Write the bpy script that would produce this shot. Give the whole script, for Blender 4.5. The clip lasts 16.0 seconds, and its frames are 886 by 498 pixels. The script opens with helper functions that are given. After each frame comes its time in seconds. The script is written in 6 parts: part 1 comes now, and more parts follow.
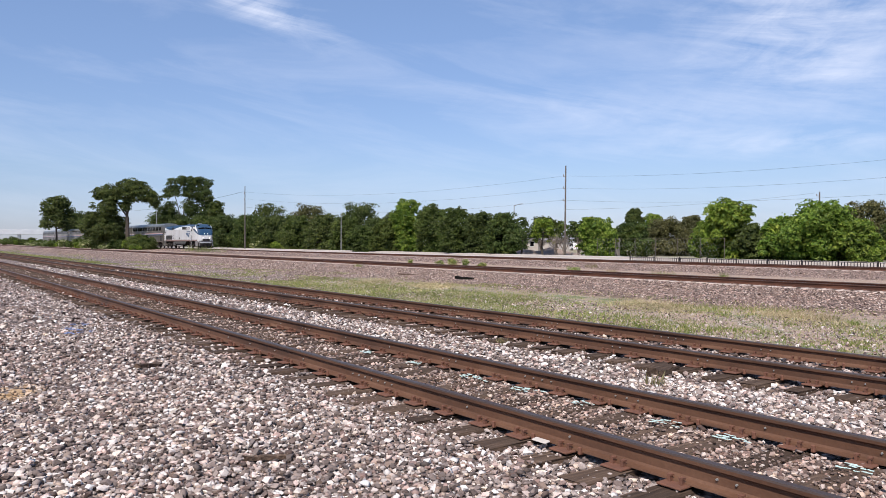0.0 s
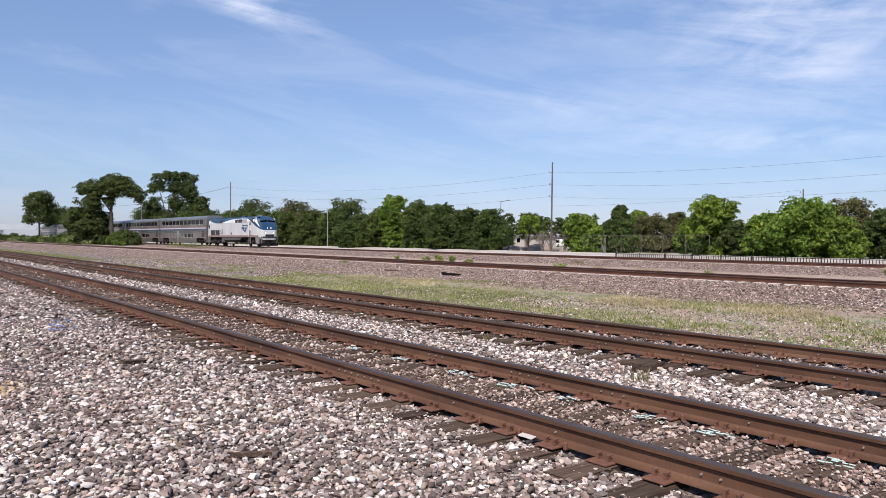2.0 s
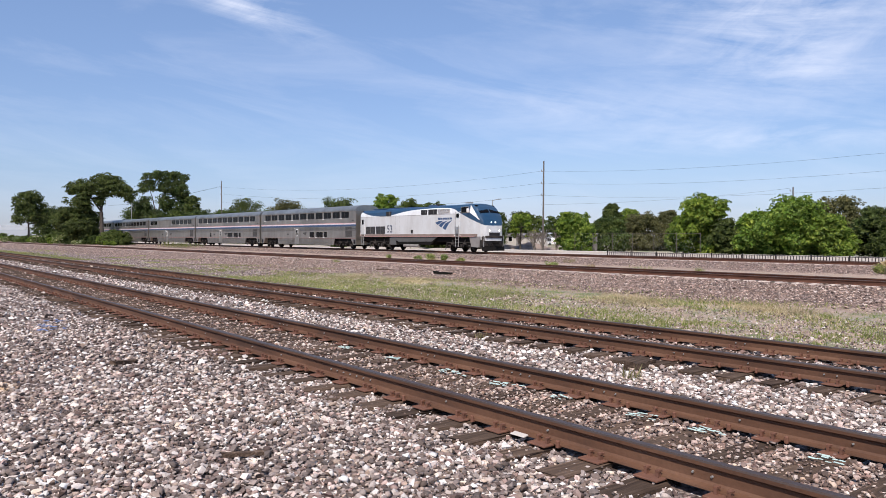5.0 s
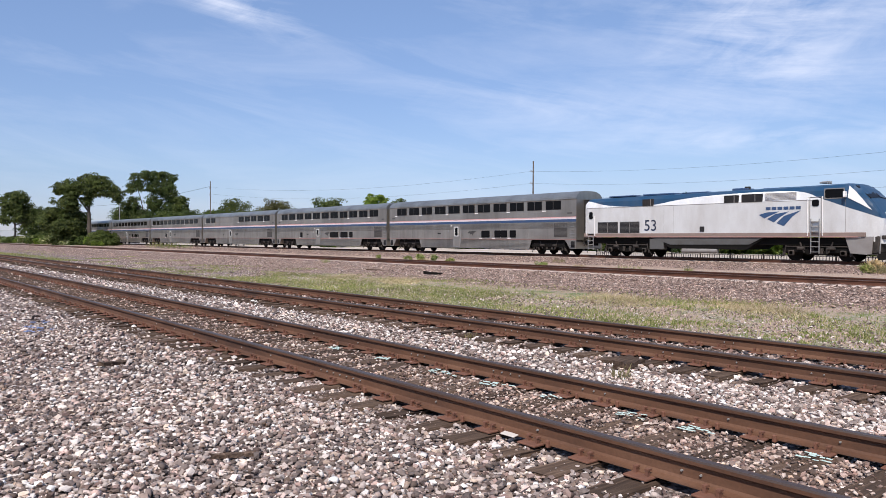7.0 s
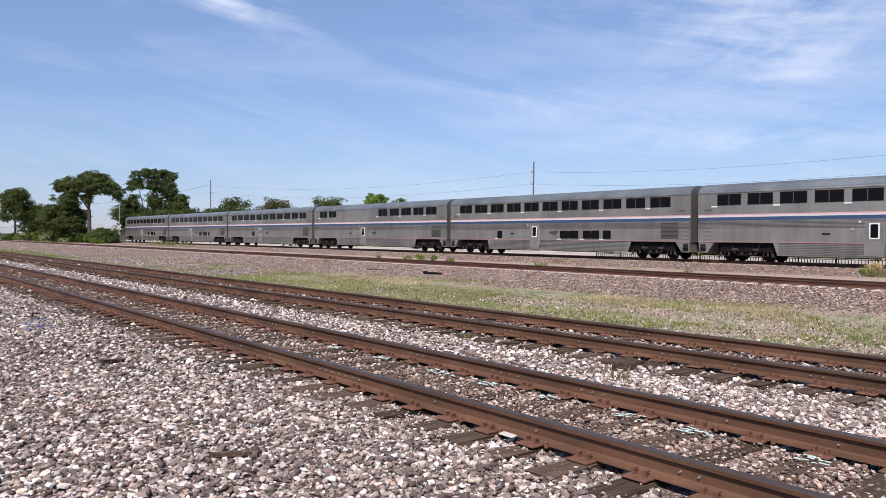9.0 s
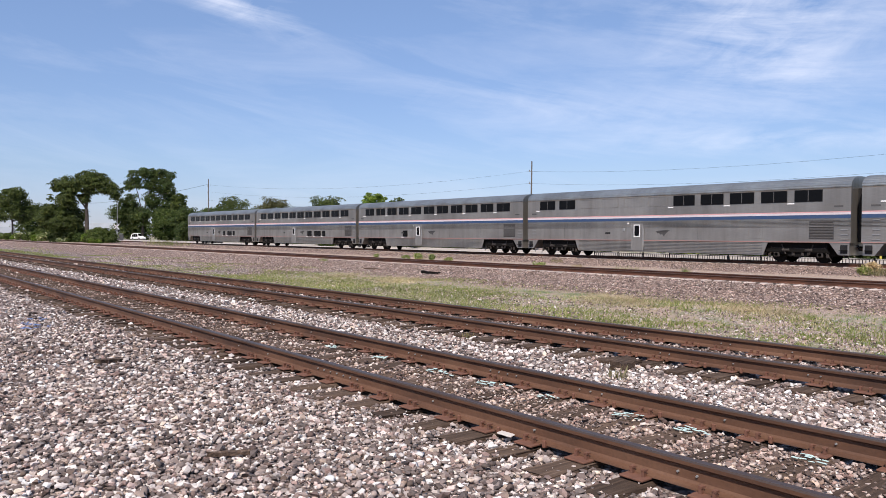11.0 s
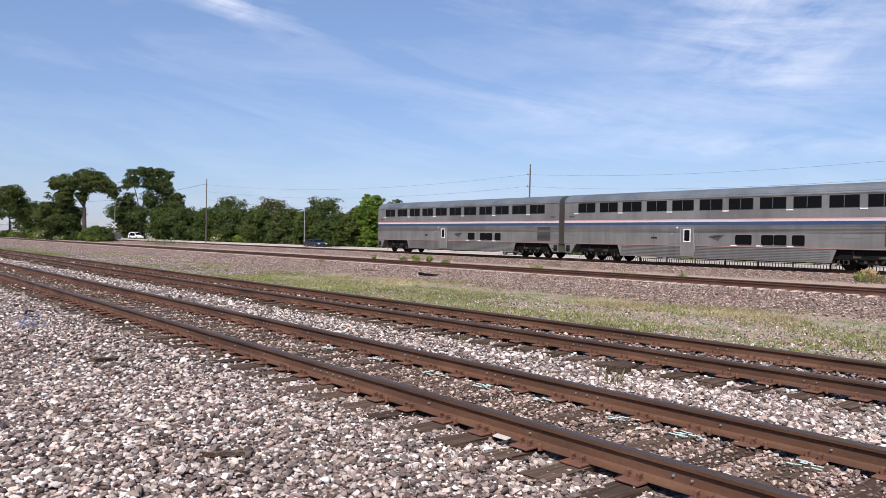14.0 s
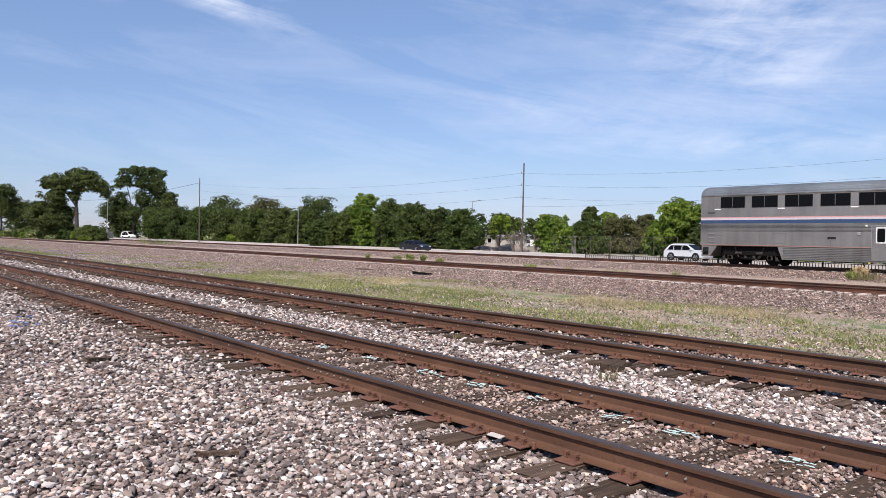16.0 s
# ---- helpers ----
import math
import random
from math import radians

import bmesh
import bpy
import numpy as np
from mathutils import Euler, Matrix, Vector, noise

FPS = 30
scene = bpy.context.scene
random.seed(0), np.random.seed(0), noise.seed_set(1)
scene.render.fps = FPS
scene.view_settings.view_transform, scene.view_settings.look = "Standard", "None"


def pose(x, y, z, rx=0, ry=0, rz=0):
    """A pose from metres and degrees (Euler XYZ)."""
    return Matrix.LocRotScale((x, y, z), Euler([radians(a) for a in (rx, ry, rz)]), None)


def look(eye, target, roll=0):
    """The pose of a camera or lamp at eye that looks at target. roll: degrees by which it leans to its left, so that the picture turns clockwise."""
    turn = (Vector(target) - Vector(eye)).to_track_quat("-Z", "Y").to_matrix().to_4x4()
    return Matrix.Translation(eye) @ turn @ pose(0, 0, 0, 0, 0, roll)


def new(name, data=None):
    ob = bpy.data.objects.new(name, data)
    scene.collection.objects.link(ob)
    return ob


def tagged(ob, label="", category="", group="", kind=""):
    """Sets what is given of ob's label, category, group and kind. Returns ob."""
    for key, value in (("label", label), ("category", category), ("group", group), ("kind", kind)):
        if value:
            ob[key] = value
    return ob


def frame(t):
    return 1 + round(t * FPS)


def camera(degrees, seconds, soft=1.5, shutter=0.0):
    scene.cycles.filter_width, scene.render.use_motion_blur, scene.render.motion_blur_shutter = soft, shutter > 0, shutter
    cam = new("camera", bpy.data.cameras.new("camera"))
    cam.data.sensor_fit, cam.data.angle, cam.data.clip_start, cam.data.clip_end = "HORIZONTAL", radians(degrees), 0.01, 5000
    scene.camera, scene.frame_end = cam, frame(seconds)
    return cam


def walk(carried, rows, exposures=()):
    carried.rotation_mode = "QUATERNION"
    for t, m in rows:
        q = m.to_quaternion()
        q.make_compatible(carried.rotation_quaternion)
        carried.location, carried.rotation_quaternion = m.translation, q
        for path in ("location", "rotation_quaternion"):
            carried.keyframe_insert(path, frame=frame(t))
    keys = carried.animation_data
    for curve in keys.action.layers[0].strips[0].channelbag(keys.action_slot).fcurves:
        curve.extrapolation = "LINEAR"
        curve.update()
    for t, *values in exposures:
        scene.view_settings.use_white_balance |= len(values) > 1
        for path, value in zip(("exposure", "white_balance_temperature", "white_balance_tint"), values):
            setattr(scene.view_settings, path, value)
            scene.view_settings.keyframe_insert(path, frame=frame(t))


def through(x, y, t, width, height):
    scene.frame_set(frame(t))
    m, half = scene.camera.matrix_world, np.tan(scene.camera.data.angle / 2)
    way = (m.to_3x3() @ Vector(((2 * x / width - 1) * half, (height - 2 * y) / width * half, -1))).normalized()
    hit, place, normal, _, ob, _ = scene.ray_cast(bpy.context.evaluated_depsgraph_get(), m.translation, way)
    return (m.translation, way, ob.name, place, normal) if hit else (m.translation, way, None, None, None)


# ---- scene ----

# ---------------------------------------------------------------- camera
PATH = [
    (0, pose(0, 0, 1.438, 89.422, 0, 53.541) @ pose(0, 0, 0, 0, 0, 0.132)),
    (0.5, pose(0, 0, 1.438, 89.277, 0, 53.144) @ pose(0, 0, 0, 0, 0, 0.218)),
    (1, pose(0, 0, 1.438, 89.154, 0, 52.802) @ pose(0, 0, 0, 0, 0, 0.263)),
    (1.5, pose(0, 0, 1.438, 89.100, 0, 52.628) @ pose(0, 0, 0, 0, 0, 0.210)),
    (2, pose(0, 0, 1.438, 89.127, 0, 52.511) @ pose(0, 0, 0, 0, 0, 0.236)),
    (2.5, pose(0, 0, 1.438, 89.161, 0, 52.445) @ pose(0, 0, 0, 0, 0, 0.169)),
    (3, pose(0, 0, 1.438, 89.163, 0, 52.415) @ pose(0, 0, 0, 0, 0, 0.169)),
    (3.5, pose(0, 0, 1.438, 89.112, 0, 52.334) @ pose(0, 0, 0, 0, 0, 0.142)),
    (4, pose(0, 0, 1.438, 89.078, 0, 52.192) @ pose(0, 0, 0, 0, 0, 0.144)),
    (6.5, pose(0, 0, 1.438, 89.047, 0, 51.313) @ pose(0, 0, 0, 0, 0, -0.048)),
    (7, pose(0, 0, 1.438, 89.055, 0, 51.094) @ pose(0, 0, 0, 0, 0, 0.000)),
    (7.5, pose(0, 0, 1.438, 89.025, 0, 50.947) @ pose(0, 0, 0, 0, 0, 0.089)),
    (8, pose(0, 0, 1.438, 89.026, 0, 50.910) @ pose(0, 0, 0, 0, 0, 0.210)),
    (8.5, pose(0, 0, 1.438, 89.040, 0, 50.979) @ pose(0, 0, 0, 0, 0, 0.333)),
    (9, pose(0, 0, 1.438, 89.054, 0, 51.085) @ pose(0, 0, 0, 0, 0, 0.405)),
    (11.5, pose(0, 0, 1.438, 88.991, 0, 50.862) @ pose(0, 0, 0, 0, 0, 0.408)),
    (12, pose(0, 0, 1.438, 88.980, 0, 50.783) @ pose(0, 0, 0, 0, 0, 0.467)),
    (12.5, pose(0, 0, 1.438, 88.953, 0, 50.758) @ pose(0, 0, 0, 0, 0, 0.606)),
    (13, pose(0, 0, 1.438, 89.010, 0, 50.741) @ pose(0, 0, 0, 0, 0, 0.746)),
    (13.5, pose(0, 0, 1.438, 89.090, 0, 50.770) @ pose(0, 0, 0, 0, 0, 0.902)),
    (14, pose(0, 0, 1.438, 89.182, 0, 50.754) @ pose(0, 0, 0, 0, 0, 0.999)),
    (14.5, pose(0, 0, 1.438, 89.253, 0, 50.673) @ pose(0, 0, 0, 0, 0, 1.070)),
    (15, pose(0, 0, 1.438, 89.253, 0, 50.550) @ pose(0, 0, 0, 0, 0, 1.074)),
    (15.5, pose(0, 0, 1.438, 89.177, 0, 50.406) @ pose(0, 0, 0, 0, 0, 1.048)),
    (16, pose(0, 0, 1.438, 89.099, 0, 50.277) @ pose(0, 0, 0, 0, 0, 0.912)),
]

cam = camera(61.78, 16.0, soft=0.55)
walk(cam, PATH, [(0.0, 0.22, 6500, 15.0), (16.0, 0.22, 6500, 15.0)])

# ---------------------------------------------------------------- world, sun
SUN = Vector((0.36, -0.52, 0.78)).normalized()   # towards the sun
world = bpy.data.worlds.new("sky")
scene.world = world
world.use_nodes = True


def build_sky():
    nt = world.node_tree
    nt.nodes.clear()
    N, L = nt.nodes.new, nt.links.new
    sky = N("ShaderNodeTexSky")
    sky.sky_type, sky.sun_disc = "NISHITA", False
    sky.sun_elevation = math.asin(SUN.z)
    sky.sun_rotation = math.atan2(SUN.x, SUN.y)
    sky.air_density, sky.dust_density, sky.ozone_density = 1.0, 0.1, 3.0
    co = N("ShaderNodeTexCoord")
    sep = N("ShaderNodeSeparateXYZ")
    L(co.outputs["Generated"], sep.inputs[0])

    def m(op, a, b=None, c=None):
        n = N("ShaderNodeMath")
        n.operation = op
        for k, v in enumerate((a, b, c)):
            if v is None:
                continue
            if isinstance(v, (int, float)):
                n.inputs[k].default_value = v
            else:
                L(v, n.inputs[k])
        return n.outputs[0]

    az = m("ARCTAN2", m("MULTIPLY", sep.outputs[0], -1.0), sep.outputs[1])   # angle left of the track's normal
    el = m("ARCSINE", sep.outputs[2])
    # stretched noise: streaky high cloud
    vec = N("ShaderNodeCombineXYZ")
    L(m("ADD", m("MULTIPLY", az, 3.2), m("MULTIPLY", el, -5.0)), vec.inputs[0])
    L(m("ADD", m("MULTIPLY", el, 13.0), m("MULTIPLY", az, -1.0)), vec.inputs[1])
    big = N("ShaderNodeTexNoise")
    big.inputs["Scale"].default_value, big.inputs["Detail"].default_value = 1.3, 9.0
    big.inputs["Roughness"].default_value, big.inputs["Distortion"].default_value = 0.62, 0.55
    L(vec.outputs[0], big.inputs["Vector"])
    vec2 = N("ShaderNodeCombineXYZ")
    L(m("ADD", m("MULTIPLY", az, 14.0), m("MULTIPLY", el, 9.0)), vec2.inputs[0])
    L(m("MULTIPLY", el, 26.0), vec2.inputs[1])
    fine = N("ShaderNodeTexNoise")
    fine.inputs["Scale"].default_value, fine.inputs["Detail"].default_value = 1.0, 8.0
    fine.inputs["Roughness"].default_value, fine.inputs["Distortion"].default_value = 0.6, 0.9
    L(vec2.outputs[0], fine.inputs["Vector"])

    def bank(a0, e0, wa, we, tilt, k):
        """A soft long bank of cirrus round the direction (a0, e0)."""
        da, de = m("SUBTRACT", az, a0), m("SUBTRACT", el, e0)
        u = m("DIVIDE", m("ADD", da, m("MULTIPLY", de, tilt)), wa)
        v = m("DIVIDE", m("SUBTRACT", de, m("MULTIPLY", da, tilt)), we)
        d = m("ADD", m("MULTIPLY", u, u), m("MULTIPLY", v, v))
        return m("MULTIPLY", m("EXPONENT", m("MULTIPLY", d, -1.0)), k)

    total = None
    for args in BANKS:
        b = bank(*args)
        total = b if total is None else m("ADD", total, b)
    body = m("MULTIPLY", m("SUBTRACT", big.outputs[0], 0.30), 2.4)
    wisps = m("ADD", m("MULTIPLY", body, 0.75), m("MULTIPLY", m("SUBTRACT", fine.outputs[0], 0.42), 1.1))
    base = m("MULTIPLY", m("SUBTRACT", big.outputs[0], 0.46), 0.55)
    amount = m("ADD", m("MULTIPLY", total, wisps), base)
    clamp = N("ShaderNodeClamp")
    clamp.inputs["Max"].default_value = 0.8
    L(amount, clamp.inputs[0])
    mix = N("ShaderNodeMix")
    mix.data_type = "RGBA"
    L(clamp.outputs[0], mix.inputs["Factor"])
    # summer haze keeps the low sky blue
    haze = N("ShaderNodeValToRGB")
    e = haze.color_ramp.elements
    e.new(0.09)
    e[0].position, e[0].color = 0.0, (0.44, 0.51, 0.79, 1)
    e[1].position, e[1].color = 0.09, (0.69, 0.715, 0.845, 1)
    e[2].position, e[2].color = 0.36, (1.12, 1.1, 1.13, 1)
    L(el, haze.inputs[0])
    tint = N("ShaderNodeMix")
    tint.data_type, tint.blend_type = "RGBA", "MULTIPLY"
    tint.inputs["Factor"].default_value = 1.0
    L(sky.outputs[0], tint.inputs["A"])
    L(haze.outputs[0], tint.inputs["B"])
    L(tint.outputs["Result"], mix.inputs["A"])
    mix.inputs["B"].default_value = CLOUD
    bg, out = N("ShaderNodeBackground"), N("ShaderNodeOutputWorld")
    bg.inputs["Strength"].default_value = SKY
    L(mix.outputs["Result"], bg.inputs["Color"])
    L(bg.outputs[0], out.inputs["Surface"])


# azimuth, elevation (radians), half widths, tilt, strength of each cirrus bank
BANKS = [(1.185, 0.30, 0.10, 0.022, 0.36, 1.0), (0.48, 0.25, 0.13, 0.08, 0.2, 0.85), (0.70, 0.165, 0.26, 0.03, 0.12, 0.3),
         (0.45, 0.12, 0.25, 0.014, 0.0, 0.45), (-0.9, 0.3, 0.5, 0.1, 0.2, 0.6), (2.4, 0.35, 0.5, 0.1, -0.2, 0.6)]
CLOUD, SKY = (7.4, 7.9, 8.8, 1), 0.113
build_sky()
sun = new("sun", bpy.data.lights.new("sun", "SUN"))
sun.data.energy, sun.data.angle, sun.data.color = 4.9, radians(0.55), (1.0, 0.94, 0.84)
sun.matrix_world = look(SUN * 100, (0, 0, 0))


# ---------------------------------------------------------------- materials
class Nodes:
    """A node material under construction."""

    def __init__(self, name):
        self.mat = bpy.data.materials.new(name)
        self.mat.use_nodes = True
        self.nt = self.mat.node_tree
        self.nt.nodes.clear()
        self.out = self.nt.nodes.new("ShaderNodeOutputMaterial")
        self.bsdf = self.nt.nodes.new("ShaderNodeBsdfPrincipled")
        self.link(self.bsdf.outputs[0], self.out.inputs[0])
        self.pos = self.nt.nodes.new("ShaderNodeNewGeometry").outputs["Position"]
        self.obj = self.nt.nodes.new("ShaderNodeTexCoord").outputs["Object"]

    def node(self, kind, **props):
        n = self.nt.nodes.new(kind)
        for k, v in props.items():
            n.inputs[k].default_value = v
        return n

    def link(self, a, b):
        self.nt.links.new(a, b)

    def math(self, op, *args):
        n = self.nt.nodes.new("ShaderNodeMath")
        n.operation = op
        for k, v in enumerate(args):
            if isinstance(v, (int, float)):
                n.inputs[k].default_value = v
            else:
                self.link(v, n.inputs[k])
        return n.outputs[0]

    def noise(self, scale, detail=4.0, rough=0.55, at=None, stretch=None):
        n = self.node("ShaderNodeTexNoise", Scale=scale, Detail=detail, Roughness=rough)
        src = at or self.pos
        if stretch:
            v = self.nt.nodes.new("ShaderNodeVectorMath")
            v.operation = "MULTIPLY"
            v.inputs[1].default_value = stretch
            self.link(src, v.inputs[0])
            src = v.outputs[0]
        self.link(src, n.inputs["Vector"])
        return n.outputs[0]

    def ramp(self, fac, stops, ease="LINEAR"):
        r = self.nt.nodes.new("ShaderNodeValToRGB")
        r.color_ramp.interpolation = ease
        el = r.color_ramp.elements
        while len(el) < len(stops):
            el.new(0.5)
        for e, (p, c) in zip(el, stops):
            e.position = p
            e.color = (*c, 1) if len(c) == 3 else c
        self.link(fac, r.inputs[0])
        return r.outputs[0]

    def mix(self, fac, a, b, mode="MIX"):
        n = self.nt.nodes.new("ShaderNodeMix")
        n.data_type, n.blend_type = "RGBA", mode
        for k, v in (("Factor", fac), ("A", a), ("B", b)):
            if isinstance(v, (int, float)):
                n.inputs[k].default_value = v
            elif isinstance(v, tuple):
                n.inputs[k].default_value = (*v, 1)
            else:
                self.link(v, n.inputs[k])
        return n.outputs["Result"]

    def set(self, name, v):
        if isinstance(v, (int, float)):
            self.bsdf.inputs[name].default_value = v
        elif isinstance(v, tuple):
            self.bsdf.inputs[name].default_value = (*v, 1)
        else:
            self.link(v, self.bsdf.inputs[name])

    def bump(self, height, strength=0.5, dist=0.01):
        b = self.node("ShaderNodeBump", Strength=strength, Distance=dist)
        self.link(height, b.inputs["Height"])
        self.link(b.outputs[0], self.bsdf.inputs["Normal"])

    def island(self):
        return self.nt.nodes.new("ShaderNodeNewGeometry").outputs["Random Per Island"]

    def rand(self):
        return self.nt.nodes.new("ShaderNodeObjectInfo").outputs["Random"]


def worn(name, color, rough=0.6, metal=0.0, dirt=(0.12, 0.09, 0.07), amount=0.35, scale=1.2, fine=25.0, relief=0.15, vary=0.0, obj=True, gloss=0.5):
    """Paint, metal or wood with stains and fine grain."""
    n = Nodes(name)
    at = n.obj if obj else n.pos
    big, small = n.noise(scale, 5, 0.6, at), n.noise(fine, 4, 0.6, at)
    fac = n.math("MULTIPLY", n.math("MAXIMUM", n.math("SUBTRACT", n.math("ADD", n.math("MULTIPLY", big, 0.7), n.math("MULTIPLY", small, 0.5)), 0.5), 0.0), amount * 5)
    fac = n.math("MINIMUM", fac, 1.0)
    c = n.mix(fac, color, dirt)
    c = n.mix(0.5, c, n.ramp(small, [(0.3, (0.7, 0.7, 0.7)), (0.7, (1.25, 1.25, 1.25))]), "MULTIPLY")
    if vary:
        c = n.mix(vary, c, n.ramp(n.rand(), [(0.0, (0.45, 0.45, 0.45)), (0.5, (1.0, 0.97, 0.95)), (1.0, (1.5, 1.4, 1.3))]), "MULTIPLY")
    n.set("Base Color", c)
    n.set("Roughness", n.math("MINIMUM", n.math("ADD", n.math("MULTIPLY", big, 0.3), rough - 0.15), 1.0))
    n.set("Metallic", metal)
    n.set("Specular IOR Level", gloss)
    n.bump(small, relief, 0.01)
    return n.mat


STONES = [(0.0, (0.05, 0.04, 0.037)), (0.22, (0.115, 0.089, 0.081)), (0.46, (0.225, 0.178, 0.16)), (0.66, (0.37, 0.305, 0.275)), (0.83, (0.57, 0.5, 0.457)), (1.0, (0.79, 0.75, 0.71))]


def stone_material():
    n = Nodes("ballast_stone")
    c = n.ramp(n.island(), STONES)
    c = n.mix(n.math("MULTIPLY", n.noise(0.45, 4), 0.22), c, (0.3, 0.2, 0.15))
    # single stones lean to pink, tan or cold grey
    hue = n.math("FRACT", n.math("MULTIPLY", n.island(), 37.0))
    c = n.mix(1.0, c, n.ramp(hue, [(0.0, (1.1, 0.93, 0.9)), (0.3, (1.0, 0.99, 0.98)), (0.6, (0.95, 1.0, 1.03)), (0.85, (0.98, 1.0, 1.0)), (1.0, (1.1, 1.0, 0.86))]), "MULTIPLY")
    # older, browner stone between the first rails and beyond the second track
    sep = n.nt.nodes.new("ShaderNodeSeparateXYZ")
    n.link(n.pos, sep.inputs[0])
    old = n.ramp(n.math("DIVIDE", sep.outputs[1], 60.0), [(4.2 / 60, (0, 0, 0)), (4.5 / 60, (0.5, 0.5, 0.5)), (5.6 / 60, (0.5, 0.5, 0.5)), (5.85 / 60, (0, 0, 0)), (8.5 / 60, (0, 0, 0)), (8.8 / 60, (0.45, 0.45, 0.45)),
                                                       (9.8 / 60, (0.4, 0.4, 0.4)), (10.2 / 60, (0.1, 0.1, 0.1)), (20.0 / 60, (0.4, 0.4, 0.4)), (26.0 / 60, (0.5, 0.5, 0.5))])
    c = n.mix(old, c, n.mix(1.0, c, (0.74, 0.57, 0.47), "MULTIPLY"))
    fresh = n.ramp(n.math("DIVIDE", sep.outputs[1], 20.0), [(5.8 / 20, (1, 1, 1)), (6.3 / 20, (1.12, 1.14, 1.15)), (8.1 / 20, (1.12, 1.14, 1.15)), (8.5 / 20, (1, 1, 1))])
    c = n.mix(1.0, c, fresh, "MULTIPLY")
    # a small spill of tan sand
    flat = n.nt.nodes.new("ShaderNodeVectorMath")
    flat.operation = "DISTANCE"
    flat.inputs[1].default_value = (-9.1, 0.85, -0.2)
    n.link(n.pos, flat.inputs[0])
    spill = n.math("ADD", flat.outputs["Value"], n.math("MULTIPLY", n.math("SUBTRACT", n.noise(2.2, 4, 0.6), 0.5), 1.1))
    c = n.mix(n.ramp(spill, [(0.15, (0.6, 0.6, 0.6)), (0.5, (0, 0, 0))]), c, (0.5, 0.33, 0.16))
    g = n.noise(60, 3, 0.6)
    c = n.mix(0.6, c, n.ramp(g, [(0.3, (0.72, 0.72, 0.72)), (0.7, (1.2, 1.2, 1.2))]), "MULTIPLY")
    n.set("Base Color", c)
    n.set("Roughness", 0.85)
    n.bump(g, 0.35, 0.006)
    return n.mat


def ground_material():
    """Crushed stone round the tracks, weedy soil between, by the distance from the first track."""
    n = Nodes("railway_ground")
    sep = n.nt.nodes.new("ShaderNodeSeparateXYZ")
    n.link(n.pos, sep.inputs[0])
    y = n.math("ADD", sep.outputs[1], n.math("MULTIPLY", n.math("SUBTRACT", n.noise(0.35, 5, 0.6, stretch=(0.5, 1, 1)), 0.5), 5.0))
    # weights: red stone, green grass, blue sandy soil
    k = lambda v: (v + 40) / 140
    zone = n.ramp(n.math("DIVIDE", n.math("ADD", y, 40.0), 140.0), [
        (k(-30), (0.3, 0.5, 0.2)), (k(-8), (1, 0, 0)), (k(11.2), (1, 0, 0)), (k(12.2), (0.2, 0.5, 0.3)), (k(15.5), (0.12, 0.42, 0.45)), (k(19.0), (0.12, 0.6, 0.25)), (k(21.0), (0.95, 0.0, 0.05)),
        (k(28.4), (0.95, 0, 0.05)), (k(29.3), (0.0, 0.0, 1.0)), (k(35), (0.1, 0.05, 0.85)), (k(38.5), (0.9, 0, 0.1)), (k(49), (0.9, 0, 0.1)), (k(51), (0.1, 0.1, 0.8)), (k(64), (0.1, 0.3, 0.6)), (k(70), (0, 0.8, 0.2))])
    w = n.nt.nodes.new("ShaderNodeSeparateColor")
    n.link(zone, w.inputs[0])
    cell = n.node("ShaderNodeTexVoronoi", Scale=17.0, Randomness=1.0)
    n.link(n.pos, cell.inputs["Vector"])
    sepc = n.nt.nodes.new("ShaderNodeSeparateColor")
    n.link(cell.outputs["Color"], sepc.inputs[0])
    rock = n.ramp(sepc.outputs[0], STONES)
    rock = n.mix(n.math("MULTIPLY", n.noise(0.3, 4), 0.7), rock, (0.27, 0.185, 0.145))
    # shade between the stones, painted as darker cell rims
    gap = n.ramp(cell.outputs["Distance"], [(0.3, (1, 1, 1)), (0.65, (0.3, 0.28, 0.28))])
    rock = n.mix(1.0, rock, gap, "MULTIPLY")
    # larger lumps tell from farther off
    lump = n.node("ShaderNodeTexVoronoi", Scale=6.0, Randomness=1.0)
    n.link(n.pos, lump.inputs["Vector"])
    seplump = n.nt.nodes.new("ShaderNodeSeparateColor")
    n.link(lump.outputs["Color"], seplump.inputs[0])
    rock = n.mix(0.75, rock, n.ramp(seplump.outputs[1], [(0.0, (0.4, 0.37, 0.37)), (0.55, (0.95, 0.93, 0.93)), (0.85, (1.3, 1.28, 1.26)), (1.0, (2.3, 2.25, 2.2))]), "MULTIPLY")
    # browner stone beyond the grass strip
    rock = n.mix(1.0, rock, n.ramp(n.math("DIVIDE", sep.outputs[1], 40.0), [(0.4, (1, 1, 1)), (0.5, (1.1, 0.98, 0.88))]), "MULTIPLY")
    g1, g2 = n.noise(22, 6, 0.75), n.noise(0.8, 5, 0.65)
    soil = n.ramp(g1, [(0.3, (0.17, 0.115, 0.08)), (0.5, (0.34, 0.245, 0.18)), (0.72, (0.52, 0.41, 0.33))])
    dry = n.ramp(g1, [(0.3, (0.13, 0.105, 0.06)), (0.52, (0.28, 0.235, 0.16)), (0.7, (0.42, 0.36, 0.27))])
    green = n.ramp(g1, [(0.3, (0.05, 0.075, 0.02)), (0.5, (0.1, 0.15, 0.04)), (0.7, (0.19, 0.22, 0.085))])
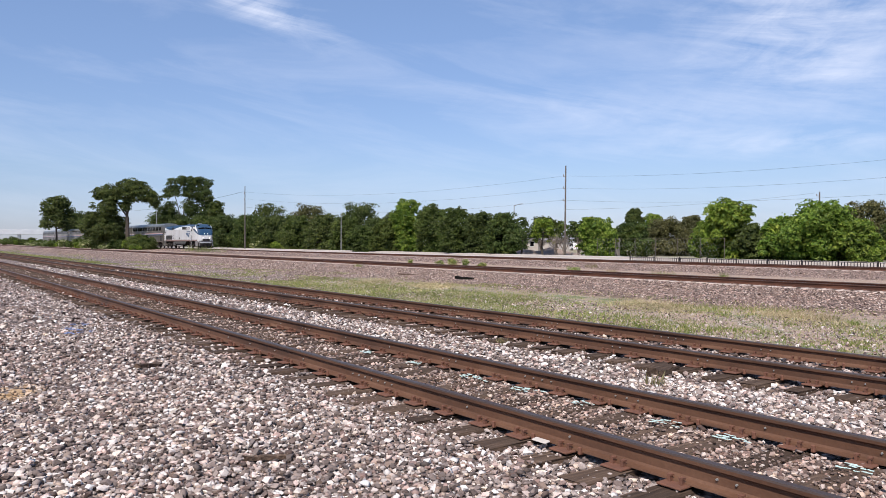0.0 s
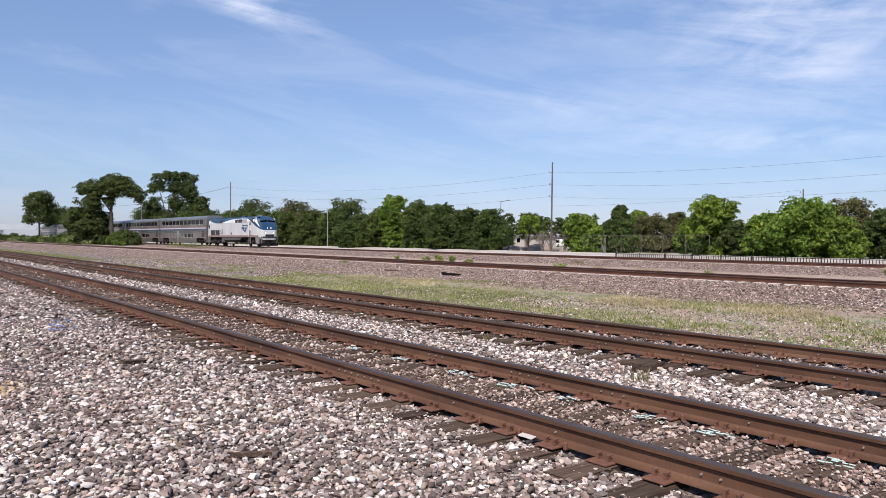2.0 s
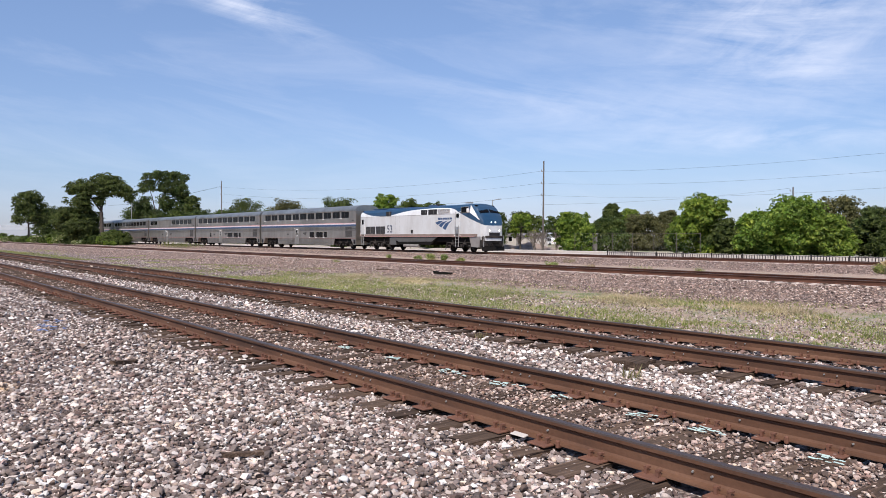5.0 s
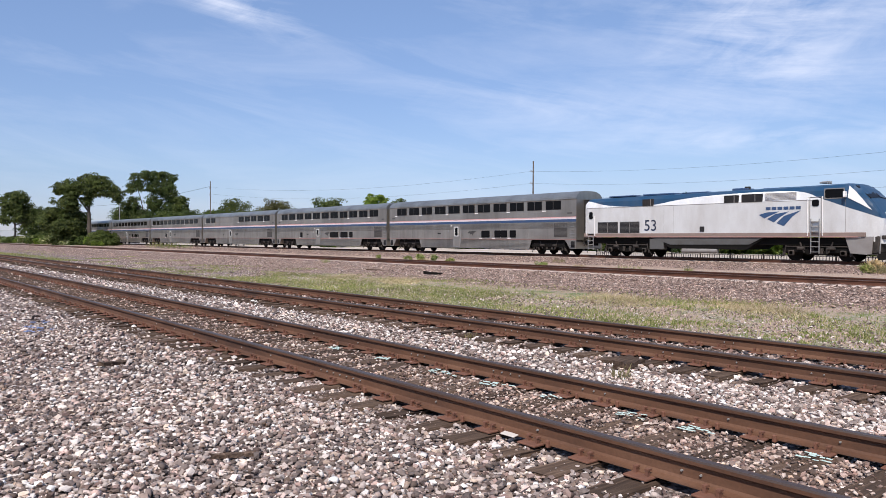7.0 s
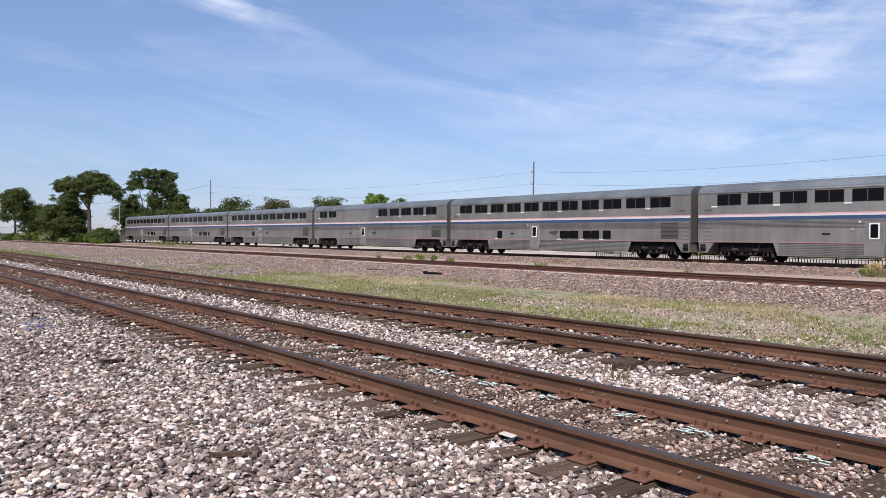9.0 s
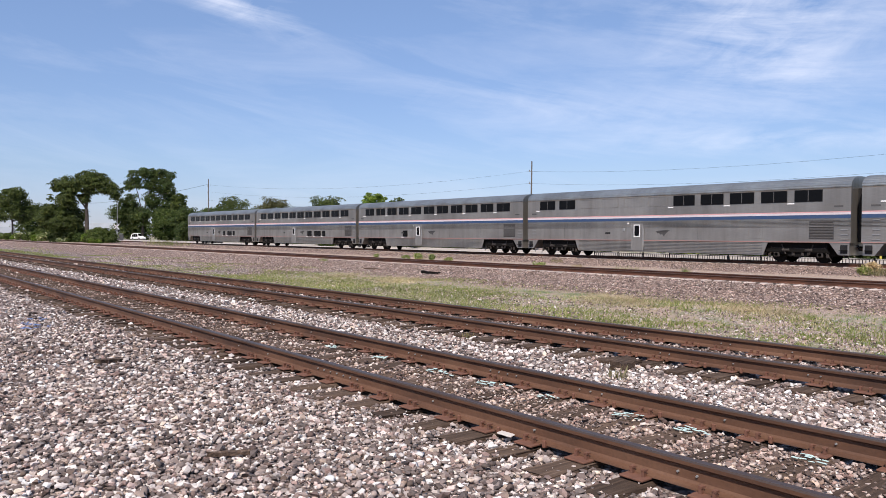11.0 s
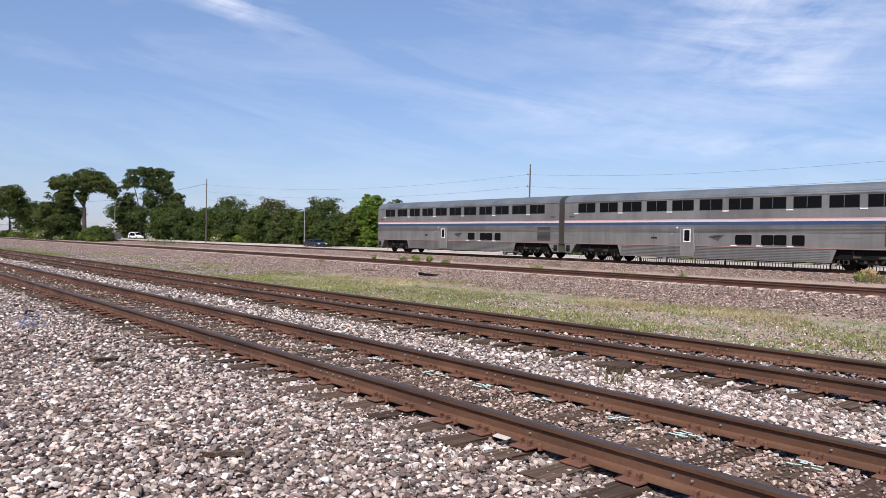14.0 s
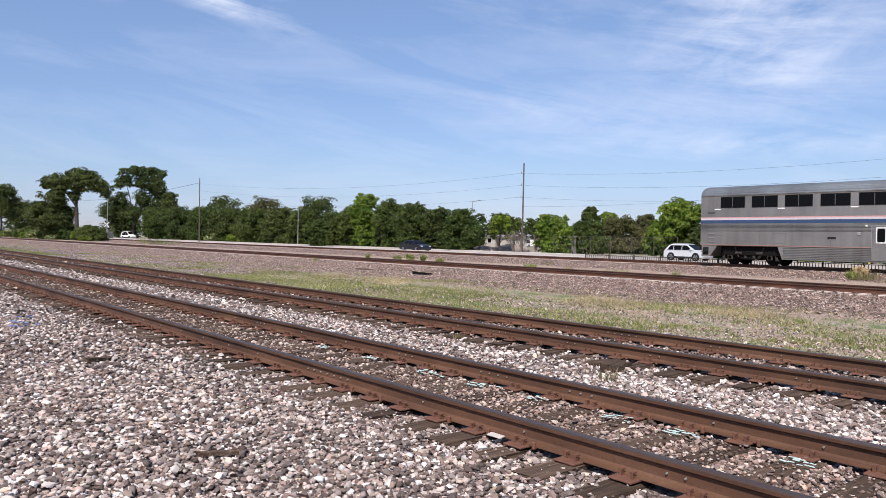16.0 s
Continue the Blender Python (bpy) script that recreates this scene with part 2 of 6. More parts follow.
    # the strip is lush for a stretch, drier towards the near end
    lush = n.ramp(n.math("DIVIDE", n.math("ADD", sep.outputs[0], 40.0), 40.0), [(0.12, (0, 0, 0)), (0.18, (0.17, 0.17, 0.17)), (0.56, (0.17, 0.17, 0.17)), (0.75, (0, 0, 0))])
    lush = n.math("MULTIPLY", lush, n.ramp(n.math("DIVIDE", sep.outputs[1], 20.0), [(0.82, (1, 1, 1)), (0.92, (0.2, 0.2, 0.2))]))
    grass = n.mix(n.ramp(n.math("ADD", n.math("SUBTRACT", g2, 0.05), lush), [(0.42, (0, 0, 0)), (0.58, (1, 1, 1))]), dry, green)
    edge = n.math("MULTIPLY", n.math("SUBTRACT", n.noise(1.6, 6, 0.7), 0.5), 1.5)
    sharp = lambda c: n.ramp(n.math("ADD", c, edge), [(0.35, (0, 0, 0)), (0.65, (1, 1, 1))])
    col = n.mix(sharp(w.outputs[1]), soil, grass)
    # scattered pale stones pressed into the soil, with shade painted round their rims
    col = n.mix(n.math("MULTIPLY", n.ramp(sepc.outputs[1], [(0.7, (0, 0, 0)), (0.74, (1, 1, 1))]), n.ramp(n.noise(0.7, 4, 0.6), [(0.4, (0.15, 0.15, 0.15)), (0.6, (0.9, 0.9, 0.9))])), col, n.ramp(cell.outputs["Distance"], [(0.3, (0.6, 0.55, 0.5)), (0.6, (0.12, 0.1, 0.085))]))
    col = n.mix(sharp(w.outputs[0]), col, rock)
    # farther along, gravel covers the strip up to the third track
    bare = n.ramp(n.math("DIVIDE", n.math("ADD", n.math("ADD", sep.outputs[0], 100.0), n.math("MULTIPLY", edge, 3.0)), 100.0), [(0.36, (1, 1, 1)), (0.655, (1, 1, 1)), (0.67, (0, 0, 0))])
    bare = n.math("MULTIPLY", bare, n.ramp(n.math("DIVIDE", y, 40.0), [(0.52, (1, 1, 1)), (0.6, (0, 0, 0))]))
    bare = n.math("MULTIPLY", bare, n.ramp(n.math("DIVIDE", n.math("ADD", y, 20.0), 40.0), [(0.3, (0, 0, 0)), (0.5, (1, 1, 1))]))
    col = n.mix(bare, col, rock)
    n.set("Base Color", col)
    n.set("Roughness", 0.92)
    h = n.math("ADD", n.math("MULTIPLY", n.math("SUBTRACT", 1.0, cell.outputs["Distance"]), 1.0), n.math("MULTIPLY", g1, 0.4))
    n.bump(h, 0.8, 0.03)
    return n.mat


def leaf_material(name, stops, through=0.25):
    n = Nodes(name)
    c = n.ramp(n.island(), stops)
    big = n.noise(0.35, 3)
    c = n.mix(0.8, c, n.ramp(big, [(0.3, (0.6, 0.62, 0.6)), (0.7, (1.3, 1.3, 1.2))]), "MULTIPLY")
    c = n.mix(0.8, c, n.ramp(n.rand(), [(0.0, (0.84, 0.94, 0.92)), (0.5, (1.05, 1.0, 0.9)), (1.0, (1.15, 1.07, 0.96))]), "MULTIPLY")
    n.set("Base Color", c)
    n.set("Roughness", 0.55)
    n.set("Specular IOR Level", 0.3)
    tr = n.nt.nodes.new("ShaderNodeBsdfTranslucent")
    n.link(c, tr.inputs[0])
    mx = n.node("ShaderNodeMixShader", Fac=through)
    n.link(n.bsdf.outputs[0], mx.inputs[1])
    n.link(tr.outputs[0], mx.inputs[2])
    n.link(mx.outputs[0], n.out.inputs[0])
    return n.mat


def steel_material(name, color, rough=0.35, metal=0.45):
    """Dull stainless sheet with streaks that run down."""
    n = Nodes(name)
    streak = n.noise(1.0, 5, 0.6, n.obj, (2.2, 2.2, 0.25))
    fine = n.noise(9.0, 4, 0.6, n.obj, (0.3, 1, 3))
    panel = n.noise(0.35, 2, 0.5, n.obj)
    c = n.mix(n.ramp(streak, [(0.35, (0, 0, 0)), (0.75, (1, 1, 1))]), color, tuple(v * 0.8 for v in color))
    c = n.mix(0.35, c, n.ramp(fine, [(0.3, (0.75, 0.74, 0.73)), (0.7, (1.15, 1.15, 1.15))]), "MULTIPLY")
    c = n.mix(0.4, c, n.ramp(panel, [(0.38, (0.62, 0.61, 0.6)), (0.62, (1.3, 1.3, 1.3))]), "MULTIPLY")
    n.set("Base Color", c)
    n.set("Metallic", metal)
    n.set("Roughness", n.math("ADD", n.math("MULTIPLY", streak, 0.2), rough))
    n.bump(fine, 0.05, 0.01)
    return n.mat


def livery_material():
    """Grey-white side, blue along the roof and round the nose, edged by a long curve."""
    n = Nodes("locomotive_paint")
    sep = n.nt.nodes.new("ShaderNodeSeparateXYZ")
    n.link(n.obj, sep.inputs[0])
    x, z = sep.outputs[0], sep.outputs[2]
    curve = n.nt.nodes.new("ShaderNodeFloatCurve")
    pts = [(0.0, 4.2), (0.9, 4.12), (2.6, 3.78), (4.4, 3.63), (6.4, 3.65), (8.7, 3.95), (10.8, 4.13), (12.8, 4.2), (15.0, 4.22), (17.0, 4.12), (18.2, 3.68), (19.5, 3.18), (20.8, 2.7), (21.5, 2.4)]
    cv = curve.mapping.curves[0]
    while len(cv.points) < len(pts):
        cv.points.new(0.5, 0.5)
    for p, (a, b) in zip(cv.points, pts):
        p.location = (a / 22, b / 5)
    curve.mapping.update()
    n.link(n.math("DIVIDE", x, 22.0), curve.inputs["Value"])
    over = n.math("GREATER_THAN", z, n.math("MULTIPLY", curve.outputs[0], 5.0))
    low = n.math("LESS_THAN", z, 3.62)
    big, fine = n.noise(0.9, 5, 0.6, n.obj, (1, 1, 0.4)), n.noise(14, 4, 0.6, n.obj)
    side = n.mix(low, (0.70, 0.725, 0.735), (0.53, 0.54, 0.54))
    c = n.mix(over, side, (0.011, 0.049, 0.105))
    # road dirt rises from the sill
    c = n.mix(n.math("MULTIPLY", n.ramp(big, [(0.42, (0, 0, 0)), (0.7, (1, 1, 1))]), n.math("SUBTRACT", 0.34, n.math("MULTIPLY", over, 0.26))), c, (0.24, 0.2, 0.17))
    c = n.mix(0.3, c, n.ramp(fine, [(0.3, (0.8, 0.8, 0.8)), (0.7, (1.15, 1.15, 1.15))]), "MULTIPLY")
    n.set("Base Color", c)
    n.set("Roughness", n.math("ADD", n.math("MULTIPLY", big, 0.3), 0.25))
    n.bump(fine, 0.04, 0.01)
    return n.mat


def glass_material(name, color=(0.003, 0.003, 0.0035), rough=0.1):
    n = Nodes(name)
    n.set("Base Color", n.mix(n.noise(3, 2, 0.5, n.obj), color, tuple(v * 2.2 for v in color)))
    n.set("Roughness", rough)
    n.set("Specular IOR Level", 0.09)
    return n.mat


def tie_material():
    n = Nodes("weathered_tie_wood")
    grain = n.noise(1.0, 6, 0.65, n.obj, (28, 2.2, 28))
    big = n.noise(2.0, 4, 0.6)
    c = n.ramp(grain, [(0.3, (0.014, 0.011, 0.009)), (0.46, (0.06, 0.046, 0.036)), (0.56, (0.088, 0.064, 0.047)), (0.72, (0.2, 0.15, 0.118))])
    c = n.mix(n.math("MULTIPLY", big, 0.5), c, (0.11, 0.065, 0.045))
    c = n.mix(0.8, c, n.ramp(n.rand(), [(0.0, (0.55, 0.52, 0.5)), (1.0, (1.35, 1.3, 1.25))]), "MULTIPLY")
    n.set("Base Color", c)
    n.set("Roughness", 0.9)
    n.set("Specular IOR Level", 0.2)
    n.bump(grain, 0.9, 0.02)
    return n.mat


def rail_material(name="rusty_rail", shade=(1, 1, 1)):
    n = Nodes(name)
    big, fine = n.noise(1.3, 5, 0.6, stretch=(0.6, 2, 2)), n.noise(35, 4, 0.65)
    c = n.ramp(big, [(0.3, (0.055, 0.031, 0.02)), (0.55, (0.12, 0.067, 0.039)), (0.75, (0.165, 0.102, 0.064))])
    c = n.mix(0.5, c, n.ramp(fine, [(0.3, (0.7, 0.66, 0.62)), (0.7, (1.25, 1.22, 1.2))]), "MULTIPLY")
    n.set("Base Color", n.mix(1.0, c, shade, "MULTIPLY"))
    n.set("Roughness", 0.75)
    n.set("Metallic", 0.15)
    n.bump(fine, 0.3, 0.004)
    return n.mat


M = {
    "stone": stone_material(), "ground": ground_material(), "tie": tie_material(), "rail": rail_material("rusty_rail", (0.98, 0.83, 0.78)), "redrail": rail_material("red_rusty_rail", (0.78, 0.54, 0.49)),
    "railtop": worn("worn_rail_head", (0.085, 0.062, 0.052), 0.5, 0.45, (0.07, 0.038, 0.025), 0.5, 0.8, 20, obj=False),
    "rust": worn("rusty_iron", (0.2, 0.085, 0.05), 0.8, 0.1, (0.08, 0.04, 0.03), 0.5, 3, 40, 0.4),
    "concrete_tie": worn("concrete_tie", (0.55, 0.47, 0.42), 0.9, 0, (0.3, 0.22, 0.18), 0.35, 1.5, 20, 0.3, 0.3),
    "concrete": worn("pale_concrete", (0.5, 0.46, 0.42), 0.9, 0, (0.3, 0.25, 0.21), 0.3, 0.3, 8, 0.3, obj=False),
    "asphalt": worn("bleached_roadway", (0.4, 0.355, 0.31), 0.9, 0, (0.28, 0.24, 0.21), 0.4, 0.3, 30, 0.3, obj=False),
    "steel": steel_material("stainless_side", (0.345, 0.323, 0.292), 0.3, 0.72), "roof": steel_material("stainless_roof", (0.34, 0.355, 0.35), 0.34, 0.8),
    "dark": worn("sooty_running_gear", (0.007, 0.0065, 0.006), 0.85, 0.0, (0.016, 0.013, 0.011), 0.35, 2.5, 20, 0.4, gloss=0.12),
    "palestripe": worn("faded_white_stripe", (0.6, 0.54, 0.56), 0.5, 0, (0.4, 0.34, 0.34), 0.25, 1.2, 20), "yellow": worn("yellow_paint", (0.6, 0.5, 0.08), 0.6, 0, (0.4, 0.32, 0.1), 0.2), "shingle": worn("tan_boards", (0.42, 0.3, 0.19), 0.85, 0, (0.2, 0.14, 0.1), 0.4, 1, 14),
    "bluemark": worn("faded_blue_spray", (0.12, 0.2, 0.42), 0.85, 0, (0.25, 0.22, 0.22), 0.5, 8, 60),
    # the far bridge's concrete has the distance haze mixed into its blue-grey colours
    "farconcrete": worn("hazy_bridge_concrete", (0.5, 0.53, 0.57), 0.9, 0, (0.3, 0.33, 0.37), 0.3, 0.1, 2),
    "gear": worn("dusty_gear", (0.03, 0.027, 0.025), 0.7, 0.1, (0.09, 0.072, 0.06), 0.45, 2.5, 20, 0.4, gloss=0.25),
    "grey": worn("dusty_grey_paint", (0.22, 0.21, 0.2), 0.6, 0, (0.12, 0.095, 0.08), 0.4, 1.5, 18, 0.2),
    "sill": worn("brown_dusted_sill", (0.23, 0.17, 0.145), 0.8, 0, (0.12, 0.09, 0.075), 0.4, 1.2, 18, 0.2), "tankgrey": worn("dark_grey_tank_paint", (0.085, 0.085, 0.083), 0.7, 0, (0.05, 0.043, 0.038), 0.4, 1.5, 18, 0.2),
    "palegrey": worn("dusty_pale_grey_paint", (0.22, 0.21, 0.2), 0.65, 0, (0.13, 0.1, 0.085), 0.35, 1.5, 18, 0.2), "fadedline": worn("faded_red_line", (0.4, 0.2, 0.18), 0.6, 0, (0.26, 0.2, 0.18), 0.45, 0.8, 16),
    "earth": worn("brown_heaped_earth", (0.3, 0.235, 0.2), 0.95, 0, (0.13, 0.1, 0.085), 0.4, 0.8, 9, 0.8), "twig": worn("bare_grey_branches", (0.2, 0.165, 0.14), 0.9, 0, (0.1, 0.08, 0.07), 0.3, 3, 20),
    "livery": livery_material(), "glass": glass_material("dark_coach_glass"), "rubber": worn("black_rubber", (0.016, 0.015, 0.015), 0.8, 0, (0.045, 0.04, 0.036), 0.3, 2, 20, gloss=0.2),
    "white": worn("white_paint", (0.78, 0.77, 0.75), 0.5, 0, (0.4, 0.36, 0.32), 0.2, 1.2, 20), "red": worn("faded_red_paint", (0.5, 0.12, 0.1), 0.55, 0, (0.3, 0.15, 0.13), 0.2),
    "pink": worn("faded_pink_red_paint", (0.62, 0.3, 0.3), 0.55, 0, (0.5, 0.4, 0.38), 0.2), "blue": worn("blue_paint", (0.023, 0.065, 0.15), 0.45, 0, (0.1, 0.12, 0.16), 0.2),
    "ink": worn("dark_navy_lettering", (0.012, 0.02, 0.045), 0.5, 0, (0.06, 0.06, 0.07), 0.2), "navy": worn("navy_paint", (0.025, 0.06, 0.14), 0.45, 0, (0.1, 0.1, 0.11), 0.2), "black": worn("black_paint", (0.014, 0.014, 0.015), 0.5, 0, (0.05, 0.043, 0.038), 0.3, gloss=0.25),
    "louver": worn("dark_louver", (0.085, 0.082, 0.08), 0.6, 0.2, (0.08, 0.07, 0.06), 0.3), "pole": worn("weathered_pole_wood", (0.12, 0.102, 0.09), 0.9, 0, (0.06, 0.05, 0.045), 0.4, 1, 25, 0.4),
    "bark": worn("tree_bark", (0.075, 0.06, 0.048), 0.9, 0, (0.035, 0.028, 0.022), 0.4, 2, 18, 0.5), "teal": worn("pale_teal_paint", (0.5, 0.67, 0.63), 0.8, 0, (0.3, 0.32, 0.3), 0.5, 9, 60),
    "galv": worn("galvanised_steel", (0.38, 0.38, 0.37), 0.5, 0.5, (0.2, 0.18, 0.16), 0.3),
    "leaf_dark": leaf_material("dark_leaves", [(0.0, (0.035, 0.052, 0.015)), (0.5, (0.063, 0.093, 0.026)), (1.0, (0.119, 0.149, 0.040))], 0.35),
    "leaf_mid": leaf_material("green_leaves", [(0.0, (0.036, 0.058, 0.012)), (0.5, (0.071, 0.105, 0.023)), (1.0, (0.128, 0.162, 0.042))], 0.35),
    "leaf_bright": leaf_material("bright_leaves", [(0.0, (0.061, 0.111, 0.013)), (0.5, (0.130, 0.209, 0.026)), (1.0, (0.261, 0.326, 0.059))], 0.35),
    "leaf_olive": leaf_material("olive_leaves", [(0.0, (0.054, 0.061, 0.022)), (0.5, (0.103, 0.105, 0.044)), (1.0, (0.163, 0.156, 0.072))], 0.35),
    "grass": leaf_material("grass_blades", [(0.0, (0.125, 0.17, 0.04)), (0.5, (0.235, 0.3, 0.09)), (0.75, (0.35, 0.36, 0.16)), (1.0, (0.55, 0.48, 0.3))], 0.45),
    "hutwall": worn("stained_concrete", (0.22, 0.2, 0.18), 0.9, 0, (0.12, 0.1, 0.08), 0.4),
    "straw": leaf_material("dry_grass", [(0.0, (0.16, 0.13, 0.06)), (0.5, (0.28, 0.23, 0.12)), (1.0, (0.4, 0.33, 0.2))]),
    "drygrass": leaf_material("bleached_grass", [(0.0, (0.3, 0.22, 0.12)), (0.5, (0.5, 0.4, 0.25)), (1.0, (0.68, 0.58, 0.42))], 0.4),
    "flower": leaf_material("white_flowering_weeds", [(0.0, (0.08, 0.12, 0.03)), (0.55, (0.14, 0.19, 0.06)), (0.8, (0.35, 0.38, 0.2)), (1.0, (0.6, 0.6, 0.45))]),
}


# ---------------------------------------------------------------- mesh helpers
def part(name, data, material, parent=None, label="", at=None):
    """Links a bmesh or a mesh as one object, under parent where one is given."""
    if isinstance(data, bmesh.types.BMesh):
        me = bpy.data.meshes.new(name)
        data.to_mesh(me)
        data.free()
    else:
        me = data
    if material is not None and not me.materials:
        me.materials.append(material)
    ob = new(name, me)
    if parent is not None:
        ob.parent = parent
    if at is not None:
        ob.matrix_basis = at if isinstance(at, Matrix) else Matrix.Translation(at)
    if label:
        ob["label"] = label
    return ob


def thing(name, label, category, group="", kind="", at=None):
    ob = tagged(new(name), label, category, group, kind)
    if at is not None:
        ob.matrix_basis = at if isinstance(at, Matrix) else Matrix.Translation(at)
    return ob


def box(sx, sy, sz, at=(0, 0, 0), bevel=0.0, bm=None, rot=None):
    """A box with worn edges, centred at `at`."""
    own = bmesh.new()
    m = Matrix.Translation(at) @ (rot or Matrix()) @ Matrix.Diagonal((sx, sy, sz, 1))
    bmesh.ops.create_cube(own, size=1, matrix=m)
    if bevel:
        bmesh.ops.bevel(own, geom=own.edges[:], offset=bevel, segments=1, affect="EDGES", clamp_overlap=True)
    if bm is None:
        return own
    tmp = bpy.data.meshes.new("tmp")
    own.to_mesh(tmp)
    own.free()
    bm.from_mesh(tmp)
    bpy.data.meshes.remove(tmp)
    return bm


def tube(r0, r1, length, seg=12, m=None, bm=None):
    """A capped tapered tube along z from 0 to length."""
    bm = bm or bmesh.new()
    bmesh.ops.create_cone(bm, cap_ends=True, segments=seg, radius1=r0, radius2=r1, depth=length, matrix=(m or Matrix()) @ Matrix.Translation((0, 0, length / 2)))
    return bm


def between(a, b, r0, r1=None, seg=8, bm=None):
    a, b = Vector(a), Vector(b)
    m = Matrix.Translation(a) @ (b - a).to_track_quat("Z", "Y").to_matrix().to_4x4()
    return tube(r0, r0 if r1 is None else r1, (b - a).length, seg, m, bm)


def extrude_x(profile, x0, x1, bm=None, closed=True, caps=True):
    """A profile of (y, z) drawn along x."""
    bm = bm or bmesh.new()
    a = [bm.verts.new((x0, y, z)) for y, z in profile]
    b = [bm.verts.new((x1, y, z)) for y, z in profile]
    n = len(profile)
    for i in range(n if closed else n - 1):
        j = (i + 1) % n
        bm.faces.new((a[i], a[j], b[j], b[i]))
    if caps and closed:
        bm.faces.new(a[::-1])
        bm.faces.new(b)
    bmesh.ops.recalc_face_normals(bm, faces=bm.faces[:])
    return bm


def plate(points, y0, y1, bm=None):
    """A flat shape of (x, z) points with thickness from y0 to y1."""
    bm = bm or bmesh.new()
    a = [bm.verts.new((x, y0, z)) for x, z in points]
    b = [bm.verts.new((x, y1, z)) for x, z in points]
    n = len(points)
    bm.faces.new(a)
    bm.faces.new(b[::-1])
    for i in range(n):
        j = (i + 1) % n
        bm.faces.new((a[j], a[i], b[i], b[j]))
    bmesh.ops.recalc_face_normals(bm, faces=bm.faces[:])
    return bm


def raw_mesh(name, verts, faces, smooth=None):
    """A mesh from numpy arrays: verts (n, 3), faces (m, k)."""
    me = bpy.data.meshes.new(name)
    k = faces.shape[1]
    me.vertices.add(len(verts))
    me.vertices.foreach_set("co", np.ascontiguousarray(verts, dtype=np.float32).ravel())
    me.loops.add(faces.size)
    me.loops.foreach_set("vertex_index", np.ascontiguousarray(faces, dtype=np.int32).ravel())
    me.polygons.add(len(faces))
    me.polygons.foreach_set("loop_start", np.arange(0, faces.size, k, dtype=np.int32))
    me.update(calc_edges=True)
    me.polygons.foreach_set("use_smooth", np.zeros(len(faces), dtype=bool) if smooth is None else smooth)
    return me


# ---------------------------------------------------------------- ground
PROFILE = [(-3000, -0.6), (-60, -0.4), (-10, -0.26), (2.5, -0.21), (3.55, -0.21), (3.85, -0.236), (4.25, -0.236), (4.4, -0.216), (5.65, -0.216), (5.8, -0.236), (6.2, -0.23), (6.6, -0.2), (7.2, -0.205), (7.7, -0.255), (8.45, -0.236), (8.6, -0.216), (9.8, -0.216), (10.0, -0.236), (10.3, -0.236), (11.3, -0.29), (12.8, -0.47), (15, -0.5), (20.3, -0.5),
           (23.0, -0.32), (24.8, -0.2), (28.9, -0.2), (30.2, -0.3), (36, -0.33), (42, -0.3), (43.8, -0.2), (47.8, -0.2), (49.5, -0.38), (52, -0.46), (66, -0.5), (120, -0.7), (400, -1.5), (4000, -8.0)]


def ground_z(y):
    return np.interp(y, [a for a, b in PROFILE], [b for a, b in PROFILE])


def build_ground():
    xs = np.concatenate([[-4000, -2000, -1000, -600], np.arange(-400, -60, 4.0), np.arange(-60, -24, 0.6), np.arange(-24, 6, 0.16), np.arange(6, 60, 3.0), [100, 300, 1000, 3000]])
    ys = np.concatenate([[-3000, -800, -200, -60, -20, -8], np.arange(-4, 0, 0.5), np.arange(0, 12, 0.16), np.arange(12, 32, 0.4), np.arange(32, 72, 1.0), [80, 100, 140, 220, 400, 800, 1600, 4000]])
    gx, gy = np.meshgrid(xs, ys, indexing="ij")
    rng = np.random.default_rng(3)
    gz = ground_z(gy) + np.where((gx > -60) & (gx < 6) & (gy > -4) & (gy < 50), rng.normal(0, 0.004, gx.shape), 0)
    # long low swells outside the tracks
    swell = 0.005 * np.sin(gx * 0.7 + gy) + 0.005 * np.sin(gx * 0.31 - gy * 1.3)
    gz = gz + np.where((gy < 3.4) & (gy > -60), swell, 0) + np.where((gy > 12) & (gy < 22), swell * 1.6, 0)
    v = np.stack([gx, gy, gz], -1).reshape(-1, 3)
    nx, ny = gx.shape
    i = (np.arange(nx - 1)[:, None] * ny + np.arange(ny - 1)[None, :]).ravel()
    f = np.stack([i, i + ny, i + ny + 1, i + 1], -1)
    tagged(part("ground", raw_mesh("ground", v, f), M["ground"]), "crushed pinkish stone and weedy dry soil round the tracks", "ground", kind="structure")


build_ground()


def build_road():
    bm = extrude_x([(52.6, -0.5), (52.6, -0.40), (66.0, -0.40), (66.0, -0.5)], -420, 160)
    road = tagged(part("road", bm, M["asphalt"]), "sun-bleached pale roadway behind the railway", "road", kind="structure")
    part("road_edge", extrude_x([(51.0, -0.6), (51.0, -0.12), (51.1, -0.10), (52.5, -0.10), (52.6, -0.12), (52.6, -0.6)], -420, -40.6), M["concrete"], road, "pale concrete kerb strip")
    part("far_kerb", extrude_x([(66.0, -0.6), (66.0, -0.26), (66.3, -0.24), (67.5, -0.24), (67.5, -0.6)], -420, 160), M["concrete"], road, "pale concrete pavement")
    for x in np.arange(-200, 60, 9.0):
        part("lane_mark", box(3, 0.12, 0.008, (x, 59.2, -0.396)), M["white"], road)


build_road()

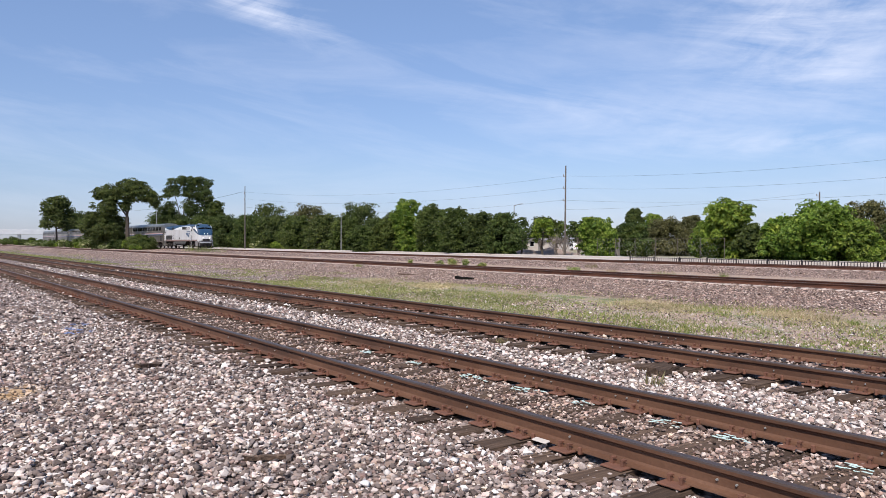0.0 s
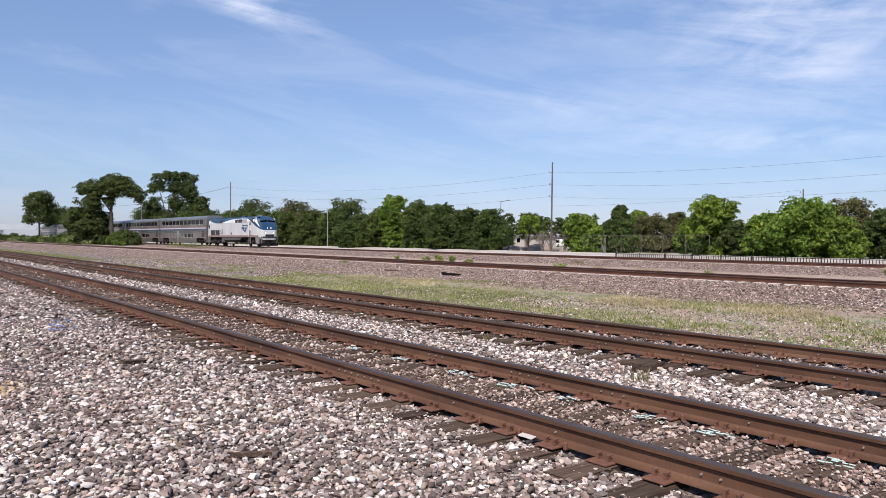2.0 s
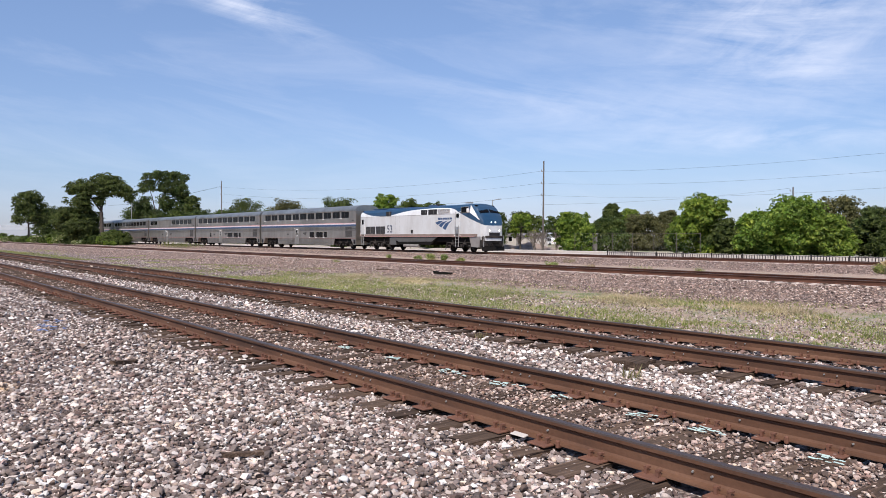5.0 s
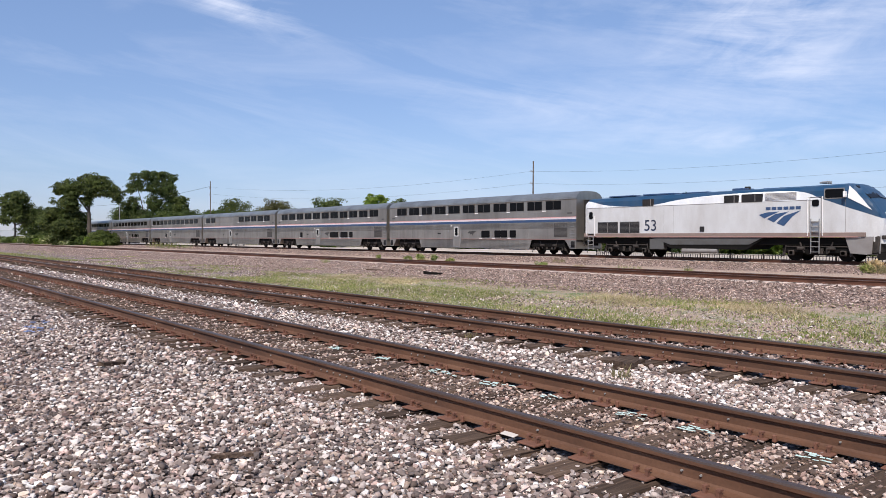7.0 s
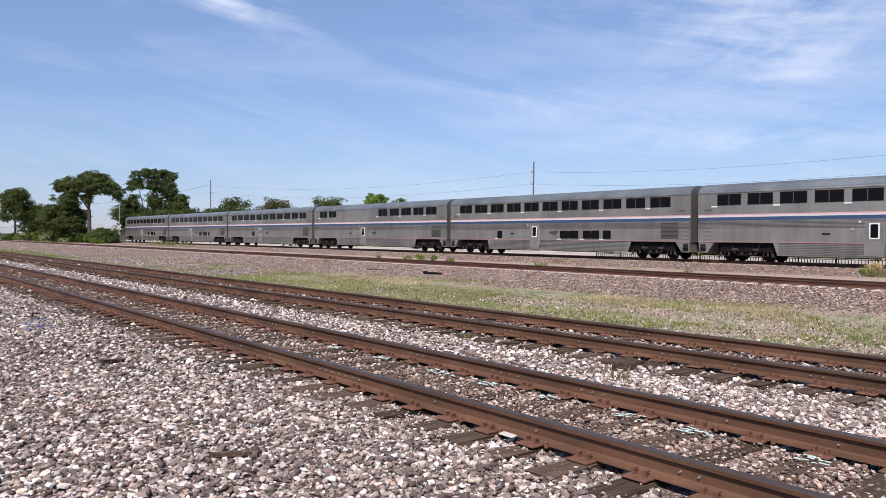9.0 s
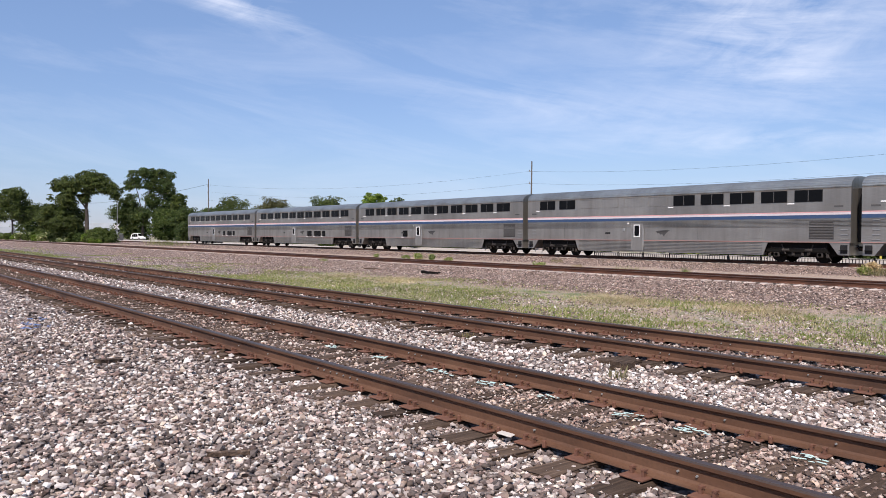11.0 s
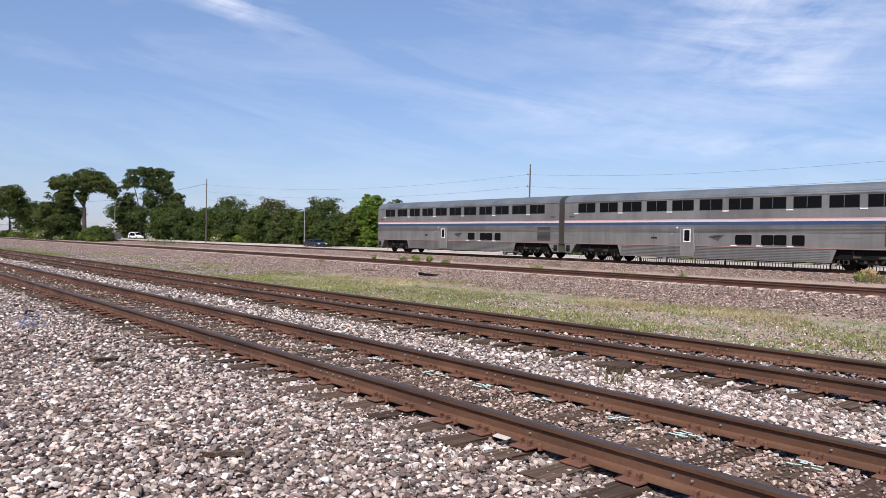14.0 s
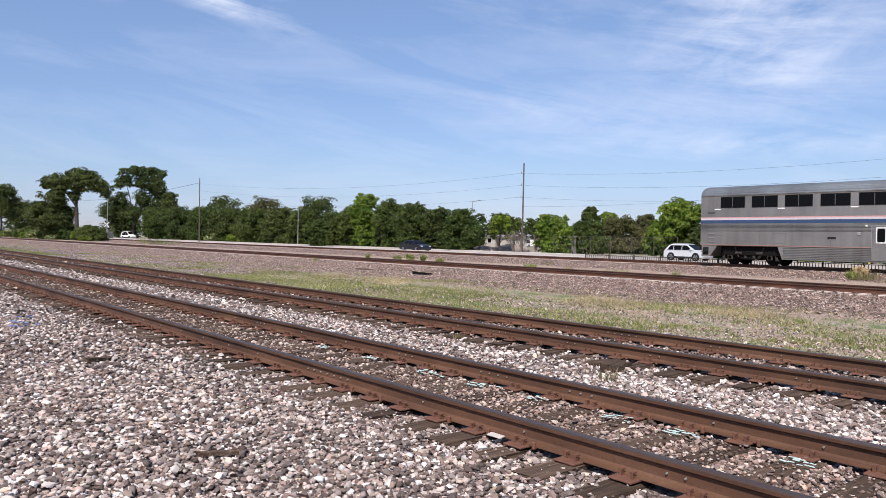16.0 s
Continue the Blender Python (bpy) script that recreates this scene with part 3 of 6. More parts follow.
# ---------------------------------------------------------------- tracks
HEAD = [(-0.036, -0.012), (-0.03, 0.0), (0.03, 0.0), (0.036, -0.012), (0.034, -0.036), (0.012, -0.05), (0.009, -0.075), (0.009, -0.13), (0.02, -0.147), (0.074, -0.157), (0.076, -0.168),
        (-0.076, -0.168), (-0.074, -0.157), (-0.02, -0.147), (-0.009, -0.13), (-0.009, -0.075), (-0.012, -0.05), (-0.034, -0.036)]


def rail_mesh(x0, x1, side="rail"):
    bm = bmesh.new()
    cuts = np.linspace(x0, x1, 30)
    rings = [[bm.verts.new((x, y, z)) for y, z in HEAD] for x in cuts]
    n = len(HEAD)
    for a, b in zip(rings, rings[1:]):
        for i in range(n):
            f = bm.faces.new((a[i], a[(i + 1) % n], b[(i + 1) % n], b[i]))
            f.material_index = 1 if i in (0, 1, 2) else 0
    bmesh.ops.recalc_face_normals(bm, faces=bm.faces[:])
    me = bpy.data.meshes.new("rail")
    bm.to_mesh(me)
    bm.free()
    me.materials.append(M[side])
    me.materials.append(M["railtop"])
    return me


def wood_tie_mesh(seed):
    """A split, worn oak tie, its top at z = 0."""
    rng = random.Random(seed)
    bm = box(0.225, 2.6, 0.17, (0, 0, -0.085))
    bmesh.ops.subdivide_edges(bm, edges=[e for e in bm.edges if abs((e.verts[0].co - e.verts[1].co).y) > 1], cuts=4)
    bmesh.ops.bevel(bm, geom=[e for e in bm.edges if e.calc_length() > 0.4], offset=0.012, segments=1, affect="EDGES")
    for v in bm.verts:
        v.co.x += rng.uniform(-0.012, 0.012)
        v.co.z += rng.uniform(-0.012, 0.004)
        v.co.y += rng.uniform(-0.03, 0.03) if abs(v.co.y) > 1.2 else 0
    me = bpy.data.meshes.new("tie")
    bm.to_mesh(me)
    bm.free()
    me.materials.append(M["tie"])
    return me


def fastening_mesh():
    """A tie plate with its spikes."""
    bm = box(0.19, 0.36, 0.016, (0, 0, 0.0), 0.004)
    for sx, sy in ((-0.05, -0.09), (0.05, 0.09), (0.05, -0.1), (-0.06, 0.1)):
        box(0.022, 0.03, 0.05, (sx, sy, 0.02), 0, bm)
        box(0.03, 0.042, 0.014, (sx, sy * 0.94, 0.05), 0, bm)
    me = bpy.data.meshes.new("tie_plate")
    bm.to_mesh(me)
    bm.free()
    me.materials.append(M["rust"])
    return me


def anchor_mesh():
    bm = box(0.03, 0.17, 0.03, (0, 0, -0.17), 0.006)
    box(0.03, 0.028, 0.06, (0, -0.088, -0.155), 0.006, bm)
    me = bpy.data.meshes.new("rail_anchor")
    bm.to_mesh(me)
    bm.free()
    me.materials.append(M["rust"])
    return me


def bolt_mesh():
    bm = tube(0.009, 0.008, 0.014, 6, pose(0, 0, 0, 90, 0, 0))
    me = bpy.data.meshes.new("bolt")
    bm.to_mesh(me)
    bm.free()
    me.materials.append(M["galv"])
    return me


TIES = [wood_tie_mesh(k) for k in range(5)]
PLATE, ANCHOR, BOLT = fastening_mesh(), anchor_mesh(), bolt_mesh()


def wood_track(y0, first, count, label):
    """Two rails on wooden ties; y0 is the rail nearer to the camera's side."""
    t = thing("railway_track", label, "railway track", "railway tracks", at=(0, y0 + 0.7525, 0))
    for s in (-1, 1):
        part("rail", rail_mesh(-420, 60), None, t, "rust-brown steel rail", (0, s * 0.7525, 0))
    rng = random.Random(int(y0 * 10))
    step = 0.513
    for i in range(count):
        x = first - step * i + rng.uniform(-0.02, 0.02)
        part("tie", TIES[rng.randrange(5)], None, t, at=pose(x, rng.uniform(-0.06, 0.06), -0.183 - rng.uniform(0, 0.012), 0, rng.uniform(-1, 1), rng.uniform(-1.6, 1.6)))
        if i < 75:
            for s in (-1, 1):
                part("tie_plate", PLATE, None, t, at=(x, s * 0.7525, -0.176))
                if rng.random() < 0.6:
                    part("rail_anchor", ANCHOR, None, t, at=(x + 0.15, s * 0.7525, 0.0))
    # bolt heads along the webs
    for s in (-1, 1):
        x = 1.5
        while x > -14:
            part("bolt", BOLT, None, t, at=(x, s * 0.7525 - 0.009, -0.095))
            x -= rng.choice((0.14, 0.14, 1.3, 0.9))
    # the ties farther off, joined
    bm = bmesh.new()
    for i in range(count, 480):
        x = first - step * i
        box(0.22, 2.6, 0.16, (x, 0, -0.265), 0, bm)
    tagged(part("tie_row", bm, M["tie"], t), kind="stuff")
    return t


wood_track(4.2735, 1.585, 170, "rusty railway track on split wooden ties in light ballast")
wood_track(8.4565, 1.4, 130, "rusty railway track on wooden ties beside the weedy strip")


def concrete_tie_mesh():
    bm = bmesh.new()
    prof = [(-1.3, -0.2), (-1.3, -0.02), (-1.24, 0.0), (-0.55, 0.0), (-0.4, -0.03), (0.4, -0.03), (0.55, 0.0), (1.24, 0.0), (1.3, -0.02), (1.3, -0.2)]
    extrude_x(prof, -0.13, 0.13, bm)
    me = bpy.data.meshes.new("concrete_tie")
    bm.to_mesh(me)
    bm.free()
    me.materials.append(M["concrete_tie"])
    return me


def clip_mesh():
    bm = box(0.1, 0.05, 0.05, (0, -0.11, 0.02), 0.01)
    me = bpy.data.meshes.new("rail_clip")
    bm.to_mesh(me)
    bm.free()
    me.materials.append(M["rust"])
    return me


CTIE, CLIP = concrete_tie_mesh(), clip_mesh()


def concrete_track(y0, x_near, count, label):
    t = thing("railway_track", label, "railway track", "railway tracks", at=(0, y0 + 0.7525, 0))
    for s in (-1, 1):
        part("rail", rail_mesh(-900, 160, "redrail"), None, t, "rust-brown steel rail", (0, s * 0.7525, 0))
    rng = random.Random(5)
    for i in range(count):
        x = x_near - 0.61 * i
        part("tie", CTIE, None, t, at=(x, rng.uniform(-0.02, 0.02), -0.172))
        part("rail_clip", CLIP, None, t, at=(x, -0.7525, -0.172))
    bm = bmesh.new()
    for i in range(count, 600):
        box(0.26, 2.6, 0.17, (x_near - 0.61 * i, 0, -0.26), 0, bm)
    tagged(part("tie_row", bm, M["concrete_tie"], t), kind="stuff")
    return t


concrete_track(26.2, -3, 200, "main railway track with brown rails on pale concrete ties")
concrete_track(45.0, -8, 60, "main railway track that carries the passenger train")


# ---------------------------------------------------------------- the passenger train
def window_mesh(w, h, round_=0.05):
    """A glazed train window pane with rounded corners, centred, facing -y."""
    bm = box(w, 0.05, h, (0, 0, 0), 0.0)
    bmesh.ops.bevel(bm, geom=[e for e in bm.edges if abs((e.verts[0].co - e.verts[1].co).y) > 0.01], offset=round_, segments=2, affect="EDGES")
    return bm


def frame_bm(w, h, t=0.06, d=0.05):
    bm = bmesh.new()
    for s in (-1, 1):
        box(w + 2 * t, d, t, (0, 0, s * (h + t) / 2), 0.008, bm)
        box(t, d, h, (s * (w + t) / 2, 0, 0), 0.008, bm)
    return bm


def as_mesh(name, bm, material):
    me = bpy.data.meshes.new(name)
    bm.to_mesh(me)
    bm.free()
    me.materials.append(material)
    return me


def disc(r, depth, at, seg=20, bm=None):
    return tube(r, r, depth, seg, Matrix.Translation(at) @ pose(0, 0, 0, -90, 0, 0), bm)


WHEEL = None


def wheel_mesh(r=0.46):
    bm = disc(r, 0.13, (0, -0.065, 0), 24)
    disc(r + 0.025, 0.03, (0, 0.04, 0), 24, bm)
    disc(0.14, 0.1, (0, -0.14, 0), 12, bm)
    return as_mesh("wheel", bm, M["dark"])


def truck(parent, x, wheelbase, wheels, side=1.15, r=0.46):
    """A bogie with side frames, axle boxes, springs and wheels."""
    global WHEEL
    WHEEL = WHEEL or wheel_mesh()
    bm = bmesh.new()
    L = wheelbase / 2 + 0.55
    for s in (-1, 1):
        plate([(-L, 0.55), (-L, 0.72), (-L + 0.35, 0.82), (-0.6, 0.78), (-0.45, 0.6), (0.45, 0.6), (0.6, 0.78), (L - 0.35, 0.82), (L, 0.72), (L, 0.55), (0.7, 0.5), (0.5, 0.36), (-0.5, 0.36), (-0.7, 0.5)], s * side - 0.07, s * side + 0.07, bm)
    for k in (-1, 1):
        box(0.2, 2.2, 0.25, (k * 0.5, 0, 0.62), 0.03, bm)
        # traction motor or brake rigging between the wheels
        box(wheelbase / 2 - 0.1, 1.2, 0.62, (k * (wheelbase / 4 + 0.12), 0, 0.62), 0.08, bm)
    box(wheelbase * 0.7, 1.9, 0.3, (0, 0, 1.0), 0.05, bm)
    t = part("truck", bm, M["dark"], parent, "black dusty wheel truck", (x, 0, 0))
    for s in (-1, 1):
        gear = bmesh.new()
        for k in range(wheels):
            wx = (k / (wheels - 1) - 0.5) * wheelbase
            box(0.36, 0.14, 0.32, (wx, s * (side + 0.06), 0.48), 0.05, gear)
            disc(0.11, 0.06, (wx, s * (side + 0.1) - 0.03, 0.48), 10, gear)
        for k in (-0.28, 0.28):
            tube(0.11, 0.11, 0.34, 10, Matrix.Translation((k, s * (side + 0.02), 0.42)), gear)
        between((-L + 0.2, s * (side + 0.12), 0.86), (L - 0.2, s * (side + 0.12), 0.86), 0.035, None, 6, gear)
        box(0.1, 0.08, 0.4, (0.62, s * (side + 0.1), 0.62), 0.02, gear)
        for k in (-1, 1):
            tube(0.09, 0.09, 0.42, 10, pose(k * (wheelbase / 2 - 0.62) - 0.21, s * (side + 0.14), 0.74, 0, 90, 0), gear)
            between((k * (wheelbase / 2 + 0.3), s * (side + 0.13), 0.95), (k * (wheelbase / 2 + 0.42), s * (side + 0.1), 0.3), 0.03, None, 6, gear)
            between((k * 0.95, s * (side + 0.13), 1.1), (k * 0.7, s * (side + 0.13), 0.5), 0.045, None, 8, gear)
            box(0.16, 0.1, 0.22, (k * (L - 0.12), s * (side + 0.08), 0.42), 0.03, gear)
            between((k * (L - 0.1), s * (side + 0.1), 0.5), (k * (L + 0.1), s * (side + 0.05), 0.16), 0.025, None, 6, gear)
        part("axle_gear", gear, M["gear"], t, "dusty dark axle boxes and springs")
    for s in (-1, 1):
        for k in range(wheels):
            wx = (k / (wheels - 1) - 0.5) * wheelbase
            part("wheel", WHEEL, None, t, at=pose(wx, s * 0.76, 0.46, 0, 0, 0 if s < 0 else 180))
    return t


def side_profile():
    """Upper body of a double-deck car: plain side with fluted bands, round roof."""
    p = [(-1.52, 1.19)]
    z = 1.22
    p += [(-1.55, 1.24), (-1.55, 1.36)]
    p += [(-1.55, 2.12)]
    z = 2.14
    while z < 2.54:
        p += [(-1.574, z), (-1.574, z + 0.03), (-1.532, z + 0.04), (-1.532, z + 0.06)]
        z += 0.075
    p += [(-1.55, 2.58), (-1.55, 3.08), (-1.55, 3.5), (-1.55, 4.32), (-1.56, 4.36), (-1.545, 4.38)]
    return p + [(-y, z) for y, z in reversed(p)]


def roof_profile():
    """A low arch with shallow ribs that run along the car."""
    p = []
    angles = np.linspace(0.0, 1.0, 19) * (math.pi / 2)
    for k, a in enumerate(angles):
        lift = 0.022 if k % 2 else 0.0
        p.append((-(1.55 + lift) * max(math.cos(a), 0.0) ** 0.72, 4.385 + (0.65 + lift) * math.sin(a)))
    p[-1] = (0.0, p[-1][1])
    return p + [(-y, z) for y, z in reversed(p[:-1])]


def skirt_profile(z0=0.42, z1=1.19):
    near = []
    z = z0
    while z < z1 - 0.06:
        near += [(-1.54, z), (-1.54, z + 0.045), (-1.495, z + 0.06), (-1.495, z + 0.085)]
        z += 0.1
    near.append((-1.53, z1))
    return near + [(-y, z) for y, z in reversed(near)]


UPPER = as_mesh("window_pane", window_mesh(0.79, 0.65, 0.02), M["glass"])
UPFRAME = as_mesh("window_frame", frame_bm(1.56, 0.64, 0.04, 0.03), M["black"])
MULL = as_mesh("mullion", box(0.045, 0.03, 0.64, (0, 0, 0), 0.004), M["louver"])
RUNG = as_mesh("grab_iron", between((-0.2, 0, 0), (0.2, 0, 0), 0.016, None, 6), M["galv"])
FLUTE = as_mesh("flute", box(1.5, 0.02, 0.035, (0, 0, 0), 0.006), M["steel"])
TAB = as_mesh("tab", box(0.42, 0.02, 0.075, (0, 0, 0), 0.006), M["white"])
BLANK = as_mesh("blank_panel", frame_bm(1.5, 0.6, 0.025, 0.02), M["steel"])


def lower_window(parent, x, w):
    fr = part("window", as_mesh("window", frame_bm(w, 0.62, 0.04, 0.03), M["grey"]), None, parent, at=(x, -1.555, 1.68))
    if w > 1.2:
        for s in (-1, 1):
            part("pane", as_mesh("pane", window_mesh(w / 2 - 0.03, 0.62), M["glass"]), None, fr, at=(s * w / 4, 0.005, 0))
    else:
        part("pane", as_mesh("pane", window_mesh(w, 0.62), M["glass"]), None, fr, at=(0, 0.005, 0))


def coach(kind):
    """A double-deck passenger car; x runs back from the front coupling at 0."""
    labels = {"coach": "stainless steel double-deck coach with red, white and blue stripes", "dining": "stainless double-deck dining car with some blanked windows",
              "sleeper": "stainless double-deck sleeping car with many upper windows", "baggage": "stainless double-deck coach with one small lower window", "rear": "last stainless double-deck coach of the train with end railing"}
    car = thing("passenger_car", labels[kind], "passenger car", "cars of the train")
    L0, L1 = -0.28, -25.63
    part("body", extrude_x(side_profile(), L1, L0), M["steel"], car, "fluted dull stainless body")
    part("roof", extrude_x(roof_profile(), L1, L0), M["roof"], car, "ribbed stainless roof")
    part("roof_gutter", extrude_x([(-1.575, 4.395), (-1.575, 4.425), (-1.53, 4.425), (-1.53, 4.395)], L1, L0), M["roof"], car)
    # skirts between and beyond the trucks
    part("skirt", extrude_x(skirt_profile(), -20.15, -5.45), M["steel"], car, "fluted lower skirt")
    for a, b, c, d in ((-0.35, -1.45, -0.35, -0.95), (-25.55, -24.45, -25.55, -24.95)):
        bm = plate([(a, 1.188), (b, 1.188), (d, 0.5), (c, 0.5)], -1.53, 1.53)
        part("step_well", bm, M["steel"], car, "end panel with a step")
        part("step", box(0.42, 0.3, 0.03, ((a + d) / 2, -1.55, 0.78), 0.005), M["dark"], car)
        # flat black panel stands in for the shaded hollow of the step
        part("step_opening", box(0.4, 0.02, 0.5, ((a + d) / 2 * 1.0, -1.534, 0.84), 0.01), M["black"], car, "flat black panel painted for the shade of a step recess")
    part("underframe", box(22.5, 2.6, 0.6, (-12.9, 0, 0.9), 0.03), M["dark"], car, "black underframe")
    # sloped skirt ends beside the trucks
    for x0, s in ((-20.15, -1), (-5.45, 1)):
        for y0, y1 in ((-1.535, -1.50), (1.50, 1.535)):
            part("skirt_end", plate([(x0, 0.42), (x0 + s * 0.05, 0.42), (x0 + s * 0.34, 1.188), (x0, 1.188)], y0, y1), M["steel"], car)
    # stripes
    for name, z0, z1, mat in (("red_stripe", 2.955, 3.01, "pink"), ("white_stripe", 2.83, 2.95, "palestripe"), ("blue_stripe", 2.62, 2.825, "navy"), ("thin_red_line", 1.22, 1.262, "fadedline")):
        for s in (-1, 1):
            part(name, box(25.33, 0.008, z1 - z0, ((L0 + L1) / 2, s * 1.556, (z0 + z1) / 2)), M[mat], car)
    # short fluted panels and grab irons towards the ends
    for x in (-3.35, -6.3, -23.4) if kind in ("coach", "sleeper") else (-3.35, -23.4):
        for k in range(4):
            part("flute", FLUTE, None, car, at=(x, -1.552, 2.2 + 0.085 * k))
    for x in (-0.62, -24.85):
        for k in range(5):
            part("grab_iron", RUNG, None, car, at=(x, -1.59, 1.42 + 0.27 * k))
    seam = as_mesh("panel_seam", box(0.008, 0.006, 0.8, (0, 0, -0.1)), M["louver"])
    for x in (-5.6, -9.9, -13.9, -17.4, -21.6):
        part("panel_seam", seam, None, car, at=(x, -1.5525, 1.85))
    # upper windows
    full = {"dining": (0, 1, 2, 3, 4, 9, 10)}.get(kind, range(11))
    for i in range(11):
        x = -2.67 - 2.075 * i
        if i in full:
            w = part("window", UPFRAME, None, car, at=(x, -1.558, 3.955))
            for s in (-1, 1):
                part("pane", UPPER, None, w, at=(s * 0.395, 0.0, 0))
            part("mullion", MULL, None, w, at=(0, -0.016, 0))
            if i % 2 == 0:
                part("tab", TAB, None, w, at=(-1.03, -0.004, -0.44))
        else:
            part("blank_panel", BLANK, None, car, at=(x, -1.556, 3.955))
    lower = {"coach": ((-7.3, 0.75), (-8.8, 1.6), (-10.75, 1.1)), "sleeper": ((-7.3, 0.75), (-8.8, 1.6), (-11.0, 1.9), (-18.9, 0.6)), "dining": (), "baggage": ((-16.9, 0.75),), "rear": ((-7.3, 0.75), (-8.8, 1.6), (-10.75, 0.9))}[kind]
    for x, w in lower:
        lower_window(car, x, w)
        part("tab", TAB, None, car, at=(x - w / 2 - 0.1, -1.555, 1.31))
    # boarding door with a bright-rimmed window
    door = part("door", box(0.95, 0.03, 1.9, (0, 0, 0), 0.02), M["steel"], car, "grey boarding door", (-14.75, -1.553, 1.5))
    part("door_window", window_mesh(0.4, 0.75), M["glass"], door, at=(0, -0.008, 0.42))
    part("window_rim", frame_bm(0.4, 0.75, 0.07, 0.05), M["white"], door, "white window rim", (0, -0.012, 0.42))
    part("door_frame", frame_bm(0.95, 1.9, 0.035, 0.05), M["galv"], door, "bright metal door frame")
    part("plaque", box(0.46, 0.012, 0.13, (-2.6, -0.004, 0.25), 0.004), M["black"], door, "small dark number plaque")
    part("vent", box(0.2, 0.05, 0.18, (-1.15, -0.02, 0.5), 0.03), M["galv"], door, "small grey vent")
    part("door_lamp", disc(0.06, 0.05, (0, -0.05, 0), 10), M["white"], door, at=(-0.75, 0.0, 0.95))
    part("grab_rail", between((0.62, -0.06, -0.7), (0.62, -0.06, 0.6), 0.02), M["galv"], door)
    # louvred equipment door and flush panels
    lv = part("louver", box(1.42, 0.02, 1.14, (0, 0, 0), 0.01), M["louver"], car, "dark louvred grille", (-1.9, -1.557, 1.98))
    slat = as_mesh("slat", box(1.34, 0.03, 0.045, (0, 0, 0), 0.0, rot=pose(0, 0, 0, 30, 0, 0)), M["louver"])
    for k in range(12):
        part("slat", slat, None, lv, at=(0, -0.012, -0.5 + k * 0.09))
    for x, z, w, h in ((-4.3, 2.1, 1.1, 0.5), (-22.6, 1.9, 1.1, 0.8), (-24.6, 2.1, 0.9, 0.5), (-20.4, 1.7, 0.8, 0.6), (-5.9, 1.9, 0.9, 0.9)):
        part("access_panel", frame_bm(w, h, 0.015, 0.014), M["steel"], car, at=(x, -1.555, z))
    # the carrier's arrow mark, as plain slanted bars
    for k in range(3):
        bm = plate([(-13.2 + k * 0.26, 1.86 - k * 0.07), (-12.95 + k * 0.26, 1.93 - k * 0.01), (-12.3 + k * 0.14, 1.97), (-12.75 + k * 0.2, 1.82 - k * 0.04), (-13.0 + k * 0.24, 1.73 - k * 0.09)], -1.562, -1.552)
        part("mark_bar", bm, M["louver"], car)
    # lettering too small to read, near the ends
    for x in (-0.95, -24.9):
        part("number_bar", box(0.5, 0.006, 0.1, (x, -1.5535, 3.3)), M["louver"], car)
    # ends: diaphragm, door, coupler
    for s, x in ((1, L0), (-1, L1)):
        bm = bmesh.new()
        for yy in (-0.55, 0.55):
            box(0.3, 0.14, 3.0, (0, yy, 2.75), 0.04, bm)
        box(0.3, 1.24, 0.14, (0, 0, 4.28), 0.04, bm)
        part("diaphragm", bm, M["rubber"], car, "black gangway diaphragm", (x + s * 0.12, 0, 0))
        part("end_door", box(0.04, 0.95, 2.9, (x + s * 0.01, 0, 2.75), 0.01), M["grey"], car)
        part("coupler", box(0.55, 0.24, 0.26, (x + s * 0.16, 0, 0.88), 0.05), M["dark"], car, "black coupler")
        hose = bmesh.new()
        for yy in (-0.8, -0.62):
            between((x, yy, 1.1), (x + s * 0.2, yy, 0.75), 0.03, None, 6, hose)
            between((x + s * 0.2, yy, 0.75), (x + s * 0.27, yy, 0.95), 0.03, None, 6, hose)
        part("hose", hose, M["rubber"], car)
    for x in (-3.4, -22.4):
        # black block added behind the wheels to darken the open truck area
        part("bolster", box(4.2, 1.9, 0.8, (x, 0, 0.8), 0.05), M["dark"], car, "black backing block over the wheels, added to darken the truck area")
        truck(car, x, 2.6, 2, 1.15)
    return car


def loco_sections():
    """Cross-sections of the hood and cab from the rear to the nose: x, half width, sill z, side top z, roof z."""
    return [(0.55, 1.44, 1.42, 3.55, 4.2, 0.82), (0.85, 1.5, 1.42, 3.62, 4.38, 0.9), (6.0, 1.5, 1.42, 3.62, 4.42, 0.9), (17.5, 1.5, 1.42, 3.62, 4.52, 0.9), (19.4, 1.5, 1.42, 3.62, 4.55, 0.92), (19.95, 1.48, 1.4, 3.6, 4.47, 0.95),
            (20.35, 1.45, 1.38, 3.5, 4.2, 0.97), (20.75, 1.38, 1.3, 3.3, 3.72, 0.97), (20.95, 1.32, 1.2, 3.12, 3.42, 0.95), (21.2, 1.18, 1.1, 2.75, 2.95, 0.93), (21.38, 0.95, 1.05, 2.3, 2.45, 0.9), (21.45, 0.75, 1.05, 1.8, 1.9, 0.9)]


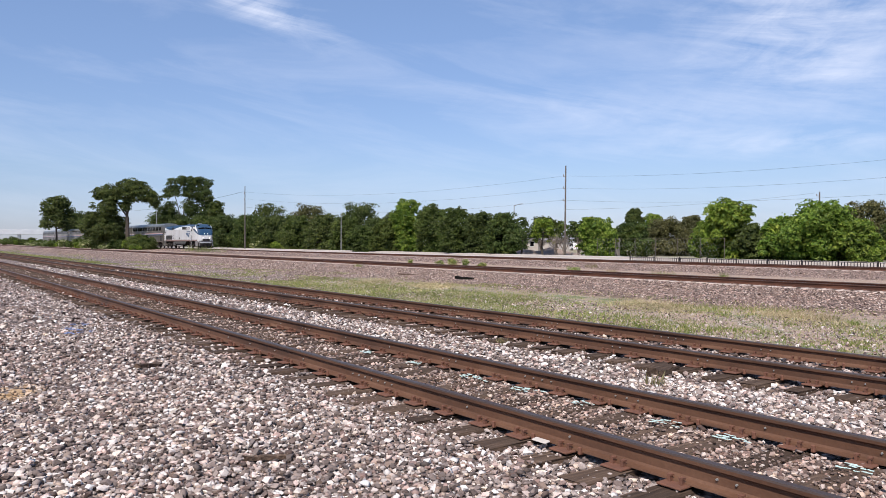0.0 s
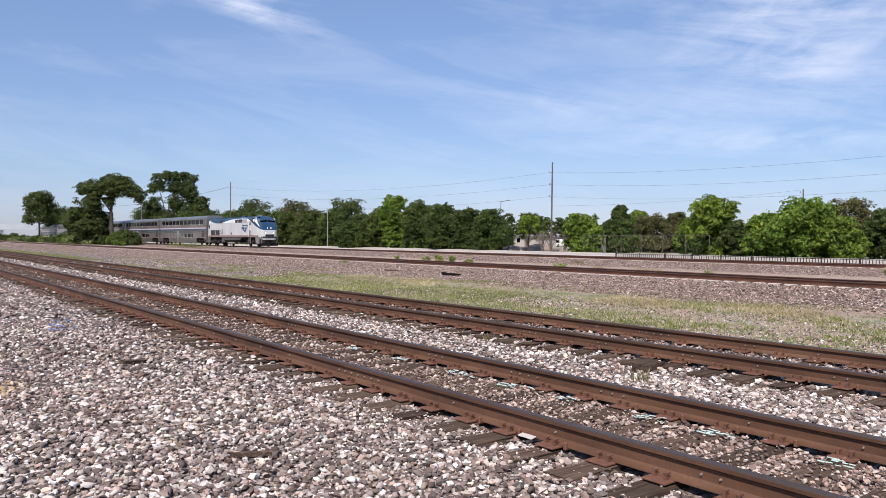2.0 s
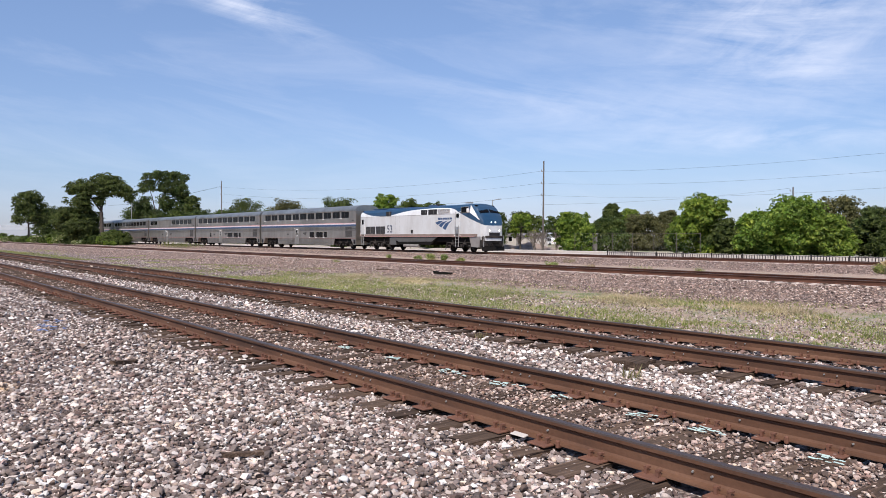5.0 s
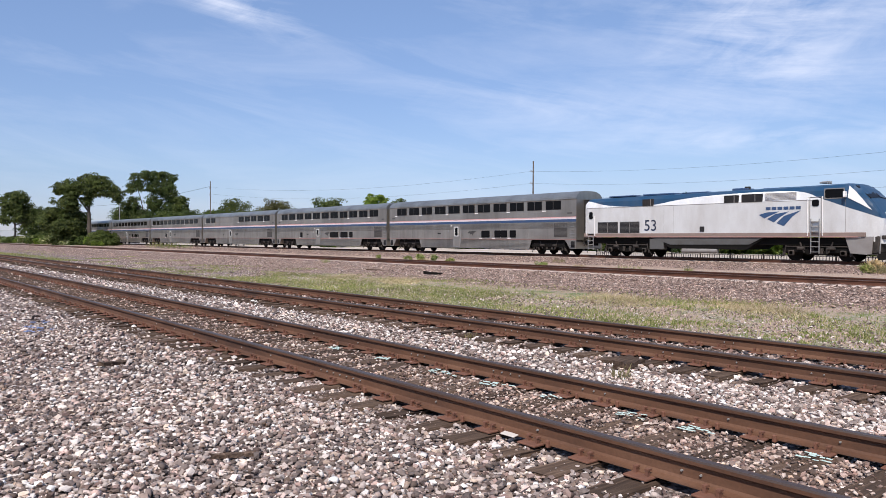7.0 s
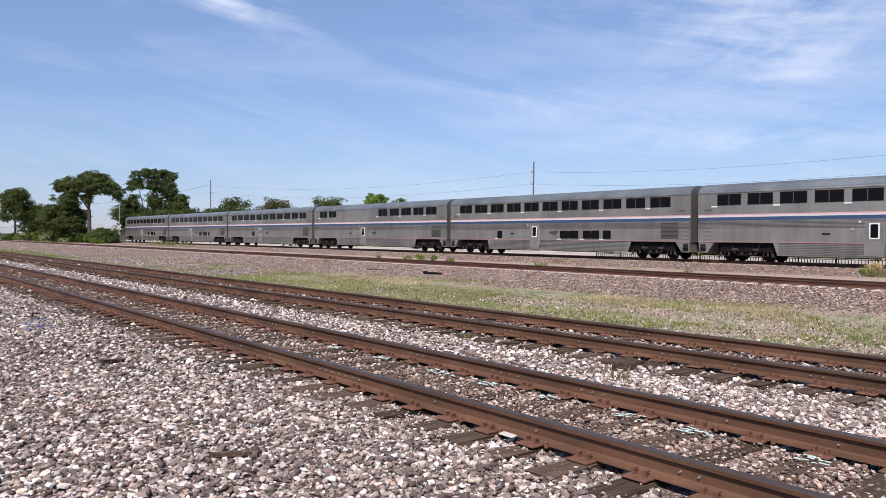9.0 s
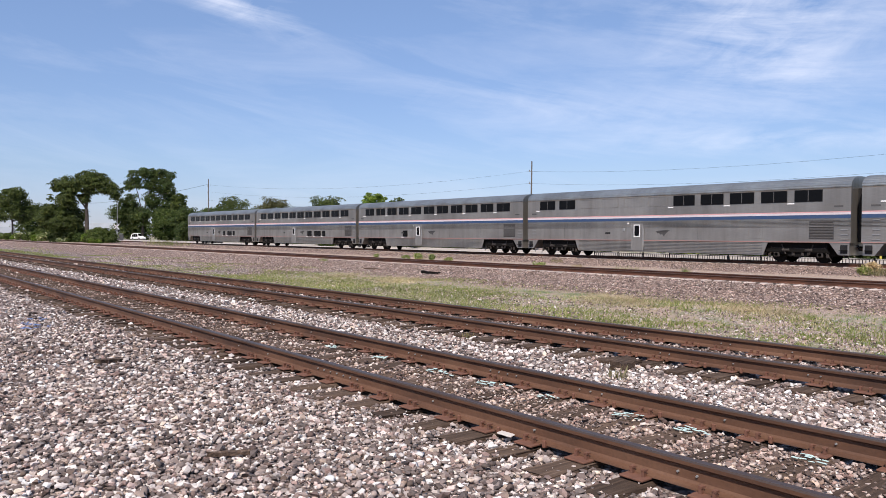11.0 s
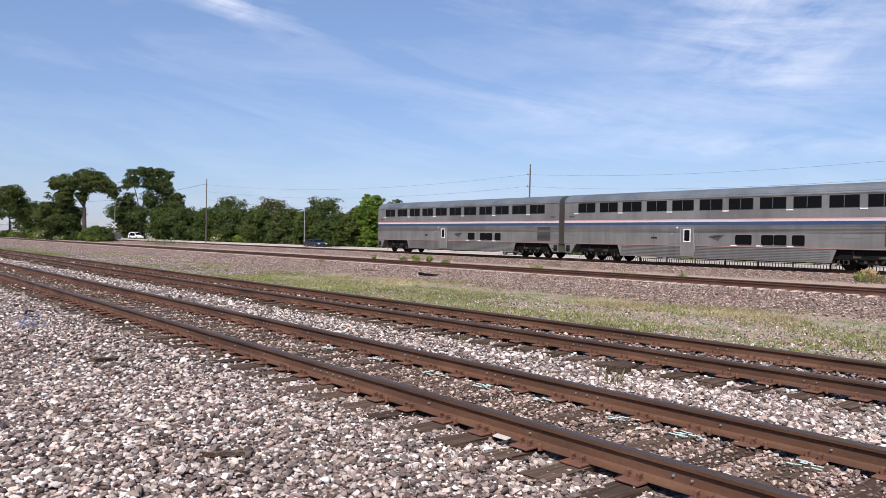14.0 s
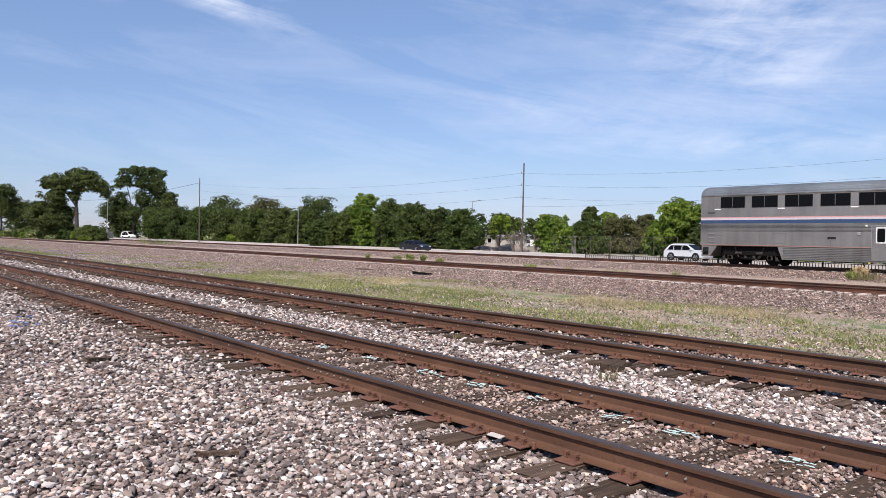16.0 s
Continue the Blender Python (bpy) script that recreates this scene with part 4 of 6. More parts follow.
def loco_body():
    bm = bmesh.new()
    rings = []
    for x, w, z0, z1, z2, k in loco_sections():
        half = [(-w, z0), (-w, z0 + (z1 - z0) * 0.5), (-w, z1), (-w * 0.965, z1 + (z2 - z1) * 0.55), (-w * 0.8, z1 + (z2 - z1) * 0.86), (-w * 0.45, z2 - 0.03 * (z2 - z1)), (0, z2)]
        ring = half + [(-y, z) for y, z in reversed(half[:-1])]
        rings.append([bm.verts.new((x, y, z)) for y, z in ring])
    n = len(rings[0])
    for a, b in zip(rings, rings[1:]):
        for i in range(n):
            bm.faces.new((a[i], a[(i + 1) % n], b[(i + 1) % n], b[i]))
    bm.faces.new(rings[0][::-1])
    bm.faces.new(rings[-1])
    bmesh.ops.recalc_face_normals(bm, faces=bm.faces[:])
    return bm


def bars_text(body, size, depth, material, name, parent, at, label=""):
    cu = bpy.data.curves.new(name, "FONT")
    cu.body, cu.size, cu.extrude = body, size, depth
    me = bpy.data.meshes.new_from_object(bpy.data.objects.new("tmp", cu))
    me.name = name
    me.materials.clear()
    me.materials.append(material)
    return part(name, me, None, parent, label, at)


def locomotive():
    lo = thing("locomotive", "grey-white diesel passenger locomotive with blue roof and nose", "locomotive")
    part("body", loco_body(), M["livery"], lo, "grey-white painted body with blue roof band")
    W = -1.5
    # sill and frame
    part("side_sill", box(20.2, 3.03, 0.26, (10.55, 0, 1.56), 0.02), M["sill"], lo, "brown-dusted frame sill")
    part("thin_red_line", box(19.6, 0.01, 0.05, (10.5, -1.52, 1.43)), M["fadedline"], lo)
    part("underframe", box(19.5, 2.5, 0.45, (10.6, 0, 1.15), 0.04), M["dark"], lo)
    # fuel tank with sloped ends
    tank = part("fuel_tank", plate([(6.3, 1.4), (8.2, 0.62), (13.6, 0.62), (14.8, 1.4)], -1.42, 1.42), M["dark"], lo, "sooty black fuel tank")
    part("tank_skirt", plate([(6.4, 1.42), (8.1, 0.9), (13.8, 0.95), (14.75, 1.42)], -1.46, -1.42), M["tankgrey"], tank)
    part("tank_end_box", box(1.15, 0.5, 0.75, (6.95, -1.2, 0.93), 0.03), M["tankgrey"], tank, "dark grey box at the tank end")
    part("air_tank", tube(0.16, 0.16, 2.6, 12, pose(9.0, -1.36, 0.5, 0, 90, 0)), M["grey"], lo, "grey air reservoir")
    # rear grilles
    for x0, x1 in ((1.8, 3.66), (3.84, 5.57)):
        g = part("grille", box(x1 - x0, 0.03, 0.82, ((x0 + x1) / 2, W - 0.008, 2.12), 0.01), M["black"], lo, "dark radiator grille")
        part("grille_bar", box(0.05, 0.04, 0.86, ((x0 + x1) / 2, W - 0.016, 2.12), 0.008), M["grey"], g)
        for k in range(9):
            part("slat", box(x1 - x0 - 0.06, 0.03, 0.03, ((x0 + x1) / 2, W - 0.022, 1.77 + k * 0.088)), M["louver"], g)
    # rear door, handrails
    d = part("rear_door", box(0.55, 0.02, 1.9, (1.15, W - 0.005, 2.5), 0.015), M["livery"], lo)
    part("door_window", window_mesh(0.34, 0.55), M["glass"], d, at=(1.15, W - 0.012, 3.05))
    rails = bmesh.new()
    for x in (0.8, 1.55, 17.5, 18.35):
        z1 = 3.0 if x < 5 else 3.8
        between((x, W - 0.08, 1.5), (x, W - 0.08, z1), 0.022, None, 6, rails)
        for z in (1.55, z1 - 0.02):
            between((x, W, z), (x, W - 0.08, z), 0.018, None, 6, rails)
    part("grab_rails", rails, M["white"], lo, "pale vertical grab rails")
    # ladders
    for x, z1 in ((1.2, 1.5), (17.95, 2.5)):
        bm = bmesh.new()
        for s in (-0.24, 0.24):
            box(0.045, 0.06, z1 - 0.45, (x + s, W - 0.1, (z1 + 0.45) / 2), 0.01, bm)
        z = 0.55
        while z < z1:
            box(0.48, 0.14, 0.035, (x, W - 0.1, z), 0.008, bm)
            z += 0.3
        part("ladder", bm, M["galv"], lo, "grey side ladder")
    # hood doors and grilles below the roof band
    for x0, x1, z0, z1, mat in ((5.8, 6.75, 3.56, 4.1, "black"), (12.1, 13.12, 3.6, 4.1, "black"), (13.3, 14.7, 3.6, 4.12, "black"), (14.86, 16.8, 3.64, 4.12, "white")):
        nm = "side_louver" if mat == "white" else "side_grille"
        h = part(nm, box(x1 - x0, 0.06, z1 - z0, ((x0 + x1) / 2, W + 0.03, (z0 + z1) / 2), 0.01), M[mat], lo, "pale louvred panel" if mat == "white" else "black intake opening")
        if mat == "white":
            for k in range(7):
                part("slat", box(x1 - x0, 0.03, 0.022, ((x0 + x1) / 2, W - 0.006, z0 + 0.05 + k * 0.068)), M["grey"], h)
        else:
            part("frame_bar", box(0.05, 0.06, z1 - z0, ((x0 + x1) / 2 + 0.2, W + 0.026, (z0 + z1) / 2), 0.006), M["grey"], h)
    # panel seams
    for x in (7.6, 8.35, 19.6):
        part("seam", box(0.012, 0.006, 1.9, (x, W - 0.001, 2.6)), M["grey"], lo)
    part("top_seam", box(17.3, 0.012, 0.025, (9.4, W - 0.004, 3.6)), M["grey"], lo)
    # cab
    cw = part("cab_window", window_mesh(1.02, 0.5), M["glass"], lo, "dark cab side window", (18.98, W - 0.002, 3.93))
    part("window_frame", frame_bm(1.02, 0.5, 0.05, 0.05), M["grey"], cw)
    part("cab_door", frame_bm(0.62, 2.0, 0.03, 0.03), M["grey"], lo, "grey cab door outline", (17.92, W - 0.006, 2.75))
    part("door_window", window_mesh(0.4, 0.4), M["glass"], lo, at=(17.92, W - 0.0, 3.42))
    part("mirror", box(0.12, 0.3, 0.36, (19.62, W - 0.16, 3.86), 0.03), M["white"], lo, "pale side mirror")
    for s in (-1, 1):
        v = [(19.99, s * 1.18, 4.3), (19.99, s * 0.08, 4.36), (20.78, s * 0.08, 3.68), (20.78, s * 1.18, 3.56)]
        bm = bmesh.new()
        lift = Vector((0.045, 0, 0.05))
        top = [bm.verts.new(Vector(p) + lift) for p in v]
        low = [bm.verts.new(Vector(p) - lift * 0.5) for p in v]
        bm.faces.new(top)
        bm.faces.new(low[::-1])
        for i in range(4):
            bm.faces.new((top[i], low[i], low[(i + 1) % 4], top[(i + 1) % 4]))
        bmesh.ops.recalc_face_normals(bm, faces=bm.faces[:])
        part("windshield", bm, M["glass"], lo, "dark sloped windshield")
        # white wedge beside the windshield, laid on the curved cheek
        bm = bmesh.new()
        o = [bm.verts.new((x, s * (y + 0.025), z)) for x, y, z in ((19.76, 1.40, 4.34), (19.72, 1.505, 3.66), (20.35, 1.455, 3.3), (20.93, 1.34, 2.93), (20.5, 1.43, 3.52), (20.15, 1.44, 3.95))]
        q = [bm.verts.new((v.co.x, v.co.y - s * 0.05, v.co.z)) for v in o]
        for f in ((0, 1, 5), (1, 4, 5), (1, 2, 4), (2, 3, 4)):
            bm.faces.new([o[k] for k in f])
            bm.faces.new([q[k] for k in reversed(f)])
        for k in range(6):
            bm.faces.new((o[k], q[k], q[(k + 1) % 6], o[(k + 1) % 6]))
        bmesh.ops.recalc_face_normals(bm, faces=bm.faces[:])
        part("white_wedge", bm, M["white"], lo)
        part("headlight", disc(0.075, 0.06, (0, 0, 0), 14), LAMP, lo, "bright headlight", pose(21.3, s * 0.26, 2.76, 0, 0, 90))
        part("ditch_light", disc(0.08, 0.08, (0, 0, 0), 12), LAMP, lo, "white ditch light", pose(21.47, s * 0.6, 2.0, 0, 0, 90))
    # carrier's swoosh as plain slanted bars, name as a bar, number on the flank
    for pts in ([(14.47, 2.8), (14.98, 2.94), (15.78, 2.98), (15.25, 2.76), (14.82, 2.57)], [(15.0, 2.53), (15.5, 2.82), (16.37, 2.97), (15.78, 2.61), (15.43, 2.32)],
                [(15.6, 2.27), (16.05, 2.7), (17.1, 3.03), (16.57, 2.66), (16.05, 2.08)]):
        part("mark_bar", plate(pts, W - 0.012, W - 0.002), M["blue"], lo, "blue curved bar of the carrier's mark")
    for k in range(6):
        part("name_bar", box(0.3, 0.008, 0.19, (15.06 + k * 0.37, W - 0.006, 3.17)), M["navy"], lo, "dark lettering bar")
    bars_text("53", 1.1, 0.006, M["ink"], "fleet_number", lo, pose(5.95, W - 0.01, 1.87, 90, 0, 0), "dark fleet number")
    part("hatch", box(0.34, 0.05, 0.34, (10.55, W - 0.02, 1.95), 0.02), M["black"], lo, "small dark hatch")
    # roof gear
    for x, l, w, h in ((3.5, 2.4, 1.7, 0.1), (6.6, 2.6, 1.5, 0.12), (9.5, 2.0, 1.6, 0.09), (12.6, 0.9, 1.2, 0.2), (15.4, 2.2, 1.4, 0.1), (18.9, 1.2, 0.5, 0.1)):
        part("roof_hatch", box(l, w, h, (x, 0, 4.39 + h / 2), 0.03), M["navy"], lo, "dark blue roof hatch")
    part("exhaust_stack", tube(0.22, 0.18, 0.25, 12, Matrix.Translation((12.9, 0, 4.45))), M["black"], lo)
    hb = bmesh.new()
    for y in (-0.25, 0.0, 0.25):
        tube(0.05, 0.09, 0.45, 8, pose(17.6, y, 4.68, 0, 90, 0), hb)
    part("horn", hb, M["galv"], lo, "cluster of air horns")
    # pilot and plough
    part("pilot", box(0.62, 2.5, 1.0, (20.98, 0, 0.98), 0.06), M["gear"], lo, "dark sooty pilot beam")
    for s in (-1, 1):
        part("pilot_panel", plate([(19.55, 1.45), (21.05, 1.45), (20.95, 0.42), (19.85, 0.5)], s * 1.4 - 0.04, s * 1.4 + 0.04), M["palegrey"], lo, "dusty pale grey pilot side panel")
        part("step", box(0.5, 0.3, 0.04, (21.0, s * 1.3, 0.45), 0.01), M["gear"], lo)
        hose = bmesh.new()
        for y in (0.45, 0.62, 0.8):
            between((21.3, s * y, 1.25), (21.52, s * y, 0.8), 0.035, None, 6, hose)
            between((21.52, s * y, 0.8), (21.42, s * y * 0.9, 0.5), 0.03, None, 6, hose)
        part("air_hose", hose, M["rubber"], lo, "black brake hose cluster")
        part("front_rail", between((21.3, s * 1.2, 0.5), (21.35, s * 1.2, 1.55), 0.025, None, 6), M["galv"], lo)
    part("anticlimber", box(0.2, 2.1, 0.2, (21.42, 0, 1.42), 0.03), M["gear"], lo, "dark buffer beam across the nose")
    part("nose_grille", box(0.04, 1.3, 0.32, (21.46, 0, 1.66), 0.01), M["black"], lo, "dark recess under the headlights")
    plow = bmesh.new()
    v = [(21.2, -1.4, 0.6), (21.5, 0, 0.62), (21.2, 1.4, 0.6), (21.3, 1.4, 0.14), (21.66, 0, 0.14), (21.3, -1.4, 0.14), (21.0, 0, 0.35)]
    vv = [plow.verts.new(p) for p in v]
    for f in ((0, 1, 4, 5), (1, 2, 3, 4), (0, 5, 6), (5, 4, 6), (4, 3, 6), (3, 2, 6), (2, 1, 6), (1, 0, 6)):
        plow.faces.new([vv[i] for i in f])
    bmesh.ops.recalc_face_normals(plow, faces=plow.faces[:])
    part("snow_plough", plow, M["dark"], lo, "black plough")
    for x in (0.2, 21.6):
        part("coupler", box(0.7, 0.26, 0.28, (x, 0, 0.88), 0.05), M["dark"], lo, "black coupler")
    part("rear_end", box(0.12, 2.3, 2.6, (0.5, 0, 2.7), 0.03), M["grey"], lo, "grey rear gangway panel")
    for x in (4.3, 17.9):
        # added black block closes the bright gap behind the wheels
        part("bolster", box(4.4, 1.9, 0.85, (x, 0, 0.85), 0.05), M["dark"], lo, "black backing block over the wheels, added to darken the truck area")
        truck(lo, x, 3.0, 2, 1.2)
    return lo


def lamp_material():
    n = Nodes("headlight_lens")
    n.set("Base Color", (0.8, 0.8, 0.75))
    n.set("Emission Color", (1.0, 0.96, 0.85))
    n.set("Emission Strength", 1.2)
    return n.mat


LAMP = lamp_material()
ENGINE = locomotive()
CARS = [coach(k) for k in ("coach", "sleeper", "dining", "baggage", "coach", "rear")]
# end railing of the last car
part("end_chain", between((-25.75, -0.5, 1.9), (-25.75, 0.5, 1.85), 0.02), M["galv"], CARS[5])
part("tail_lamp", disc(0.09, 0.05, (0, 0, 0), 10), M["red"], CARS[5], "red tail lamp", pose(-25.66, -1.2, 3.1, 0, 0, -90))


# ---------------------------------------------------------------- trees and weeds
def leaf_cloud(rng, centres, radii, count, size, subs=13):
    """Leaf clumps on many small pads that sit on the skins of the balls; returns verts and triangles."""
    # pads: small flattened caps, mostly on the outer and upper side of each ball
    nb = len(centres)
    own = np.repeat(np.arange(nb), subs)
    d = rng.normal(size=(nb * subs, 3)) + np.array([0, 0, 0.35])
    d /= np.linalg.norm(d, axis=1)[:, None]
    pr = radii[own] * rng.uniform(0.34, 0.6, len(own))
    pc = centres[own] + d * (radii[own] * rng.uniform(0.55, 0.95, len(own)))[:, None]
    w = pr ** 2
    pick = rng.choice(len(own), count, p=w / w.sum())
    e = rng.normal(size=(count, 3))
    e /= np.linalg.norm(e, axis=1)[:, None]
    e[:, 2] = np.abs(e[:, 2]) * 0.85 - 0.25
    r = 0.55 + 0.5 * rng.random(count) ** 0.6 + np.abs(rng.normal(size=count)) * 0.12
    c = pc[pick] + e * (pr[pick] * r)[:, None] * np.array([1, 1, 0.75])
    # a clump faces outward and up, with scatter
    n = e + d[pick] * 0.4 + rng.normal(size=(count, 3)) * 0.5 + np.array([0.1, -0.1, 0.5])
    n /= np.linalg.norm(n, axis=1)[:, None]
    a = np.cross(n, rng.normal(size=(count, 3)))
    a /= np.linalg.norm(a, axis=1)[:, None]
    b = np.cross(n, a)
    s = (size * rng.uniform(0.55, 1.35, count))[:, None]
    lift = n * s * 0.3
    v = np.stack([c - a * s, c - b * s * 0.55 + lift, c + a * s * 0.9 - lift * 0.6, c + b * s * 0.6 + lift], 1)
    i = np.arange(count)[:, None] * 4
    f = np.concatenate([i + np.array([[0, 1, 2]]), i + np.array([[0, 2, 3]])], 0)
    return v.reshape(-1, 3), f


def inner_leaves(rng, centres, radii, count, size):
    """Larger leaf sprays in the depth of a crown, so that it is not see-through."""
    w = radii ** 2.5
    pick = rng.choice(len(centres), count, p=w / w.sum())
    d = rng.normal(size=(count, 3))
    d *= (rng.random(count) ** (1 / 3) / np.linalg.norm(d, axis=1))[:, None]
    c = centres[pick] + d * (radii[pick] * 0.72)[:, None]
    n = rng.normal(size=(count, 3))
    n /= np.linalg.norm(n, axis=1)[:, None]
    a = np.cross(n, rng.normal(size=(count, 3)))
    a /= np.linalg.norm(a, axis=1)[:, None]
    b = np.cross(n, a)
    s = (np.minimum(size * 1.8, radii[pick] * 0.5) * rng.uniform(0.6, 1.3, count))[:, None]
    v = np.stack([c - a * s, c - b * s * 0.6 + n * s * 0.2, c + a * s, c + b * s * 0.6 + n * s * 0.2], 1)
    i = np.arange(count)[:, None] * 4
    f = np.concatenate([i + np.array([[0, 1, 2]]), i + np.array([[0, 2, 3]])], 0)
    return raw_mesh("inner_crown", v.reshape(-1, 3), f)


def tree(x, y, h, w, leaf, shape, seed):
    rng = np.random.default_rng(seed)
    names = {"dark": "dark green", "mid": "green", "bright": "bright green sunlit", "olive": "dull olive green"}
    forms = {"full": "bushy tree leafy down to the ground", "crown": "large old tree with an open lumpy crown", "airy": "thin airy tree with bare lower branches"}
    z0 = float(ground_z(y))
    t = thing("tree", f"{names[leaf]} {forms[shape]}", "tree", "trees along the railway", at=(x, y, z0))
    h *= 0.98 if shape == "full" else 0.97
    rx = w / 2 * (1.3 if shape == "full" else 1.1)
    if shape == "full":
        lo, hi, nb = 0.04, 0.88, 40
    elif shape == "crown":
        lo, hi, nb = 0.36, 0.92, 30
    else:
        lo, hi, nb = 0.42, 0.9, 14
    cs, rs = [], []
    for k in range(nb):
        u = (k + 0.5) / nb
        z = h * (lo + (hi - lo) * u)
        spread = rx * 0.72 * math.sqrt(max(0.06, 1 - ((u - 0.35) / 0.72) ** 2))
        a = k * 2.4 + rng.uniform(0, 1)
        d = spread * rng.uniform(0.35, 1.05)
        r = rx * rng.uniform(0.14, 0.34)
        cs.append((d * math.cos(a), d * math.sin(a), z))
        rs.append(min(r, h - z if h - z > 0.3 else 0.3))
    # a few leading shoots make the outline uneven
    for k in range(5):
        a = rng.uniform(0, 6.28)
        d = rx * rng.uniform(0.1, 0.4)
        cs.append((d * math.cos(a), d * math.sin(a), h * rng.uniform(0.74, 0.9)))
        rs.append(rx * rng.uniform(0.1, 0.2))
    cs, rs = np.array(cs), np.array(rs)
    size = (0.115 if leaf == "bright" else 0.085) + 0.00055 * math.hypot(x, y)
    area = float((rs ** 2).sum() * 12.6)
    count = int(min(8600, max(1800, area * (1.2 if shape != "airy" else 0.6) / (size * size))))
    v, f = leaf_cloud(rng, cs, rs, count, size)
    part("crown", raw_mesh("crown", v, f), M["leaf_" + leaf], t, at=None)
    if shape != "airy":
        if shape == "full":
            mids = np.array([[rx * 0.3 * math.cos(q), rx * 0.3 * math.sin(q), h * (0.12 + 0.11 * q)] for q in range(6)])
            cs, rs = np.concatenate([cs, mids]), np.concatenate([rs, np.full(6, min(rx, h * 0.5) * 0.62)])
        part("inner_crown", inner_leaves(rng, cs, rs, count // 3, size), M["leaf_" + leaf], t)
    bm = bmesh.new()
    r0 = 0.02 * h + 0.05
    top = Vector((rng.uniform(-0.3, 0.3), rng.uniform(-0.3, 0.3), h * (lo + 0.22)))
    mid = Vector((top.x * 0.3 + rng.uniform(-0.25, 0.25), rng.uniform(-0.2, 0.2), h * 0.22))
    between((0, 0, -0.2), mid, r0, r0 * 0.75, 9, bm)
    between(mid, top, r0 * 0.75, r0 * 0.5, 8, bm)
    for c, r in list(zip(cs, rs))[: 9]:
        between(mid.lerp(top, rng.uniform(0.3, 1)), c, r0 * 0.35, r0 * 0.1, 5, bm)
    part("trunk", bm, M["bark"], t)
    return t


def lobed_tree(x, y, lobes, leaf, label, seed, trunk, bare):
    """A large old tree; lobes are (across, height, radius), turned to stand broadside to the track's near side."""
    rng = np.random.default_rng(seed)
    t = thing("tree", label, "tree", "trees along the railway", at=pose(x, y, float(ground_z(y)), 0, 0, 53))
    cs, rs = [], []
    for a, z, r in lobes:
        cs.append((a, rng.uniform(-0.8, 0.8) * r, z))
        rs.append(r * 1.12)
        for k in range(3):
            u = rng.uniform(0, 6.28)
            cs.append((a + r * 0.75 * math.cos(u), rng.uniform(-2.2, 2.2) * r * 0.7, z + r * 0.6 * math.sin(u)))
            rs.append(r * rng.uniform(0.45, 0.7))
    cs, rs = np.array(cs), np.array(rs)
    size = 0.09 + 0.0005 * math.hypot(x, y)
    v, f = leaf_cloud(rng, cs, rs, 22000, size, 10)
    part("crown", raw_mesh("crown", v, f), M["leaf_" + leaf], t)
    part("inner_crown", inner_leaves(rng, cs, rs, 7000, size), M["leaf_" + leaf], t)
    bm = bmesh.new()
    foot, fork = Vector((trunk, 0, -0.3)), Vector((trunk * 0.6, 0.2, bare))
    between(foot, fork, 0.5, 0.36, 9, bm)
    for k, (a, z, r) in enumerate(lobes):
        if z > bare and k % 3 == 0 and abs(a) < 4.0:
            elbow = fork.lerp(Vector((a, 0, z)), 0.5) + Vector((0, rng.uniform(-0.5, 0.5), 0.6))
            between(fork, elbow, 0.2, 0.13, 6, bm)
            between(elbow, (a, rng.uniform(-1, 1), z), 0.13, 0.05, 6, bm)
    part("trunk", bm, M["bark"], t)
    return t


lobed_tree(-169.9, 40, [(1.4, 13.2, 1.9), (3.4, 12.9, 1.7), (-1.4, 13.2, 2.0), (-3.9, 11.9, 2.0), (-5.9, 11.8, 1.3), (-2.6, 10.4, 2.0), (1.0, 11.2, 2.0), (4.3, 11.5, 1.6), (6.3, 11.3, 1.3), (6.6, 9.9, 1.0), (-5.0, 9.2, 1.5),
                        (-3.0, 8.0, 1.8), (0.2, 9.0, 1.2), (-4.3, 6.3, 1.9), (-2.4, 5.4, 1.8), (-6.7, 6.7, 1.7), (-5.0, 3.6, 2.0), (-2.6, 3.0, 1.9), (-8.0, 4.3, 1.9)], "dark", "spreading tree with a high crown arching over its bare trunk", 61, 0.5, 7.0)
lobed_tree(-249.5, 76.2, [(-3.1, 20.8, 2.4), (0.2, 21.6, 2.0), (3.8, 21.0, 2.7), (6.9, 20.0, 2.8), (-5.0, 17.5, 2.0), (-1.9, 17.8, 1.8), (2.7, 18.0, 2.8), (6.5, 17.0, 2.8), (9.4, 16.6, 2.2), (-3.8, 13.3, 2.2), (-5.2, 11.0, 2.4), (2.8, 13.6, 2.5),
                          (6.3, 12.8, 2.8), (9.8, 13.0, 2.0), (-7.5, 8.6, 2.8), (-3.1, 8.4, 2.8), (0.4, 7.4, 2.8), (3.8, 9.6, 2.8), (8.1, 8.4, 3.2)], "dark", "large old tree with an open crown of lumpy pads", 62, 0.0, 8.0)

